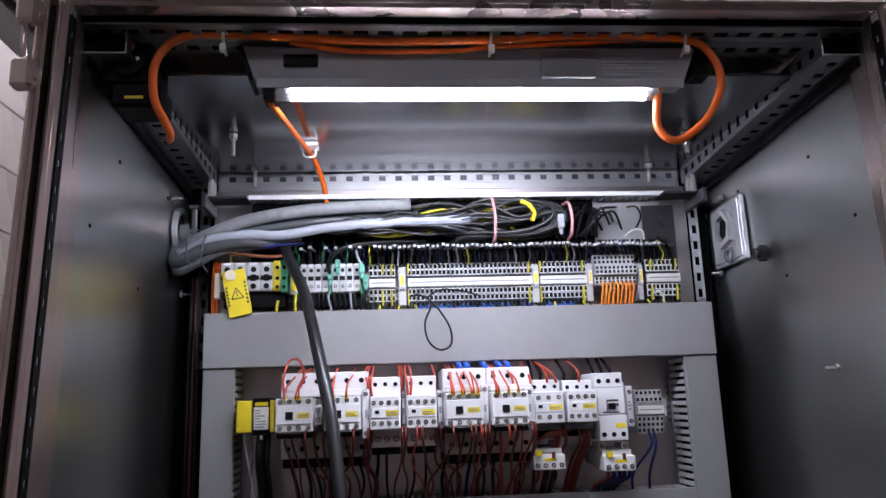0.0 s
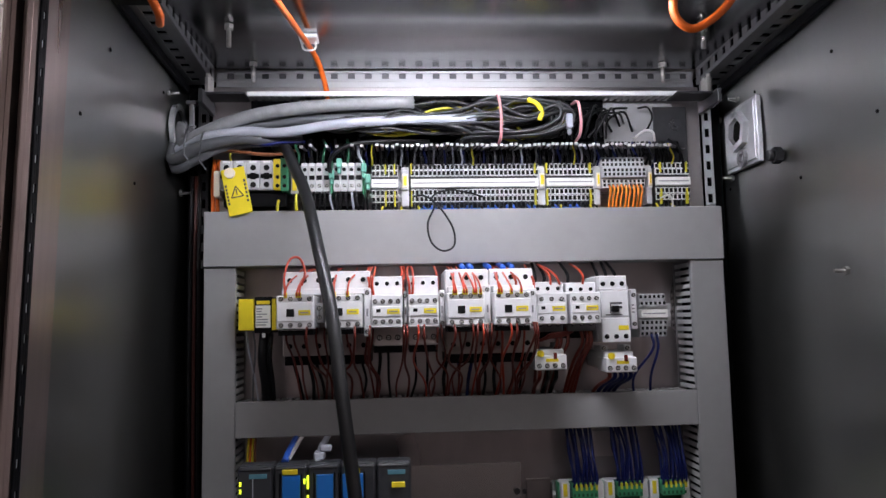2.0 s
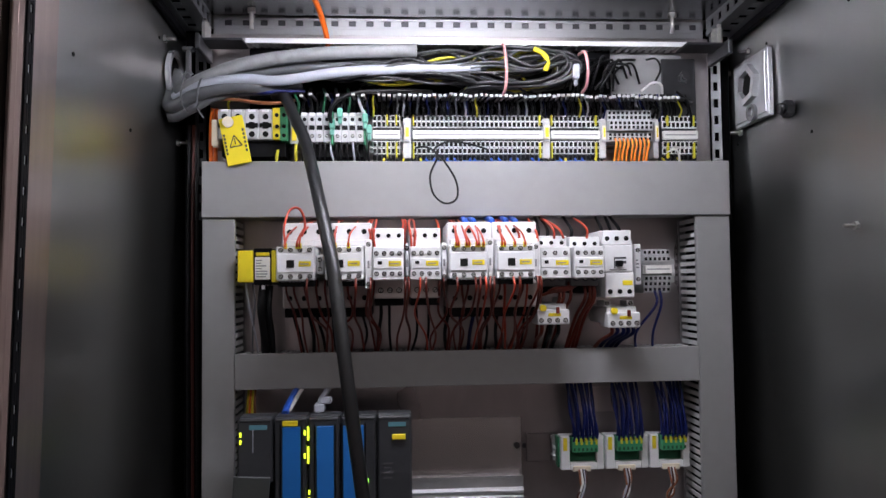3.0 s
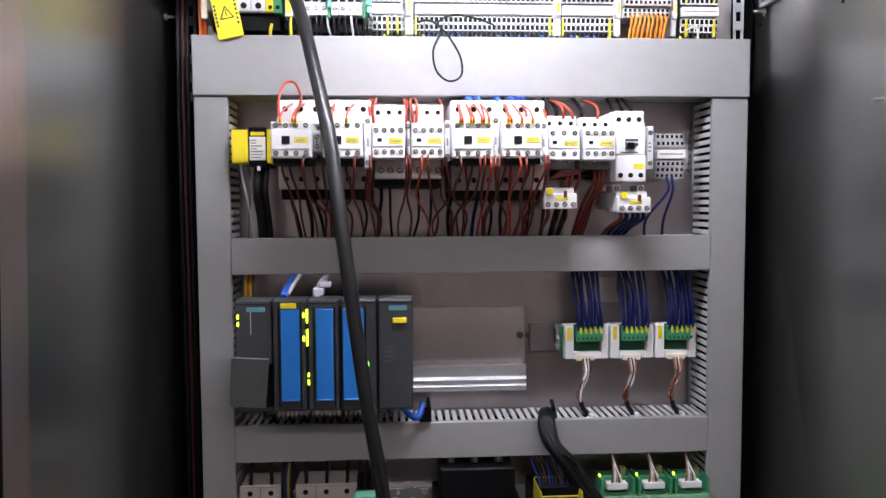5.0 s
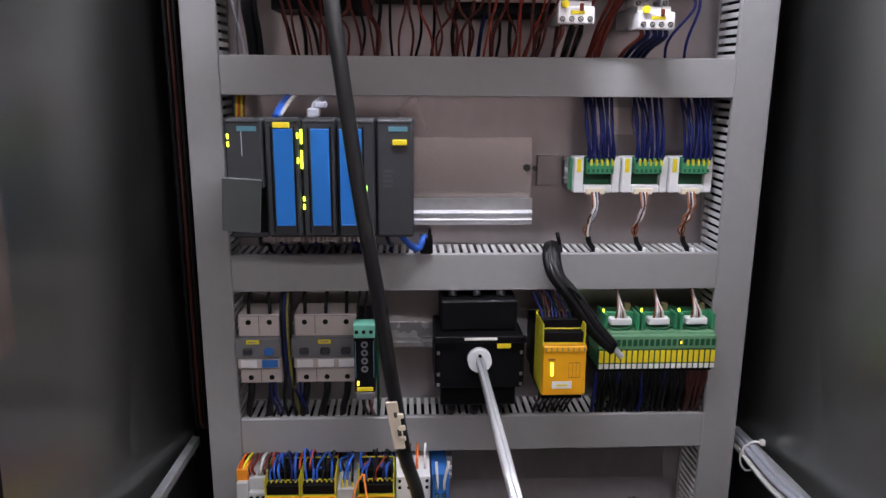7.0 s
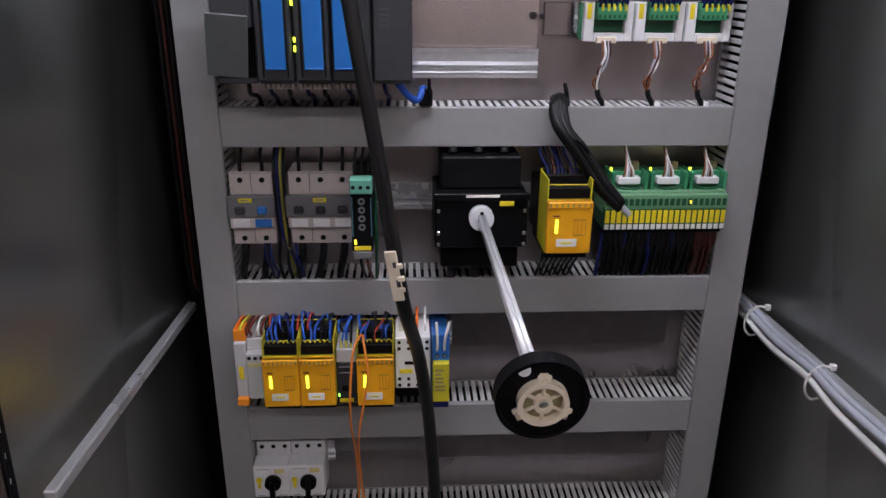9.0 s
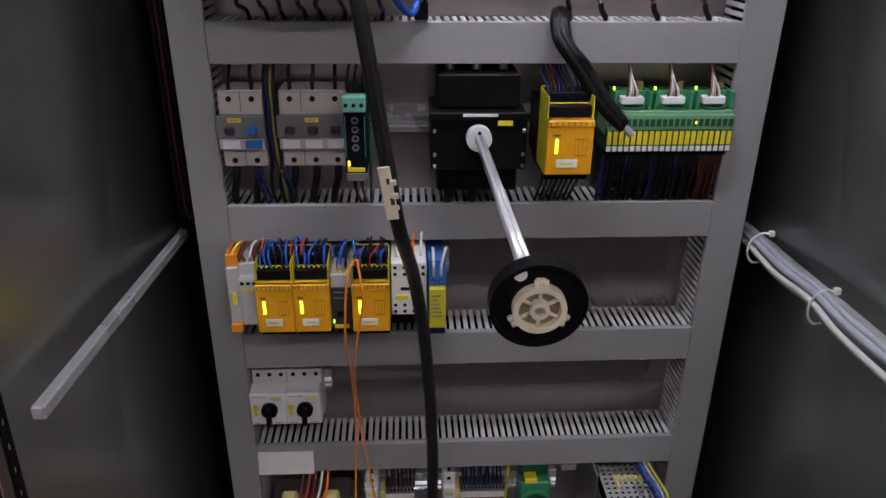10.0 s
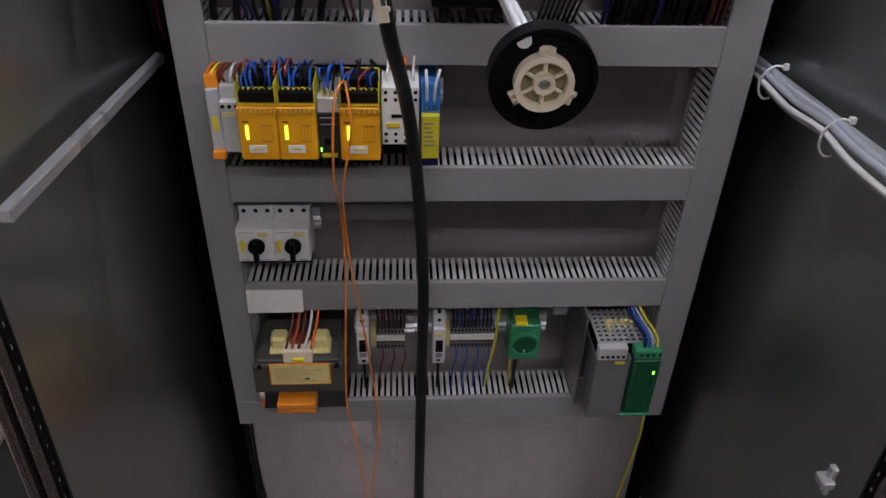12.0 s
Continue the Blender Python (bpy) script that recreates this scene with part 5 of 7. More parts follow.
ring(bm, (0, -0.004, 0), (0, -1, 0), 0.0035, 0.0062, 0.0075, n=20)
for k in range(6):
    a = math.radians(30 + 60 * k)
    rod(bm, (0.0055 * math.cos(a), -0.0075, 0.0055 * math.sin(a)), (0.0140 * math.cos(a), -0.0075, 0.0140 * math.sin(a)), 0.0013, n=6)
for k in range(3):
    a = math.radians(90 + 120 * k)
    c, s = math.cos(a), math.sin(a)
    for e in (-0.0028, 0.0028):
        rod(bm, (0.0155 * c - e * s, -0.0075, 0.0155 * s + e * c), (0.0205 * c - e * s, -0.0075, 0.0205 * s + e * c), 0.0019, n=8)
    rod(bm, (0.0175 * c, -0.005, 0.0175 * s), (0.0205 * c, -0.005, 0.0205 * s), 0.003, n=8)
bmesh.ops.transform(bm, matrix=tilt, verts=bm.verts)
part("spoked_ring", bm, CREAM, kp, "cream spoked ring")
bm = bmesh.new()
rod(bm, (0, -0.004, 0), (0, -0.0056, 0), 0.0136, n=32)
bmesh.ops.transform(bm, matrix=tilt, verts=bm.verts)
part("ring_floor", bm, TAN, kp, "olive tan recess")
bm = bmesh.new()
rod(bm, (0, -0.005, 0), (0, -0.0095, 0), 0.0034, n=16)
cbox(bm, -0.0012, 0.0012, -0.0099, -0.0093, -0.0012, 0.0012, 0.0002)
bmesh.ops.transform(bm, matrix=tilt, verts=bm.verts)
part("shaft_end", bm, SCREW, kp, "grey steel shaft end")
bm = bmesh.new()
rod(bm, (-0.013, -0.0035, 0.0235), (-0.013, -0.006, 0.0235), 0.0042, n=16)
bmesh.ops.transform(bm, matrix=tilt, verts=bm.verts)
part("clear_stub", bm, LENSCAP, kp, "clear stub")


def safety_relay(x0, x1, z0, z1, yf, group="safety relays"):
    """Amber relay with black terminals above, a status light, a print field and a label."""
    s = thing("safety_relay", ((x0 + x1) / 2, 0.047, z0), "amber safety relay with black terminals and a white label", "safety relay", group)
    w = x1 - x0
    part("body", B((x0 + 0.0002, x0 + 0.0016, yf + 0.008, -0.018, z0 - 0.002, z1 + 0.024), (x1 - 0.0016, x1 - 0.0002, yf + 0.008, -0.018, z0 - 0.002, z1 + 0.024), (x0 + 0.0016, x1 - 0.0016, yf + 0.010, -0.018, z0 - 0.001, z1 - 0.001),
                   (x0 + 0.0016, x1 - 0.0016, yf + 0.0245, yf + 0.0258, z1, z1 + 0.0138), (x0 + 0.0016, x1 - 0.0016, -0.0195, -0.018, z1, z1 + 0.0255), b=0.0004), LEMON, s, "lemon yellow side")
    part("rear_body", B((x0 + 0.001, x1 - 0.001, -0.0178, 0.047, z0, z1 + 0.004), b=0.001), BLACK, s, "black rear body")
    f = part("front", B((x0, x1, yf, yf + 0.010, z0, z1), (x0, x1, yf - 0.0012, yf + 0.006, z1 - 0.008, z1), b=0.0012), AMBER, s)
    part("top_terminal", B((x0 + 0.0018, x1 - 0.0018, yf + 0.012, yf + 0.0243, z1 + 0.0002, z1 + 0.0128), (x0 + 0.0018, x1 - 0.0018, yf + 0.026, -0.0198, z1 + 0.0002, z1 + 0.0245), b=0.0008), BLACK, s, "black terminal strip")
    part("bottom_terminal", B((x0 + 0.0012, x1 - 0.0012, yf + 0.010, 0.02, z0 - 0.009, z0 - 0.0005), b=0.0008), BLACK, s, "black terminal strip")
    bm = bmesh.new()
    for k in range(8):
        xx = x0 + 0.003 + k * (w - 0.006) / 7
        cbox(bm, xx - 0.0008, xx + 0.0008, yf - 0.0014, yf - 0.0008, z1 - 0.0065, z1 - 0.002, 0.0001)
    part("groove", bm, TAN, f)
    part("status_window", B((x0 + w * 0.18, x0 + w * 0.18 + 0.0032, yf - 0.0008, yf, z0 + (z1 - z0) * 0.40, z0 + (z1 - z0) * 0.66)), LED, f, "lit status window")
    bm = bmesh.new()
    for k in range(4):
        xx = x0 + w * (0.60 + 0.085 * k)
        cbox(bm, xx, xx + 0.0003, yf - 0.0004, yf, z0 + (z1 - z0) * 0.36, z0 + (z1 - z0) * 0.66, 0.0001)
    cbox(bm, x0 + w * 0.60, x0 + w * 0.86, yf - 0.0004, yf, z0 + (z1 - z0) * 0.655, z0 + (z1 - z0) * 0.665, 0.0001)
    cbox(bm, x0 + w * 0.60, x0 + w * 0.86, yf - 0.0004, yf, z0 + (z1 - z0) * 0.355, z0 + (z1 - z0) * 0.365, 0.0001)
    cbox(bm, x0 + w * 0.12, x0 + w * 0.28, yf - 0.0004, yf, z0 + (z1 - z0) * 0.71, z0 + (z1 - z0) * 0.745, 0.0001)
    part("diagram", bm, BROWN, f)
    part("label", B((x0 + w * 0.22, x0 + w * 0.68, yf - 0.0008, yf, z0 + (z1 - z0) * 0.14, z0 + (z1 - z0) * 0.29)), PAPER, f, "white label")
    bars(f, x0 + w * 0.32, x0 + w * 0.60, yf - 0.0008, z0 + (z1 - z0) * 0.18, z0 + (z1 - z0) * 0.25, 1, YELLOW, "label_print", (0.9, 1))
    return s


safety_relay(0.0690, 0.1210, 0.899, 0.962, -0.078)

# green terminal unit with plugs
gt = thing("green_terminal_unit", (0.229, 0.047, 0.90), "green terminal unit with yellow markers and white cable plugs", "terminal unit")
part("base", B((0.151, 0.304, -0.012, 0.047, 0.925, 0.955), b=0.0015), PALEGREEN, gt)
part("top_rim", B((0.151, 0.304, -0.020, -0.010, 0.934, 0.952), b=0.001), PALEGREEN, gt)
part("dark_foot", B((0.151, 0.304, -0.010, 0.047, 0.900, 0.9075)), BLACK, gt)
for k in range(21):
    x = 0.1515 + k * 0.00725
    bm = B((x, x + 0.0062, -0.021, 0.03, 0.9075, 0.934, 0), (x + 0.0004, x + 0.0058, -0.0218, -0.021, 0.9165, 0.933, 1), (x + 0.0004, x + 0.0058, -0.0218, -0.021, 0.9085, 0.915, 2), b=0.0004)
    part("terminal", bm, (DARKGREEN, YELLOW, WHITE), gt)
    part("terminal_cap", B((x + 0.0006, x + 0.0056, -0.0208, -0.020, 0.9385, 0.9475)), DARKGREEN, gt)
for cx in (0.183, 0.2325, 0.2820):
    f = part("plug_frame", B((cx - 0.023, cx - 0.019, -0.008, 0.03, 0.955, 0.977), (cx + 0.019, cx + 0.023, -0.008, 0.03, 0.955, 0.977), (cx - 0.019, cx + 0.019, 0.008, 0.03, 0.955, 0.975), b=0.0008), GREEN, gt)
    bm = bmesh.new()
    tube(bm, [(cx - 0.017, -0.004, 0.960), (cx - 0.008, -0.006, 0.9565), (cx + 0.008, -0.006, 0.9565), (cx + 0.017, -0.004, 0.960)], 0.0016, n=6)
    part("latch", bm, DARKGREEN, f)
    part("plug", B((cx - 0.014, cx + 0.014, -0.005, 0.008, 0.961, 0.970), b=0.0012), WHITE, f, "white cable plug")
    part("board_tab", B((cx + 0.008, cx + 0.016, 0.012, 0.02, 0.975, 0.985)), TAN, f)
    part("indicator", B((cx - 0.0230, cx - 0.0212, 0.0, 0.004, 0.9772, 0.9812)), LED, f, "lit indicator")
part("indicator", B((0.2560, 0.2580, -0.0222, -0.0208, 0.9415, 0.9450)), LEDAMBER, gt, "lit amber indicator")

# ---- safety relay row ----
safety_relay(-0.2685, -0.2248, 0.700, 0.7655, -0.078)
safety_relay(-0.2240, -0.1812, 0.700, 0.7655, -0.078)
safety_relay(-0.1545, -0.1090, 0.699, 0.7650, -0.078)
r = thing("slim_relay", (-0.299, 0.047, 0.690), "slim grey and orange relay", "relay")
part("body", B((-0.3065, -0.2925, -0.052, 0.046, 0.700, 0.775), b=0.001), GREY, r)
part("orange_top", B((-0.3070, -0.2925, -0.046, -0.022, 0.775, 0.790)), ORANGEPL, r, "orange top")
part("orange_foot", B((-0.3065, -0.2925, -0.058, 0.04, 0.690, 0.700)), ORANGEPL, r, "orange foot")
part("tag", B((-0.3025, -0.2965, -0.0528, -0.052, 0.725, 0.743)), YELLOW, r, "yellow tag")
r = thing("grey_relay", (-0.2805, 0.047, 0.690), "grey relay with three terminal holes and wires", "relay")
part("body", B((-0.2920, -0.2695, -0.055, 0.046, 0.698, 0.762), (-0.2920, -0.2695, -0.045, 0.046, 0.762, 0.778), b=0.001), GREY, r)
screws(r, (-0.288, -0.2805, -0.273), -0.055, 0.756, well=True, size=0.9)
part("indicator", B((-0.2725, -0.2705, -0.0558, -0.055, 0.704, 0.708)), LEDGREEN, r)
part("tag", B((-0.2900, -0.2715, -0.0556, -0.055, 0.744, 0.749)), PALEYELLOW, r)
r = thing("dark_relay", (-0.168, 0.047, 0.690), "narrow dark grey relay with a grey top", "relay")
part("body", B((-0.1805, -0.1560, -0.062, 0.046, 0.693, 0.752), b=0.001), DARK, r)
part("grey_top", B((-0.1805, -0.1560, -0.062, 0.046, 0.752, 0.770), b=0.001), GREY, r)
part("ridge", B((-0.1780, -0.1585, -0.0635, -0.062, 0.737, 0.7385), (-0.1780, -0.1585, -0.0635, -0.062, 0.745, 0.7465)), MIDGREY, r)
part("tag", B((-0.1780, -0.1600, -0.0628, -0.062, 0.6955, 0.701)), YELLOW, r)
part("indicator", B((-0.1793, -0.1775, -0.0628, -0.062, 0.703, 0.708)), LEDGREEN, r)
part("dial", B((-0.1740, -0.1660, -0.0645, -0.062, 0.712, 0.720)), BLACK, r)
r = mid = thing("contactor", (-0.085, 0.047, 0.698), "small white contactor with three rows of screws", "contactor", "contactors")
part("body", B((-0.1075, -0.0635, -0.050, 0.046, 0.706, 0.778), b=0.001), WHITE, r)
part("black_foot", B((-0.1075, -0.0635, -0.044, 0.046, 0.690, 0.706)), BLACK, r)
for z in (0.772, 0.763, 0.720, 0.711):
    screws(r, [-0.1025 + k * 0.0115 for k in range(4)], -0.050, z, well=True, size=0.85)
part("window", B((-0.096, -0.082, -0.0508, -0.050, 0.7405, 0.745)), BLACK, r)
part("tag", B((-0.102, -0.086, -0.0508, -0.050, 0.728, 0.734)), YELLOW, r)
r = thing("blue_barrier_module", (-0.0505, 0.047, 0.690), "slim blue module with a clear yellow cover", "module")
part("body", B((-0.0615, -0.0400, -0.050, 0.046, 0.690, 0.770), b=0.001), BLUEPL, r)
part("cover", B((-0.0610, -0.0405, -0.070, -0.050, 0.697, 0.752), b=0.0012), LEMON, r, "yellow cover")
part("head", B((-0.0612, -0.0403, -0.062, -0.040, 0.752, 0.788), b=0.001), BLUEPL, r)
screws(r, (-0.0555, -0.0465), -0.062, 0.7585)
bars(r, -0.0585, -0.0435, -0.070, 0.712, 0.745, 6, TAN, share=(0.5, 1))
part("dark_foot", B((-0.0610, -0.0405, -0.060, 0.03, 0.683, 0.6895)), NAVY, r)
for x, dx in ((-0.0555, -0.001), (-0.0465, 0.006)):
    wire([(x, -0.061, 0.766), (x, -0.066, 0.780), (x + dx * 0.4, -0.064, 0.792), (x + dx, -0.058, 0.803)], 0.0018, WHITEWIRE, "white wire stub on the blue module", "white wire stubs")

# ---- motor starter row ----
for x0 in (-0.3075, -0.2585):
    x1 = x0 + 0.0482
    m = thing("motor_starter", ((x0 + x1) / 2, 0.047, 0.500), "white motor starter with a black rotary handle", "motor starter", "rotary motor starters")
    part("body", B((x0, x1, 0.020, 0.047, 0.500, 0.581), b=0.0012), GREY, m)
    part("front", B((x0 - 0.001, x1, -0.009, 0.020, 0.508, 0.560), b=0.0016), WHITE, m, "white front")
    part("dark_foot", B((x0, x1, 0.0, 0.020, 0.500, 0.5075)), BLACK, m)
    screws(m, (x0 + 0.008, x0 + 0.024, x0 + 0.040), 0.020, 0.573, well=True, size=1.2)
    cx = x0 + 0.026
    bm = bmesh.new()
    rod(bm, (cx, -0.009, 0.535), (cx, -0.016, 0.535), 0.0112, n=24)
    cbox(bm, cx - 0.0032, cx + 0.0032, -0.026, -0.015, 0.516, 0.546, 0.0015)
    part("handle", bm, BLACK, m, "black rotary handle")
    bm = bmesh.new()
    rod(bm, (x0 + 0.0065, -0.009, 0.538), (x0 + 0.0065, -0.0105, 0.538), 0.0042, n=16)
    cbox(bm, x0 + 0.0042, x0 + 0.0088, -0.0098, -0.009, 0.524, 0.537, 0.0004)
    part("dial", bm, YELLOW, m, "yellow dial")
    part("tag", B((x0 + 0.028, x0 + 0.042, -0.0098, -0.009, 0.549, 0.556)), PALEYELLOW, m)
    bars(m, x0 + 0.003, x0 + 0.016, -0.009, 0.510, 0.513, 1, PALEINK, share=(0.8, 1))
    bars(m, x0 + 0.032, x0 + 0.045, -0.009, 0.510, 0.513, 1, PALEINK, share=(0.8, 1))
    bars(m, x0 + 0.003, x0 + 0.026, -0.009, 0.5545, 0.5565, 1, PALEINK, share=(0.7, 1))
single("sheet_strip", B((-0.204, -0.070, 0.062, 0.0665, 0.532, 0.557), b=0.0006), GREYZINC, "bright metal strip on the mounting plate", "strip")
single("hat_rail_plate", B((-0.07, 0.27, 0.0625, 0.0665, 0.515, 0.570), b=0.0006), PLATE, "grey sheet rail on the mounting plate", "rail")
single("hat_rail_plate", B((-0.03, 0.28, 0.0625, 0.0665, 0.705, 0.765), b=0.0006), PLATE, "grey sheet rail on the mounting plate", "rail")
lab = thing("duct_label", (-0.268, -0.002, 0.416), "blank white paper label stuck on the duct", "label")
bm = B((-0.040, 0.040, -0.0007, 0.0007, -0.037, 0.0), b=0.0002)
bmesh.ops.transform(bm, matrix=pose(-0.2675, -0.0018, 0.4535, -9, 0, 0), verts=bm.verts)
part("paper", bm, PAPER, lab)

# ---- bottom row ----
tr = thing("transformer", (-0.236, 0.055, 0.243), "grey transformer with a pale yellow bobbin and rating plate", "transformer")
part("core", B((-0.302, -0.172, -0.050, 0.05, 0.300, 0.352), (-0.297, -0.178, -0.045, 0.05, 0.352, 0.358), b=0.002), CORE, tr, "grey laminated core")
part("front_plate", B((-0.3025, -0.1715, -0.0510, -0.0502, 0.300, 0.352), b=0.0003), CORE, tr, "olive grey front plate")
part("bobbin", B((-0.278, -0.254, -0.026, 0.0, 0.358, 0.382), (-0.217, -0.193, -0.026, 0.0, 0.358, 0.382), (-0.280, -0.191, -0.034, 0.002, 0.358, 0.3635), b=0.004), PALEYELLOW, tr, "pale yellow bobbin")
part("terminal_strip", B((-0.258, -0.216, -0.046, -0.02, 0.352, 0.374), b=0.001), CREAM, tr)
part("winding", B((-0.2515, -0.2205, -0.03, 0.0, 0.362, 0.376), b=0.004), BROWN, tr)
bp = part("rating_plate", B((-0.2765, -0.192, -0.0535, -0.051, 0.319, 0.3555), b=0.0004), PALEYELLOW, tr, "pale rating plate with an orange edge")
part("plate_edge", B((-0.2785, -0.2765, -0.0537, -0.051, 0.317, 0.3575), (-0.192, -0.190, -0.0537, -0.051, 0.317, 0.3575), (-0.2765, -0.192, -0.0537, -0.051, 0.317, 0.319), (-0.2765, -0.192, -0.0537, -0.051, 0.3555, 0.3575)), ORANGEPL, bp)
bars(bp, -0.272, -0.200, -0.0535, 0.323, 0.352, 7, BROWNLAB, share=(0.4, 1))
part("ink_mark", B((-0.228, -0.221, -0.054, -0.0534, 0.327, 0.331)), INK, bp)
part("tag", B((-0.244, -0.228, -0.0505, -0.046, 0.358, 0.364)), YELLOW, tr)
part("foot", B((-0.302, -0.172, -0.03, 0.052, 0.243, 0.300), b=0.002), DARKSTEEL, tr)
for x in (-0.292, -0.181):
    bm = bmesh.new()
    rod(bm, (x, -0.050, 0.352), (x, -0.054, 0.352), 0.004, n=6, smooth=False)
    part("bolt", bm, HOLE, tr)
ob = thing("connector_block", (-0.244, 0.0, 0.261), "orange plastic connector block below the transformer", "connector")
part("body", B((-0.2725, -0.2155, -0.062, -0.02, 0.268, 0.284), (-0.2725, -0.2155, -0.058, -0.02, 0.2615, 0.2675), b=0.001), ORANGEPL, ob)
part("ridge", B((-0.2725, -0.2155, -0.0626, -0.0618, 0.2745, 0.2760)), BROWN, ob)
bm = bmesh.new()
rod(bm, (-0.296, -0.045, 0.300), (-0.296, -0.045, 0.280), 0.004, n=10)
rod(bm, (-0.296, -0.045, 0.280), (-0.296, -0.047, 0.264), 0.004, 0.001, n=10, mi=1)
single("wire_ferrule", bm, (CREAM, ORANGEPL), "cream and orange wire stub beside the transformer", "wire stub")
for x0, y in ((-0.1545, 0.004), (-0.0375, 0.001)):
    m = thing("miniature_breaker", (x0 + 0.0095, 0.047, 0.294), "slim white miniature breaker with a black lever", "circuit breaker", "miniature breakers")
    part("body", B((x0, x0 + 0.0185, 0.012, 0.047, 0.294, 0.392), (x0, x0 + 0.0185, y, 0.012, 0.312, 0.374), b=0.0012), WHITE, m)
    part("lever", B((x0 + 0.0045, x0 + 0.014, y - 0.008, y, 0.337, 0.350), (x0 + 0.0035, x0 + 0.015, y - 0.0006, y, 0.328, 0.352), b=0.0008), BLACK, m, "black lever")
    part("tag", B((x0 + 0.003, x0 + 0.0155, y - 0.0006, y, 0.358, 0.366)), PALEYELLOW, m)
    part("print", B((x0 + 0.004, x0 + 0.0145, y - 0.0005, y, 0.317, 0.326)), PALEINK, m)
    screws(m, (x0 + 0.00925,), 0.012, 0.383, well=True, size=1.2)
    screws(m, (x0 + 0.00925,), 0.012, 0.302, well=True, size=1.2)
for x0, x1 in ((-0.125, -0.080), (-0.010, 0.059)):
    t = thing("terminal_block", ((x0 + x1) / 2, 0.046, 0.318), "low row of small grey terminals with a pale strip", "terminal block", "terminal blocks")
    n = round((x1 - x0) / 0.0055)
    for k in range(n):
        x = x0 + k * 0.0055
        part("terminal", B((x, x + 0.0052, 0.024, 0.046, 0.315, 0.356), (x + 0.001, x + 0.0042, 0.0235, 0.024, 0.320, 0.324, 1), (x + 0.001, x + 0.0042, 0.0235, 0.024, 0.350, 0.354, 1)), (MIDGREY, HOLE), t)
    part("marker_strip", B((x0, x0 + n * 0.0055, 0.020, 0.024, 0.335, 0.345)), PAPER, t, "white marker strip")
    part("red_strip", B((x0, x0 + n * 0.0055, 0.0215, 0.024, 0.331, 0.3345)), RED, t)
    part("end_marker", B((x0 - 0.009, x0 - 0.001, 0.018, 0.046, 0.325, 0.355)), PALEYELLOW, t)
    part("end_post", B((x0 + n * 0.0055 + 0.004, x0 + n * 0.0055 + 0.016, 0.04, 0.046, 0.334, 0.337)), ZINC, t)
gs = thing("green_socket", (0.104, 0.055, 0.300), "green plastic rail socket with a round well", "socket")
bm = B((0.081, 0.128, 0.004, 0.05, 0.306, 0.376), b=0.002)
part("body", bm, GREEN, gs)
bm = bmesh.new()
ring(bm, (0.1045, 0.004, 0.340), (0, -1, 0), 0.0185, 0.0225, 0.006, n=28)
part("well_rim", bm, GREEN, gs)
bm = bmesh.new()
rod(bm, (0.1045, 0.004, 0.340), (0.1045, 0.0025, 0.340), 0.0186, n=28)
part("well", bm, DARKGREEN, gs, "dark green well")
bm = bmesh.new()
rod(bm, (0.1045, 0.0025, 0.327), (0.1045, -0.001, 0.327), 0.002, n=8)
part("contact", bm, SCREW, gs)
part("tag", B((0.088, 0.106, 0.002, 0.02, 0.377, 0.384)), YELLOW, gs, "yellow tag")
part("upper_box", B((0.083, 0.126, 0.02, 0.05, 0.376, 0.412), b=0.001), DARKGREEN, gs)
single("hook_bracket", B((0.150, 0.172, 0.030, 0.0665, 0.375, 0.395), b=0.001), ZINC, "small zinc bracket on the mounting plate", "bracket")
br = thing("sheet_bracket", (0.185, 0.05, 0.243), "folded steel sheet bracket beside the power supply", "bracket")
part("web", B((0.186, 0.189, -0.030, 0.066, 0.244, 0.418), b=0.0006), PLATE, br)
part("flange", B((0.186, 0.204, -0.033, -0.030, 0.244, 0.300), b=0.0006), PLATE, br)
ps = thing("power_supply", (0.225, 0.05, 0.2430), "dark power supply with a perforated steel top", "power supply")
part("body", B((0.200, 0.252, -0.062, 0.05, 0.2435, 0.3655), b=0.001), MIDGREY, ps)
part("terminal_strip", B((0.200, 0.2425, -0.066, -0.052, 0.366, 0.389), b=0.001), GREY, ps, "grey terminal strip")
screws(ps, [0.206 + k * 0.0078 for k in range(5)], -0.066, 0.373, well=True, size=0.95)
bm = bmesh.new()
for iy in range(8):
    for ix in range(9):
        x, y = 0.2015 + ix * 0.0095, -0.051 + iy * 0.0098
        cbox(bm, x, x + 0.0045, y, y + 0.0098, 0.386, 0.3875, 0.0002)
        cbox(bm, x + 0.0045, x + 0.0095, y, y + 0.005, 0.386, 0.3875, 0.0002)
part("perforated_top", bm, ZINC, ps, "perforated steel top")
# black block under the perforations stands for the casing's inner shade
part("inside", B((0.201, 0.286, -0.050, 0.025, 0.366, 0.380)), SHADEFILL, ps)
bm = B((0.222, 0.226, -0.03, 0.0, 0.3876, 0.392), b=0.0004)
for k in range(5):
    cbox(bm, 0.226 + k * 0.008, 0.231 + k * 0.008, -0.012, -0.004, 0.3876, 0.394, 0.0004)
part("component", bm, PALEYELLOW, ps)
part("tag", B((0.228, 0.243, -0.0628, -0.062, 0.355, 0.361)), YELLOW, ps, "yellow tag")
gm = thing("green_module", (0.275, 0.05, 0.2430), "dark green slim module with a lit indicator", "module")
part("body", B((0.2535, 0.2925, -0.074, -0.050, 0.2620, 0.372), b=0.0015), DARKGREEN, gm)
part("rear_body", B((0.2535, 0.2965, -0.0498, 0.05, 0.2435, 0.365), b=0.001), DARK, gm)
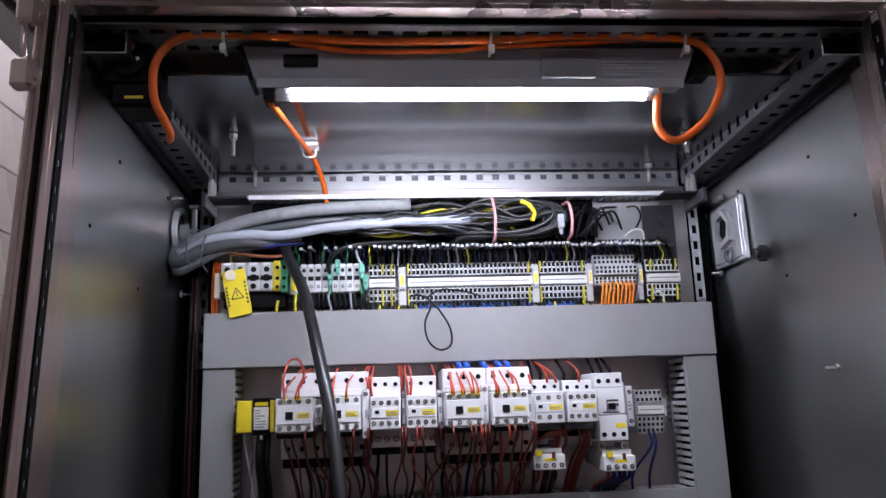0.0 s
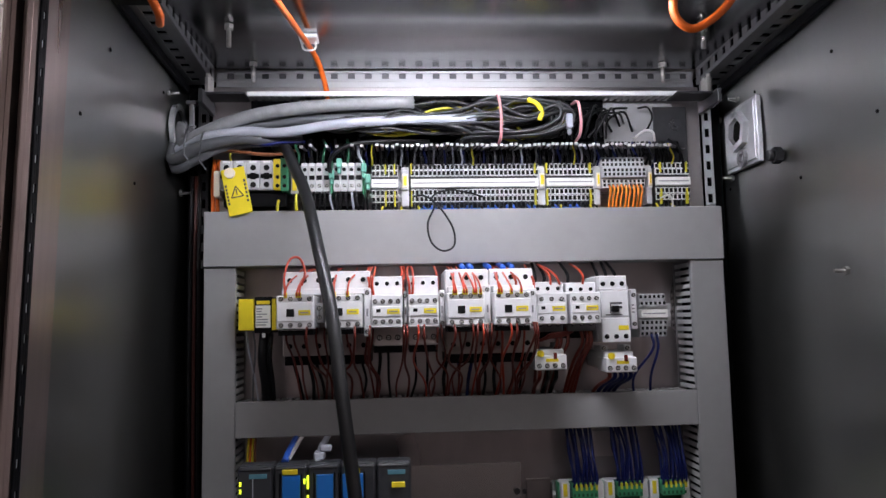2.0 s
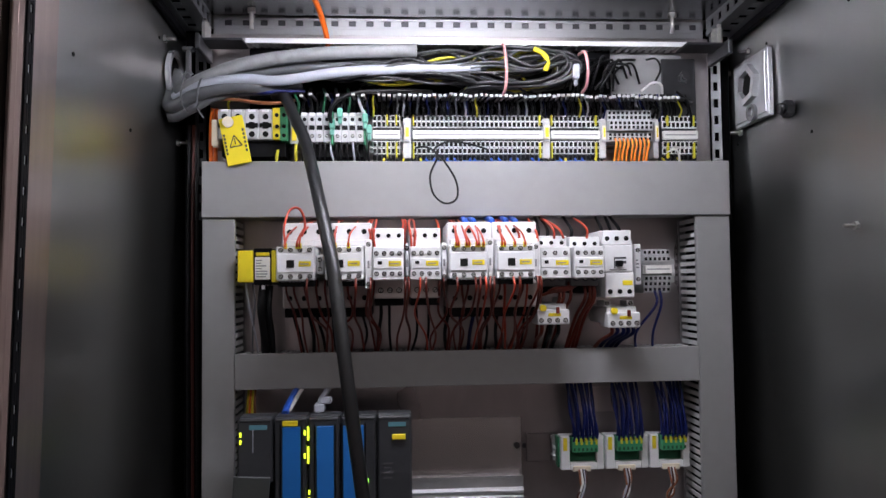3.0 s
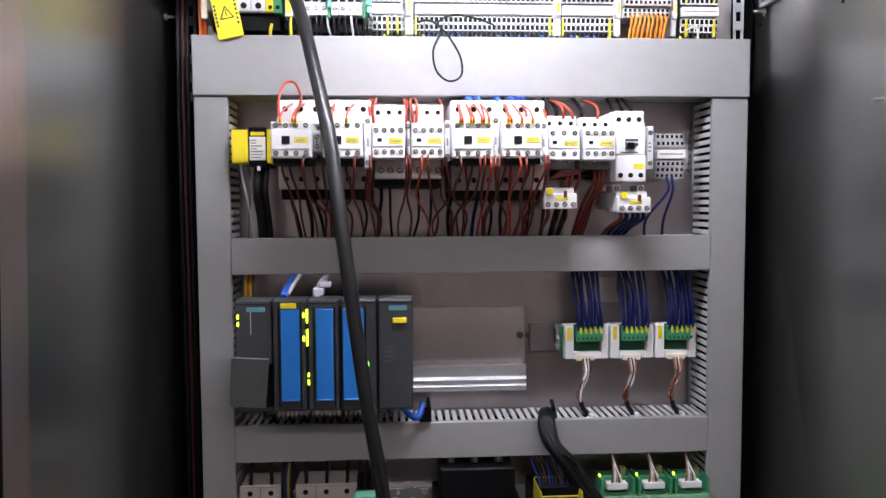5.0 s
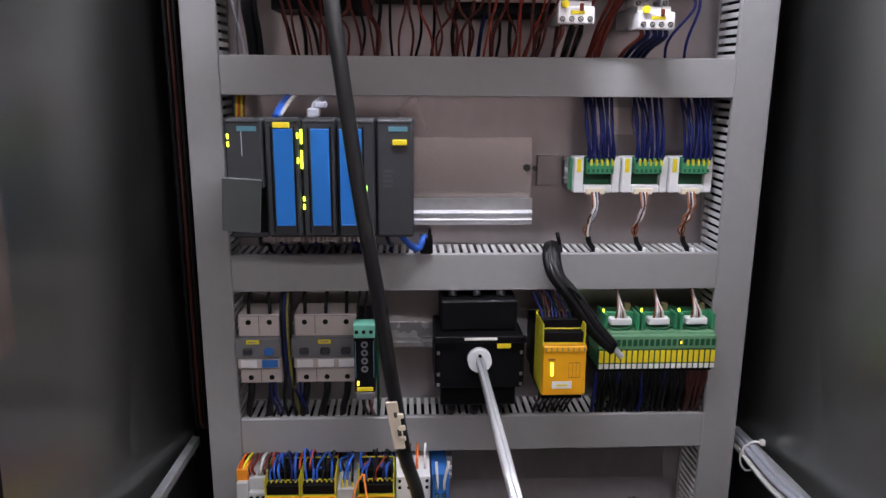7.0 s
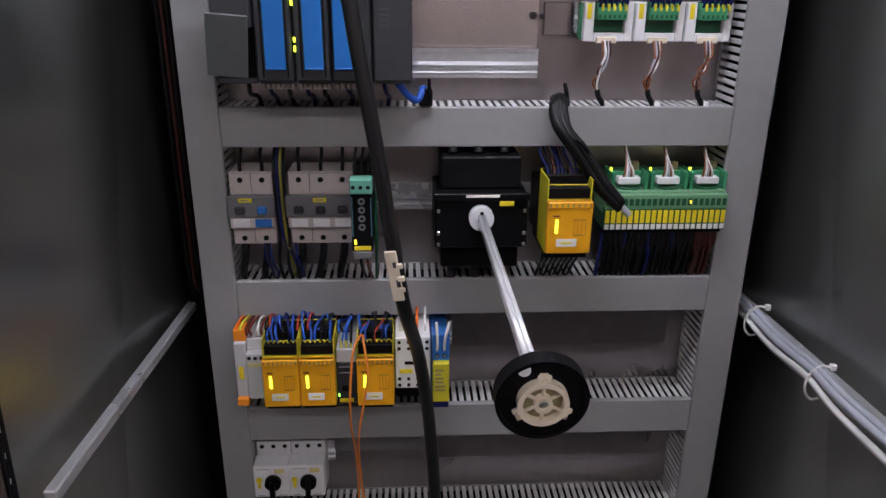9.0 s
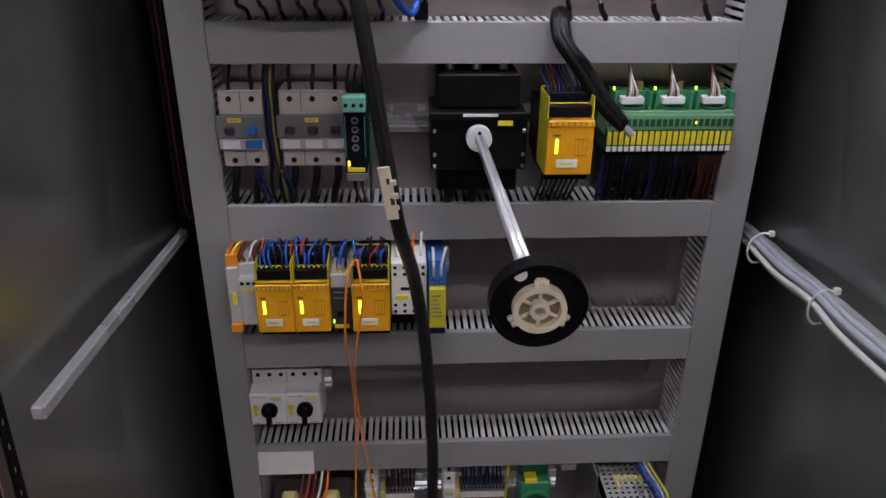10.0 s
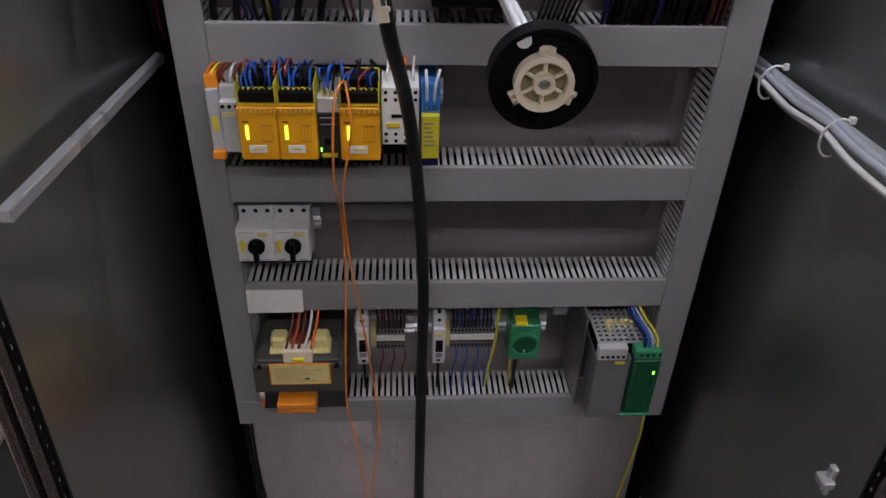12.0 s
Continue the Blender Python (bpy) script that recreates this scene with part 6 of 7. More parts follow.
part("head", B((0.2530, 0.2930, -0.070, -0.050, 0.372, 0.386), b=0.001), GREEN, gm, "lighter green head")
part("lip", B((0.2450, 0.2925, -0.078, -0.074, 0.2620, 0.2655)), GREEN, gm)
part("indicator", B((0.2825, 0.2850, -0.0748, -0.074, 0.345, 0.351)), LEDGREEN, gm, "lit green indicator")
part("indicator_slot", B((0.2815, 0.2835, -0.0746, -0.074, 0.322, 0.338)), BLACK, gm)
screws(gm, (0.262, 0.271, 0.280, 0.289), -0.070, 0.379, well=True, size=0.9)

# ---- cables and wires ----
rnd = random.Random(7)
jit = rnd.uniform

# heavy black hose hung in front of the rows
wire([(-0.262, 0.03, 1.640), (-0.243, 0.0, 1.627), (-0.228, -0.035, 1.595), (-0.210, -0.065, 1.556), (-0.187, -0.12, 1.473), (-0.170, -0.155, 1.40), (-0.156, -0.18, 1.301), (-0.137, -0.19, 1.159),
      (-0.122, -0.192, 1.066), (-0.106, -0.19, 0.955), (-0.095, -0.178, 0.878), (-0.080, -0.125, 0.795), (-0.067, -0.10, 0.691), (-0.058, -0.098, 0.54), (-0.059, -0.098, 0.337), (-0.060, -0.10, 0.112),
      (-0.058, -0.11, -0.05), (-0.05, -0.14, ZB + 0.012), (0.02, -0.2, ZB + 0.011)], 0.0076, RUBBER, "heavy black rubber cable hung down in front of the rows", "", n=14, name="heavy_cable", category="cable", steps=8)
bm = B((-0.006, 0.006, -0.001, 0.001, -0.028, 0.028, 0), (0.003, 0.010, -0.002, 0.001, 0.008, 0.014, 0), (0.002, 0.010, -0.002, 0.001, -0.006, 0.0, 0), (0.002, 0.0085, -0.002, 0.001, -0.018, -0.013, 0),
       (0.0005, 0.004, -0.0016, -0.001, 0.010, 0.016, 1), (0.001, 0.005, -0.0016, -0.001, -0.012, -0.004, 1), b=0.001)
bmesh.ops.transform(bm, matrix=pose(-0.1045, -0.1995, 0.924, 6, -8, -8), verts=bm.verts)
single("paper_tape", bm, (CREAM, INK), "torn cream paper tape on the heavy cable", "tape")

# grey supply cables that come in from the side panel
G = "grey supply cables"
wire([(-0.398, 0.045, 1.672), (-0.385, 0.02, 1.640), (-0.354, -0.005, 1.648), (-0.293, -0.012, 1.669), (-0.201, -0.012, 1.683), (-0.071, -0.012, 1.689)], 0.0090, WORNCABLE, "thick worn grey cable that ends in bare cores", G, 12, "supply_cable", "cable")
wire([(-0.398, 0.04, 1.660), (-0.388, 0.01, 1.628), (-0.345, -0.012, 1.642), (-0.293, -0.016, 1.648), (-0.247, -0.014, 1.647), (-0.170, -0.016, 1.658), (-0.08, -0.012, 1.664), (0.013, -0.006, 1.668)], 0.0068, PALECABLE,
     "pale grey cable laid into the duct", G, 12, "supply_cable", "cable")
wire([(-0.398, 0.035, 1.655), (-0.392, 0.0, 1.615), (-0.355, -0.010, 1.629), (-0.305, -0.012, 1.640), (-0.262, 0.0, 1.640), (-0.23, 0.03, 1.65)], 0.0085, GREYCABLE, "thick grey cable laid into the duct", G, 12, "supply_cable", "cable")
wire([(-0.398, 0.03, 1.648), (-0.391, 0.005, 1.604), (-0.365, -0.002, 1.612), (-0.33, -0.002, 1.630), (-0.285, 0.002, 1.638), (-0.24, 0.025, 1.645)], 0.0065, GREYCABLE, "grey cable laid into the duct", G, 12, "supply_cable", "cable")
wire([(-0.398, 0.05, 1.668), (-0.375, 0.03, 1.652), (-0.33, 0.012, 1.662), (-0.26, 0.008, 1.674), (-0.16, 0.01, 1.672), (-0.09, 0.012, 1.676)], 0.0075, WORNCABLE, "worn grey cable laid into the duct", G, 12, "supply_cable", "cable")
wire([(-0.398, 0.04, 1.65), (-0.388, 0.012, 1.616), (-0.36, 0.0, 1.636), (-0.30, -0.004, 1.654), (-0.22, -0.004, 1.666), (-0.15, 0.0, 1.672)], 0.0052, GREYCABLE, "thin grey cable laid into the duct", G, 10, "supply_cable", "cable")
for x, z in ((-0.372, 1.632), (-0.352, 1.625)):
    bm = bmesh.new()
    tube(bm, [(x, -0.022, z - 0.016), (x + 0.002, -0.025, z + 0.005), (x + 0.004, -0.015, z + 0.024), (x + 0.006, 0.01, z + 0.030)], 0.0013, n=6)
    tube(bm, [(x, -0.022, z - 0.016), (x + 0.008, -0.02, z - 0.028)], 0.0013, n=6)
    single("cable_tie", bm, GREYCABLE, "grey cable tie round the grey cables", "cable tie", "ties on the supply cables")

# black and yellow cores that loop in the open duct
for k in range(20):
    z0, y0 = jit(1.652, 1.692), jit(-0.018, 0.03)
    m = YELWIRE if k in (3, 14) else DUCTCORE
    xe = jit(0.10, 0.145)
    wire([(jit(-0.20, -0.07), y0 + 0.01, jit(1.664, 1.690)), (-0.03, y0, z0), (0.03, y0, jit(1.655, 1.695)), (0.08, y0 - 0.004, jit(1.66, 1.697)), (xe, y0 - 0.004, jit(1.675, 1.690)),
          (xe + 0.006, y0, jit(1.658, 1.668)), (xe - 0.035, y0 + 0.004, jit(1.643, 1.652)), (jit(0.0, 0.04), y0 + 0.01, jit(1.642, 1.652)), (jit(-0.02, 0.02), 0.04, 1.640)], jit(0.0016, 0.0024), m,
         "yellow core looped in the open duct" if m is YELWIRE else "black core looped in the open duct", "looped cores in the open duct", 6, steps=5)
for k in range(16):
    x0 = jit(-0.15, 0.0)
    m = YELWIRE if k in (2, 9) else DUCTCORE
    wire([(x0 - 0.09, jit(0.0, 0.03), jit(1.648, 1.668)), (x0 - 0.03, jit(-0.016, 0.01), jit(1.645, 1.672)), (x0 + 0.04, jit(-0.018, 0.01), jit(1.648, 1.68)), (x0 + 0.10, jit(-0.012, 0.02), jit(1.645, 1.67)),
          (x0 + 0.14, 0.035, jit(1.638, 1.66))], jit(0.0016, 0.0026), m, "yellow core in the open duct" if m is YELWIRE else "black core in the open duct", "cores in the open duct", 6, steps=5)
for k in range(12):
    x0 = 0.13 + k * 0.006
    wire([(x0, 0.012 + jit(-0.01, 0.01), jit(1.64, 1.646)), (x0 + jit(0.0, 0.02), jit(-0.005, 0.02), jit(1.662, 1.678)), (x0 + jit(0.02, 0.05), jit(0.01, 0.03), jit(1.678, 1.695)), (x0 + 0.05, 0.044, jit(1.66, 1.70))],
         0.0017, BLACKWIRE, "black core rising in the open duct", "rising cores in the open duct", 6)
bm = bmesh.new()
tube(bm, [(0.083, -0.019, 1.690), (0.094, -0.021, 1.684), (0.101, -0.021, 1.673), (0.098, -0.019, 1.661)], 0.0034, n=8)
single("yellow_sleeve", bm, YELLOW, "yellow sleeve on a looped core", "sleeve")
bm = B((0.136, 0.145, -0.016, -0.006, 1.652, 1.672), (0.138, 0.143, -0.014, -0.008, 1.643, 1.652), b=0.0015)
single("splice_connector", bm, PALECABLE, "pale splice connector in the open duct", "connector")
for x, za, zb in ((0.045, 1.640, 1.694), (0.153, 1.643, 1.686)):
    bm = bmesh.new()
    tube(bm, [(x + 0.001, 0.01, za - 0.004), (x, -0.020, za), (x, -0.0265, (za + zb) / 2), (x - 0.002, -0.020, zb), (x - 0.003, 0.01, zb + 0.006)], 0.0021, n=6)
    single("cable_tie", bm, PINK, "pink cable tie round the looped cores", "cable tie", "pink ties in the open duct")
wire([(0.255, 0.04, 1.695), (0.262, 0.02, 1.690), (0.264, 0.01, 1.672), (0.258, 0.02, 1.655)], 0.0015, BLACKWIRE, "black wire curled in the duct end", "wires at the duct end")
wire([(0.240, 0.02, 1.645), (0.250, 0.005, 1.652), (0.262, 0.004, 1.650), (0.268, 0.015, 1.640)], 0.0016, WHITEWIRE, "white wire loop in the duct end", "wires at the duct end")
wire([(0.285, 0.01, 1.642), (0.300, 0.012, 1.630), (0.309, 0.02, 1.614), (0.312, 0.026, 1.600)], 0.002, BLACKWIRE, "black wire from the duct to the last terminals", "wires at the duct end")
wire([(0.275, 0.03, 1.56), (0.283, 0.012, 1.562), (0.289, 0.014, 1.552), (0.290, 0.025, 1.535)], 0.0015, WHITEWIRE, "white wire below the last terminals", "wires at the duct end")

# short wires from the terminals up into the open duct and down into the wide duct
for k in range(46):
    x = -0.128 + k * 0.0094 + jit(-0.002, 0.002)
    m = YELWIRE if k % 15 == 0 else PALECABLE if k % 9 == 4 else GREYCABLE if k % 3 == 0 else BLACKWIRE
    if 0.186 < x < 0.262:
        continue
    wire([(x, 0.027, 1.610), (x + jit(-0.001, 0.001), 0.020, 1.618), (x + jit(-0.002, 0.002), 0.026, 1.628), (x, 0.038, 1.642)], 0.0014, m, "short wire from the terminals into the open duct", "short terminal wires", 5, steps=3)
for k in range(44):
    x = -0.126 + k * 0.0097 + jit(-0.002, 0.002)
    if 0.186 < x < 0.262 or x > 0.312:
        continue
    m = YELWIRE if k in (1, 4, 6, 27, 31, 41, 43) else BLUEWIRE if (5 < k < 24 or 25 < k < 32) and k % 3 else BLACKWIRE
    wire([(x, 0.030, 1.553), (x + jit(-0.002, 0.002), 0.021, 1.547), (x + jit(-0.002, 0.002), 0.022, 1.53)], 0.0017, m, "short wire from the terminals into the wide duct", "short lower terminal wires", 5, steps=3)
for k in range(120):
    x = -0.225 + k * 0.0045 + jit(-0.0015, 0.0015)
    wire([(x, 0.034, jit(1.604, 1.612)), (x + jit(-0.003, 0.003), jit(0.024, 0.034), 1.620), (x + jit(-0.003, 0.003), 0.036, 1.632), (x, 0.040, 1.645)], jit(0.0013, 0.002), NAVY if k % 6 == 2 else BLACKWIRE, "", "short terminal wires", 5, steps=3)
for k in range(13):
    x = -0.222 + k * 0.0073
    wire([(x, 0.006, 1.572), (x + jit(-0.002, 0.002), 0.002, 1.560), (x + jit(-0.003, 0.003), 0.012, 1.545), (x, 0.018, 1.53)], 0.0016, (BLACKWIRE, PALECABLE, BLACKWIRE, BLACKWIRE)[k % 4],
         "short wire below the small terminals", "short lower terminal wires", 5, steps=3)
for k in range(6):
    x = -0.228 + k * 0.0165
    wire([(x, 0.004, 1.609), (x + 0.002, -0.004, 1.620), (x + jit(-0.004, 0.004), 0.008, 1.634), (x - 0.002, 0.03, 1.648)], 0.002, (DARKGREEN, BLACKWIRE)[k % 2], "wire from the small terminals into the open duct",
         "upper terminal wires", 6, steps=3)
wire([(-0.182, -0.006, 1.590), (-0.185, -0.012, 1.604), (-0.176, -0.016, 1.620), (-0.150, -0.012, 1.632), (-0.10, 0.0, 1.638), (-0.05, 0.02, 1.642)], 0.003, BLACKWIRE, "black cable from a green plug into the duct", "upper terminal wires", 8)
wire([(-0.141, -0.006, 1.606), (-0.146, -0.008, 1.618), (-0.148, 0.0, 1.632)], 0.002, PALECABLE, "pale wire from a green plug", "upper terminal wires", 6)
wire([(-0.330, 0.01, 1.628), (-0.31, -0.006, 1.624), (-0.27, -0.008, 1.619), (-0.245, 0.0, 1.622), (-0.235, 0.02, 1.63)], 0.0022, BROWN, "brown wire over the large terminals", "upper terminal wires", 6)
wire([(-0.300, 0.0, 1.636), (-0.27, -0.008, 1.632), (-0.25, -0.004, 1.636), (-0.22, 0.01, 1.64)], 0.0022, NAVY, "navy wire over the large terminals", "upper terminal wires", 6)
wire([(-0.318, 0.012, 1.612), (-0.319, 0.006, 1.622), (-0.315, 0.014, 1.632)], 0.0016, YELWIRE, "yellow wire over the large terminals", "upper terminal wires", 6)
for dx in (0.0, 0.006):
    wire([(-0.345 + dx, 0.03, 1.62), (-0.345 + dx, 0.022, 1.59), (-0.3445 + dx, 0.02, 1.56), (-0.344 + dx, 0.022, 1.53)], 0.0028, ORANGE, "orange wire beside the large terminals", "orange side wires", 8)
wire([(-0.255, 0.01, 1.56), (-0.256, 0.006, 1.55), (-0.257, 0.012, 1.53)], 0.0022, YELWIRE, "yellow-green earth wire below the large terminals", "earth wires", 6)
wire([(-0.231, 0.01, 1.575), (-0.231, 0.004, 1.555), (-0.231, 0.012, 1.53)], 0.0022, YELWIRE, "yellow-green earth wire below the large terminals", "earth wires", 6)
# thin black loop over the wide duct
wire([(-0.074, 0.0, 1.562), (-0.060, -0.016, 1.560), (-0.046, -0.022, 1.548), (-0.056, -0.026, 1.522), (-0.052, -0.028, 1.497), (-0.037, -0.028, 1.485), (-0.022, -0.027, 1.492), (-0.023, -0.026, 1.515), (-0.038, -0.024, 1.541),
      (-0.050, -0.02, 1.556), (-0.03, -0.012, 1.568), (0.0, -0.004, 1.566), (0.022, 0.01, 1.562)], 0.0014, BLACKWIRE, "thin black wire loop hung over the wide duct", "", 6)

# red control wires above the contactors
for x, yf in ((-0.2285, -0.105), (-0.2150, -0.105), (-0.2120, -0.105), (-0.1750, -0.105), (-0.1715, -0.105), (-0.1560, -0.105), (-0.0300, -0.105), (-0.0275, -0.105), (-0.0180, -0.105), (-0.0150, -0.105),
              (-0.0060, -0.105), (-0.0035, -0.105), (0.0020, -0.105), (0.0240, -0.105), (0.0270, -0.105), (0.0390, -0.105), (0.0510, -0.105)):
    top = x + jit(-0.004, 0.007)
    wire([(x, yf - 0.001, 1.4250), (x, yf - 0.004, 1.431), (x + jit(-0.002, 0.002), yf + 0.025, 1.444), (top, yf + 0.062, 1.456), (top, 0.0 - 0.012, 1.463), (top + jit(-0.004, 0.004), 0.02, 1.468)], 0.0012, REDORANGE,
         "vermilion control wire from a contactor into the duct", "upper control wires", 6)
    single("ferrule", B((x - 0.0018, x + 0.0018, yf - 0.004, yf, 1.4245, 1.4310), b=0.0005), YELLOW, "yellow ferrule on a control wire", "ferrule", "yellow ferrules")
wire([(-0.2285, -0.106, 1.428), (-0.231, -0.10, 1.450), (-0.226, -0.085, 1.472), (-0.215, -0.080, 1.473), (-0.209, -0.08, 1.456), (-0.212, -0.09, 1.440)], 0.0015, REDORANGE, "vermilion wire bridge arched over a contactor", "upper control wires", 6)
for x, y in ((-0.1335, -0.06), (-0.1300, -0.06), (-0.0925, -0.055), (-0.0890, -0.055), (-0.0820, -0.08), (-0.0790, -0.08), (-0.0480, -0.055), (-0.1260, -0.08), (0.0745, -0.055), (0.0500, -0.06)):
    wire([(x, y, 1.425), (x + jit(-0.002, 0.002), y - 0.004, 1.442), (x + jit(-0.003, 0.003), y + 0.03, 1.458), (x, 0.0, 1.467)], 0.0016, REDORANGE, "vermilion control wire beside a contactor", "upper control wires", 6)
for x, dx in ((0.112, -0.012), (0.142, -0.002), (0.100, -0.004)):
    wire([(x, -0.045, 1.438), (x + dx * 0.5, -0.05, 1.448), (x + dx, -0.03, 1.458), (x + dx * 1.5, 0.01, 1.468)], 0.0016, REDORANGE, "vermilion wire above a small contactor", "upper control wires", 6)
for k, x in enumerate((-0.012, -0.002, 0.022, 0.04, 0.052)):
    wire([(x, -0.03, 1.458), (x, -0.032, 1.462), (x, 0.02, 1.470)], 0.004, BLUEWIRE, "blue core above a contactor", "blue supply cores", 8)
for x in (0.05, 0.086, 0.098, 0.13, 0.17, 0.182, 0.194):
    wire([(x, -0.01, 1.440), (x, -0.012, 1.452), (x + jit(-0.004, 0.004), 0.02, 1.472)], 0.0022, BLACKWIRE, "black supply core above the contactors", "upper supply cores", 6)

# wires that drop from the contactors into the duct below
LOW = "dropping control wires"
for x in (-0.231, -0.222, -0.2105, -0.204, -0.196, -0.186, -0.172, -0.159, -0.148, -0.135, -0.1305, -0.1275, -0.0905, -0.0865, -0.073, -0.066, -0.0485, -0.044, -0.030, -0.022, -0.014, -0.008, -0.002, 0.004, 0.010, 0.0145, 0.024, 0.030,
          0.037, 0.045, 0.052, 0.058, 0.0655, 0.0695, 0.073):
    y0 = -0.104 if jit(0, 1) > 0.45 else -0.075
    xe = x + jit(-0.014, 0.014)
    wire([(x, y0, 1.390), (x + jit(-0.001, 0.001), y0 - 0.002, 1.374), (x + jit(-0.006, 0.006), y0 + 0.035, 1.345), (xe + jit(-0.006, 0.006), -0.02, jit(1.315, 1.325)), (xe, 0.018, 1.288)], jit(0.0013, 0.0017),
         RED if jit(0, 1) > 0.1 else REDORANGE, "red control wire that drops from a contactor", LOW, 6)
for x in (-0.227, -0.209, -0.199, -0.181, -0.168, -0.142, -0.121, -0.110, -0.077, -0.060, -0.035, -0.019, -0.005, 0.012, 0.028, 0.060):
    wire([(x, -0.030, 1.362), (x + jit(-0.002, 0.002), -0.032, 1.344), (x + jit(-0.005, 0.005), -0.012, 1.318), (x + jit(-0.006, 0.006), 0.022, 1.288)], jit(0.0016, 0.0026), NAVY if -0.03 < x < 0.02 and jit(0, 1) > 0.4 else BLACKWIRE,
         "black supply core that drops from a contactor", "dropping supply cores", 7)
for x, r in ((-0.272, 0.0062), (-0.263, 0.0035)):
    wire([(x, 0.0, 1.382), (x - 0.001, -0.006, 1.350), (x + 0.001, 0.005, 1.318), (x, 0.022, 1.285)], r, BLACKWIRE, "black cable below the yellow relay", "dropping supply cores", 8)
wire([(-0.286, 0.0, 1.386), (-0.283, -0.002, 1.36), (-0.287, 0.006, 1.32), (-0.290, 0.02, 1.288)], 0.0015, GREYCABLE, "grey wire below the yellow relay", "dropping supply cores", 6)
wire([(-0.295, 0.0, 1.386), (-0.291, -0.002, 1.36), (-0.284, 0.006, 1.32), (-0.282, 0.02, 1.288)], 0.0015, PALECABLE, "pale wire below the yellow relay", "dropping supply cores", 6)
for x, xe in ((0.082, 0.085), (0.107, 0.094), (0.112, 0.098), (0.121, 0.104), (0.140, 0.125), (0.146, 0.134), (0.150, 0.128), (0.152, 0.138)):
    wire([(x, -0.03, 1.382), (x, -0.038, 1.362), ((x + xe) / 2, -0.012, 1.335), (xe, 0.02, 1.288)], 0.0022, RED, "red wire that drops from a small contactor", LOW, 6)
for x in (0.083, 0.094, 0.1045):
    wire([(x, -0.04, 1.330), (x, -0.036, 1.318), (x + jit(-0.003, 0.003), 0.0, 1.305), (x, 0.02, 1.286)], 0.0026, RED if x < 0.09 else BLACKWIRE, "wire below an overload relay", LOW, 6)
for x in (0.173, 0.180, 0.188, 0.194, 0.201):
    wire([(x, -0.04, 1.325), (x, -0.038, 1.316), (x - 0.006, -0.005, 1.304), (x - 0.012, 0.02, 1.286)], 0.0026, RED if x < 0.178 else NAVY, "wire below an overload relay", LOW, 6)
for k in range(3):
    wire([(0.084 + 0.002 * k, -0.035, 1.366), (0.098, -0.042 - 0.002 * k, 1.370 + 0.002 * k), (0.115, -0.04, 1.372 + 0.002 * k), (0.130, -0.03, 1.377)], 0.0019, RED, "red bridge wire between small contactors", LOW, 6)
for x, xe in ((0.246, 0.222), (0.253, 0.245)):
    wire([(x, 0.004, 1.370), (x, 0.0, 1.350), (xe, 0.01, 1.315), (xe + 0.002, 0.022, 1.286)], 0.0018, NAVY, "blue wire below the small terminals", LOW, 6)

# controller row: blue plug cables, navy wires into the interface modules
wire([(-0.230, 0.03, 1.252), (-0.231, 0.0, 1.246), (-0.235, -0.03, 1.236), (-0.238, -0.05, 1.226)], 0.0045, BLUEWIRE, "blue cable into the controller", "controller cables", 8)
wire([(-0.222, 0.03, 1.252), (-0.226, -0.01, 1.244), (-0.234, -0.045, 1.228)], 0.0028, WHITEWIRE, "white core into the controller", "controller cables", 6)
wire([(-0.19, 0.03, 1.250), (-0.192, -0.005, 1.244), (-0.196, -0.03, 1.238), (-0.198, -0.05, 1.224)], 0.004, PALECABLE, "pale cable into the controller", "controller cables", 8)
single("cable_hood", B((-0.203, -0.190, -0.05, -0.03, 1.2265, 1.236), (-0.196, -0.182, -0.046, -0.03, 1.236, 1.243), b=0.0015), PALECABLE, "pale plug hood on the controller", "plug")
for k in range(4):
    wire([(-0.296 + k * 0.003, 0.03, 1.252), (-0.296 + k * 0.003, 0.02, 1.235), (-0.297 + k * 0.0035, 0.018, 1.21)], 0.0016, (YELWIRE, ORANGE, YELWIRE, BROWN)[k], "yellow wire beside the controller", "wires beside the controller", 6)
for k in range(8):
    x = -0.262 + k * 0.021
    wire([(x, -0.045, 1.088), (x + jit(-0.004, 0.004), -0.03, 1.076), (x + jit(-0.006, 0.006), 0.01, 1.066), (x, 0.03, 1.045)], 0.0026, (BLACKWIRE, NAVY)[k % 2], "dark wire below the controller", "wires below the controller", 6)
wire([(-0.10, -0.03, 1.088), (-0.088, -0.02, 1.072), (-0.078, -0.012, 1.066), (-0.070, 0.0, 1.078), (-0.072, 0.02, 1.06)], 0.0042, BLUEWIRE, "blue cable curled under the controller", "wires below the controller", 8)
single("cable_clip", B((-0.076, -0.060, -0.008, 0.02, 1.058, 1.078), (-0.066, -0.062, -0.012, 0.0, 1.070, 1.090), b=0.0015), BLACK, "black cable clip on the duct", "clip")
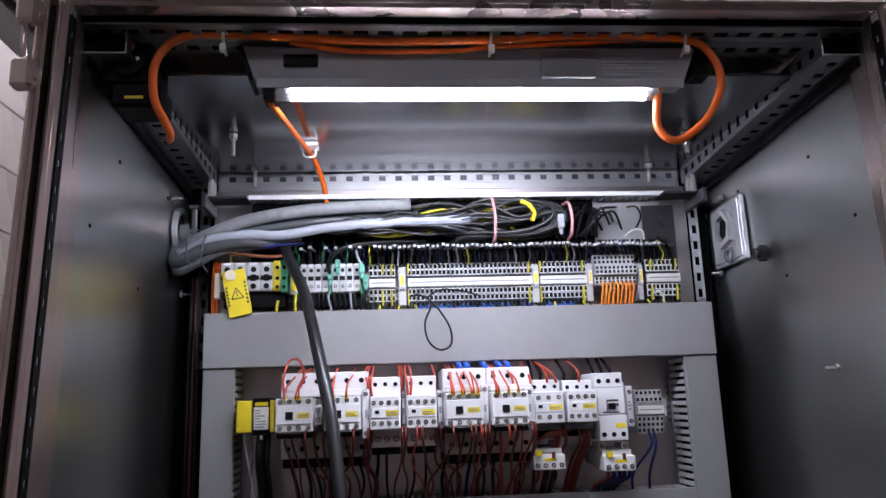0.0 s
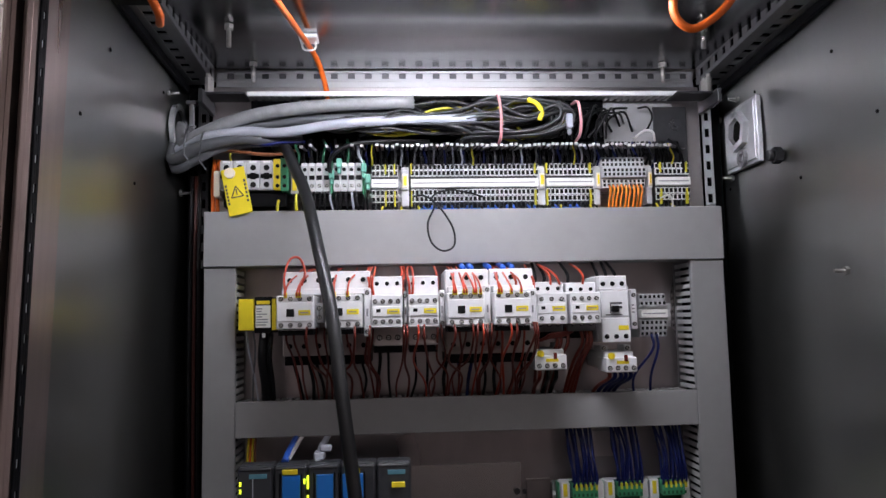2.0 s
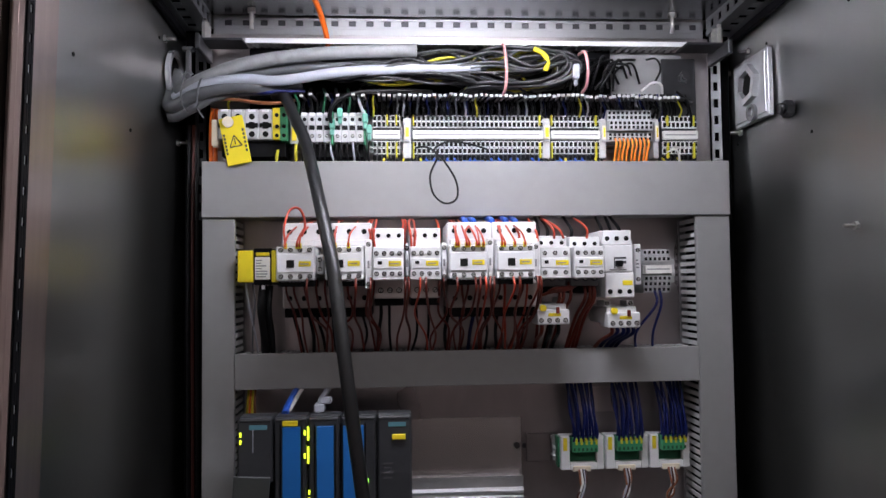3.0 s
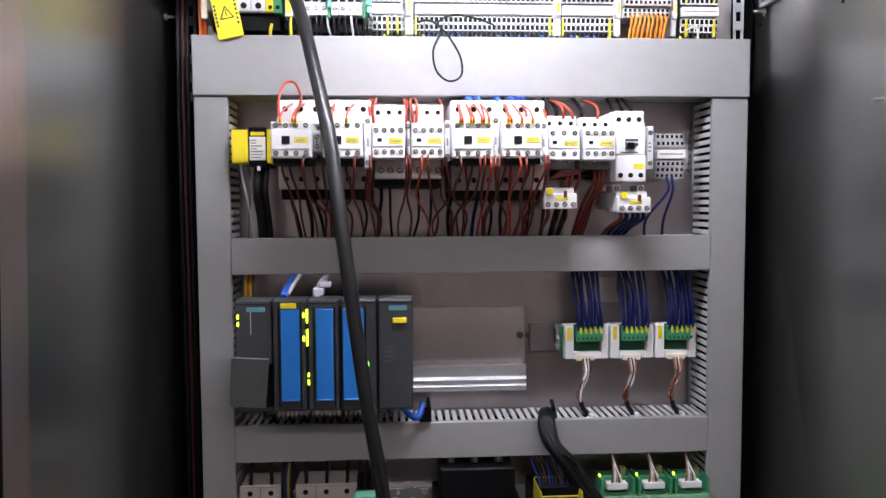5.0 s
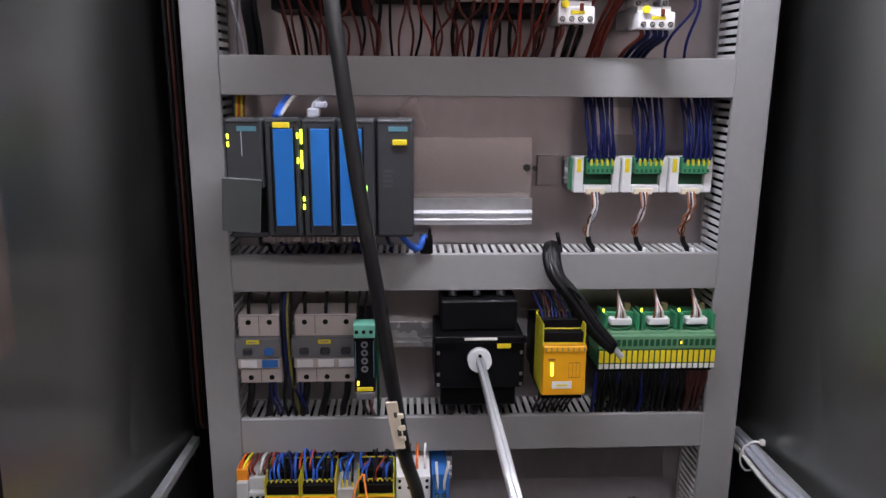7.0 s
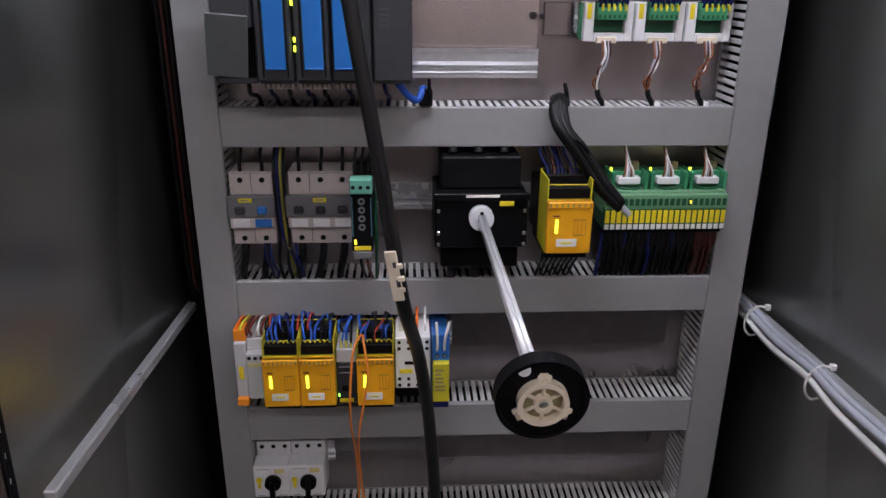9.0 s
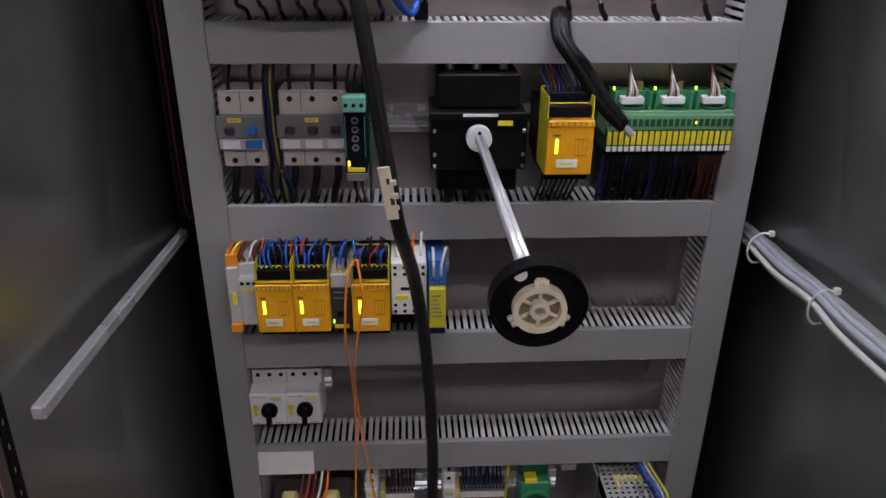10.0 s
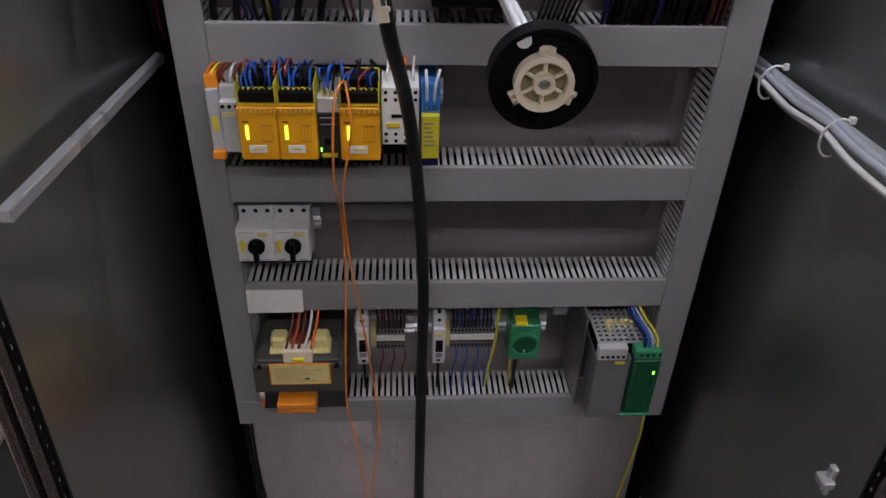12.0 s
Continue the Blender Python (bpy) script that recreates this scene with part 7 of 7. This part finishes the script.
for x0 in (0.119, 0.1805, 0.2415):
    for k in range(12):
        xx = x0 + 0.016 + (k % 6) * 0.0062
        yy = 0.018 if k < 6 else 0.027
        wire([(xx, yy, 1.168), (xx + jit(-0.001, 0.001), yy - 0.004, 1.182), (xx - 0.002 + jit(-0.004, 0.004), yy - 0.002, 1.215), (xx - 0.004 + jit(-0.005, 0.003), 0.03, 1.252)], 0.0017, NAVY,
             "navy signal wire into an interface module", "navy signal wires", 5, steps=4)
    x = x0 + 0.028
    for k in range(5):
        m = ((BROWN, WHITEWIRE, BLACKWIRE, PALECABLE, COPPERED) if x0 < 0.15 else (BROWN, PALECABLE, COPPERED, WHITEWIRE, BROWN))[k]
        o = (k - 2) * 0.0020
        q = o if k % 2 else -o
        wire([(x + o, 0.022, 1.130), (x + o * 0.9 + jit(-0.001, 0.001), jit(0.012, 0.017), 1.114), (x - 0.005 + q * 0.9 + jit(-0.0015, 0.0015), jit(0.011, 0.016), 1.098), (x - 0.011 - q * 0.9, jit(0.011, 0.016), 1.084),
              (x - 0.008 + q * 0.5, 0.016, 1.070)], 0.0016, m, "coloured core below an interface module",
             "coloured cores below the modules", 5)
    wire([(x - 0.008, 0.016, 1.074), (x - 0.006, 0.016, 1.066), (x + 0.001, 0.02, 1.056), (x + 0.004, 0.024, 1.045)], 0.0034, BLACKWIRE, "black sheath end that enters the duct", "coloured cores below the modules", 8)
    single("strain_clip", B((x + 0.001, x + 0.006, 0.006, 0.014, 1.0545, 1.060), b=0.001), WHITE, "white clip on the duct below a module", "clip", "white duct clips")

# black cable bundle that hangs over the breaker row
for k in range(5):
    o = (k - 2) * 0.0032
    wire([(0.098 + o, 0.02, 1.045), (0.092 + o, 0.004, 1.066), (0.085 + o, -0.016 - abs(o), 1.068 - abs(o)), (0.085 + o, -0.032, 1.050), (0.090 + o * 0.9, -0.040 - (k % 2) * 0.004, 1.035), (0.109 + o * 0.7, -0.046 - (k % 2) * 0.004, 1.012 + o * 0.5),
          (0.134 + o * 0.5, -0.052 - (k % 2) * 0.003, 0.976 + o * 0.8), (0.160 + o * 0.2, -0.055, 0.949 + o * 0.6)], 0.0050, BLACKWIRE, "black cable of a bundle hung over the duct", "black hanging bundle", 8)
bm = bmesh.new()
tube(bm, [(0.098, -0.036, 1.022), (0.104, -0.056, 1.026), (0.116, -0.056, 1.014), (0.118, -0.034, 1.008)], 0.0018, n=6)
single("cable_tie", bm, BLACK, "black tie round the hanging bundle", "cable tie")
wire([(0.158, -0.055, 0.951), (0.166, -0.056, 0.943), (0.170, -0.056, 0.9385)], 0.0042, PALECABLE, "bare grey end of the hanging bundle", "black hanging bundle", 8)
wire([(0.098, -0.008, 1.069), (0.095, -0.012, 1.078), (0.094, -0.008, 1.084)], 0.0026, BLACKWIRE, "black tie tail above the hanging bundle", "black hanging bundle", 6)

# breaker row: supply cores above and below
for x in (-0.2915, -0.2653, -0.2214, -0.1952, -0.1690):
    wire([(x, 0.004, 0.974), (x + 0.001, 0.0, 0.990), (x + jit(-0.002, 0.002), 0.012, 1.0), (x, 0.03, 1.014)], 0.0023, BLACKWIRE, "black supply core above a breaker", "breaker supply cores", 8)
    wire([(x, 0.004, 0.890), (x - 0.001, 0.0, 0.872), (x - 0.007, 0.010, 0.848), (x - 0.010, 0.024, 0.826)], 0.0046, BLACKWIRE, "black supply core below a breaker", "breaker supply cores", 8)
for x, xe, m in ((-0.2425, -0.236, OLIVEWIRE), (-0.2465, -0.232, NAVY), (-0.2395, -0.241, BLACKWIRE), (-0.250, -0.252, BLACKWIRE)):
    wire([(x, 0.02, 1.01), (x, -0.002, 0.985), (x + 0.001, -0.006, 0.94), (x + 0.003, -0.005, 0.90), (xe, 0.005, 0.86), (xe + 0.002, 0.022, 0.826)], 0.0022, m, "wire that runs between the breakers", "wires between the breakers", 6)
for x, m in ((-0.268, NAVY), (-0.262, NAVY), (-0.230, NAVY)):
    wire([(x, 0.0, 0.888), (x + 0.002, -0.004, 0.868), (x + 0.006, 0.01, 0.845), (x + 0.004, 0.024, 0.826)], 0.0018, m, "blue wire below a breaker", "wires between the breakers", 6)
for x in (-0.1525, -0.144, -0.1355):
    wire([(x, -0.03, 0.984), (x, -0.024, 0.996), (x + 0.002, 0.02, 1.012)], 0.0018, BLACKWIRE, "black wire above the slim module", "slim module wires", 6)
wire([(-0.128, 0.0, 0.99), (-0.129, -0.02, 0.95), (-0.129, -0.02, 0.89), (-0.131, 0.01, 0.83)], 0.0018, DARKGREEN, "dark green wire beside the slim module", "slim module wires", 6)
for x in (-0.147, -0.139):
    wire([(x, -0.03, 0.886), (x, -0.03, 0.868), (x + 0.004, 0.02, 0.828)], 0.002, BLACKWIRE if x < -0.14 else RED, "wire below the slim module", "slim module wires", 6)
for x in (-0.035, -0.004, 0.027):
    wire([(x, 0.0, 1.0), (x, 0.005, 1.006), (x, 0.03, 1.015)], 0.006, BLACKWIRE, "thick black core above the main switch", "main switch cores", 8)
    wire([(x, 0.0, 0.862), (x, -0.002, 0.85), (x, 0.025, 0.825)], 0.006, BLACKWIRE, "thick black core below the main switch", "main switch cores", 8)
for k in range(11):
    x = 0.073 + k * 0.0043
    m = (NAVY, BLACKWIRE, COPPERED, NAVY)[k % 4]
    wire([(x, -0.045, 0.975), (x + jit(-0.001, 0.001), -0.040, 0.990), (x + jit(-0.004, 0.002), -0.01, 1.0), (x - 0.003, 0.025, 1.012)], 0.0014, m, "wire into the amber relay", "amber relay wires", 5)
    single("ferrule", B((x - 0.0009, x + 0.0009, -0.048, -0.044, 0.966, 0.976), b=0.0003), YELLOW, "yellow ferrule on the amber relay", "ferrule", "yellow ferrules")
for k in range(8):
    x = 0.073 + k * 0.006
    wire([(x, -0.045, 0.892), (x, -0.04, 0.878), (x + 0.004, -0.005, 0.856), (x + 0.004, 0.025, 0.826)], 0.0018, BLACKWIRE, "black wire below the amber relay", "amber relay wires", 6)
for cx in (0.183, 0.2325, 0.2820):
    for k in range(5):
        o = (k - 2) * 0.0035
        wire([(cx + o, 0.0, 0.966), (cx + o * 0.7 - 0.001, -0.003, 0.978), (cx - 0.002 + o * 0.2, 0.004, 0.990), (cx - 0.003, 0.024, 1.012)], 0.0015, (BROWN, WHITEWIRE, PALECABLE, BROWN, WHITEWIRE)[k], "coloured core into a white plug", "plug cores", 5)
for k in range(44):
    x = 0.154 + k * 0.0034
    m = COPPERED if x > 0.275 else BLACKWIRE if k % 9 else NAVY
    wire([(x, -0.002, 0.903), (x + jit(-0.001, 0.001), -0.003, 0.885), (x + jit(-0.003, 0.003), -0.001 + 0.009 * (k % 2), 0.858), (x, 0.012 + 0.012 * (k % 2), 0.826)], 0.0025, m, "dark wire below the green terminal unit", "wires below the green unit", 6)

# relay row: blue, red and yellow wires
for x0, x1 in ((-0.2670, -0.2265), (-0.2225, -0.1830), (-0.1790, -0.1580), (-0.1530, -0.1105)):
    for k in range(int((x1 - x0) / 0.003)):
        x = x0 + 0.002 + k * 0.003
        m = BLUEWIRE if k % 5 in (0, 1, 3) else (REDORANGE if k % 5 == 2 else NAVY)
        yy = -0.056 if k % 2 else -0.044
        m = BLACKWIRE if jit(0, 1) > 0.7 else m
        wire([(x, yy, 0.774 + 0.010 * (k % 2 == 0)), (x + jit(-0.003, 0.003), yy + jit(-0.004, 0.006), jit(0.784, 0.800)), (x + jit(-0.008, 0.008), jit(-0.03, -0.012), jit(0.784, 0.802)), (x + jit(-0.008, 0.008), 0.004, jit(0.776, 0.784)),
              (x + jit(-0.004, 0.004), 0.03, 0.792)], jit(0.0012, 0.0018), m, "signal wire into the relay row", "relay row wires", 5)
        if k % 2:
            single("ferrule", B((x - 0.001, x + 0.001, yy - 0.003, yy + 0.001, 0.769, 0.780), b=0.0003), YELLOW, "yellow ferrule on a relay wire", "ferrule", "yellow ferrules")
for k, m in enumerate((ORANGE, YELWIRE, RED, RED, WHITEWIRE, RED)):
    x = -0.304 + k * 0.0062
    wire([(x, -0.040, 0.780), (x + jit(-0.002, 0.002), -0.042, 0.790), (x + 0.002, -0.02, 0.793), (x + 0.002, 0.015, 0.784), (x, 0.03, 0.792)], 0.0018, m, "wire into the slim relays", "relay row wires", 5)
for k in range(4):
    x = -0.100 + k * 0.010
    wire([(x, -0.03, 0.778), (x, -0.028, 0.790), (x + 0.002, 0.012, 0.800)], 0.0018, (WHITEWIRE, RED, ORANGE, WHITEWIRE)[k], "wire into the small contactor", "relay row wires", 5)
# pair of thin orange wires that hang to the floor of the cabinet
wire([(-0.150, -0.040, 0.770), (-0.149, -0.070, 0.793), (-0.158, -0.092, 0.776), (-0.163, -0.095, 0.694), (-0.161, -0.06, 0.62), (-0.160, -0.045, 0.549), (-0.164, -0.045, 0.436), (-0.170, -0.05, 0.284), (-0.160, -0.055, 0.21), (-0.150, -0.06, 0.103),
      (-0.146, -0.07, 0.0), (-0.14, -0.09, ZB + 0.004)], 0.0015, ORANGEWIRE, "thin orange wire hung down from a relay", "hanging orange wires", 6)
wire([(-0.145, -0.040, 0.770), (-0.146, -0.072, 0.792), (-0.140, -0.095, 0.760), (-0.143, -0.095, 0.73), (-0.153, -0.095, 0.671), (-0.157, -0.055, 0.60), (-0.152, -0.05, 0.52), (-0.143, -0.05, 0.45), (-0.130, -0.055, 0.34), (-0.122, -0.06, 0.234), (-0.135, -0.065, 0.102),
      (-0.140, -0.075, 0.0), (-0.13, -0.095, ZB + 0.004)], 0.0015, ORANGEWIRE, "thin orange wire hung down from a relay", "hanging orange wires", 6)

# bottom row wires
for k in range(5):
    x = -0.254 + k * 0.009
    wire([(x, -0.038, 0.372), (x + 0.003, -0.034, 0.384), (x + 0.008, -0.01, 0.398), (x + 0.012, 0.02, 0.432)], 0.002, (RED, REDORANGE, RED, WHITEWIRE, ORANGE)[k], "red wire on the transformer", "transformer wires", 6)
for x0, n, m1, m2 in ((-0.122, 8, COPPERED, RED), (-0.006, 11, NAVY, BLUEWIRE)):
    for k in range(n):
        x = x0 + k * 0.0058
        wire([(x, 0.026, 0.355), (x + jit(-0.001, 0.001), 0.022, 0.372), (x + jit(-0.002, 0.002), 0.026, 0.40), (x, 0.034, 0.436)], 0.0018, m1 if k % 3 else BLACKWIRE, "dark wire above the low terminals", "bottom row wires", 5)
        if k % 3 == 1:
            wire([(x, 0.026, 0.318), (x + 0.001, 0.020, 0.300), (x - 0.004, 0.022, 0.272), (x - 0.004, 0.028, 0.222)], 0.0014, m2, "wire below the low terminals", "bottom row wires", 5)
wire([(0.062, 0.028, 0.432), (0.063, 0.020, 0.39), (0.060, 0.018, 0.33), (0.054, 0.022, 0.28), (0.05, 0.028, 0.222)], 0.0022, YELWIRE, "yellow-green earth wire beside the low terminals", "bottom row wires", 6)
for x in (-0.145, -0.028):
    wire([(x, 0.02, 0.388), (x, 0.018, 0.402), (x, 0.032, 0.434)], 0.0024, BLACKWIRE, "black wire above a miniature breaker", "bottom row wires", 6)
    wire([(x, 0.02, 0.298), (x, 0.018, 0.28), (x, 0.03, 0.222)], 0.0024, BLACKWIRE, "black wire below a miniature breaker", "bottom row wires", 6)
wire([(0.095, 0.012, 0.308), (0.093, 0.008, 0.288), (0.096, 0.026, 0.222)], 0.0032, BLACKWIRE, "black cable below the green socket", "bottom row wires", 8)
wire([(0.088, 0.016, 0.308), (0.086, 0.012, 0.29), (0.090, 0.028, 0.222)], 0.0018, YELWIRE, "yellow earth wire below the green socket", "bottom row wires", 6)
for x, m in ((0.268, NAVY), (0.274, BLUEWIRE), (0.280, PALECABLE), (0.287, YELWIRE)):
    wire([(x, -0.060, 0.385), (x - 0.001, -0.052, 0.400), (x - 0.010, -0.01, 0.406), (x - 0.018, 0.024, 0.420)], 0.0020, m, "wire into the green module", "bottom row wires", 6)
wire([(0.318, 0.012, 0.205), (0.320, 0.0, 0.18), (0.321, -0.002, 0.117), (0.309, -0.002, -0.02), (0.30, -0.01, -0.10), (0.29, -0.03, ZB + 0.004)], 0.0022, YELWIRE, "yellow-green earth wire hung below the duct", "", 6)
# dark cables behind the lower left corner
for k in range(3):
    wire([(-0.362 + k * 0.006, 0.068, 0.26), (-0.363 + k * 0.006, 0.066, 0.12), (-0.362 + k * 0.005, 0.066, 0.0), (-0.36 + k * 0.006, 0.06, ZB + 0.004)], 0.0026, BLACKWIRE, "black cable down the edge of the plate", "edge cables", 6)
# strands added for the faint brown reflection between panel and duct
for k in range(3):
    wire([(-0.378 + k * 0.006, 0.04, 1.60), (-0.378 + k * 0.006, 0.035, 1.40), (-0.377 + k * 0.006, 0.036, 1.15), (-0.378 + k * 0.006, 0.04, 0.85), (-0.377 + k * 0.006, 0.05, 0.80)], 0.0024, COPPERED if k == 1 else BLACKWIRE,
         "dark strand in place of a reflection beside the duct", "edge cables", 6)

# pale cables tied along the right cross rail
for k, (dx, dz, m, r) in enumerate(((0.0, 0.008, PALECABLE, 0.0046), (-0.006, 0.004, PALECABLE, 0.0044), (-0.009, -0.005, WHITEWIRE, 0.0038), (-0.004, -0.012, PALECABLE, 0.0032))):
    sag = 0.002 if k < 2 else 0.006
    wire([(0.382 + dx + 0.002, 0.10, 0.770 + dz - 0.004), (0.382 + dx, 0.02, 0.768 + dz), (0.382 + dx, -0.06, 0.767 + dz - sag * 0.4), (0.382 + dx, -0.14, 0.772 + dz), (0.381 + dx - 0.002, -0.21, 0.774 + dz - sag), (0.382 + dx, -0.318, 0.778 + dz - sag * 1.6)], r, m,
         "pale cable tied along the cross rail", "cables on the cross rail", 8, "rail_cable", "cable")
for y in (0.012, -0.150):
    bm = bmesh.new()
    tube(bm, [(0.396, y, 0.782), (0.382, y, 0.784), (0.369, y, 0.772), (0.368, y, 0.754), (0.376, y, 0.742), (0.386, y, 0.742)], 0.0017, n=6)
    cbox(bm, 0.392, 0.3995, y - 0.003, y + 0.003, 0.779, 0.787, 0.0008)
    single("cable_tie", bm, WHITEWIRE, "white cable tie round the rail cables", "cable tie", "ties on the cross rail")
single("floor_bracket", B((0.384, 0.3995, -0.342, -0.322, 0.418, 0.430), (0.392, 0.3995, -0.338, -0.327, 0.404, 0.448), b=0.002), ZINC, "zinc angle bracket screwed to the side panel", "bracket")

for group, (heap, mats) in HEAPS.items():
    single("wire_bundle", heap, mats, STUFF[group], "wires", "", "stuff")
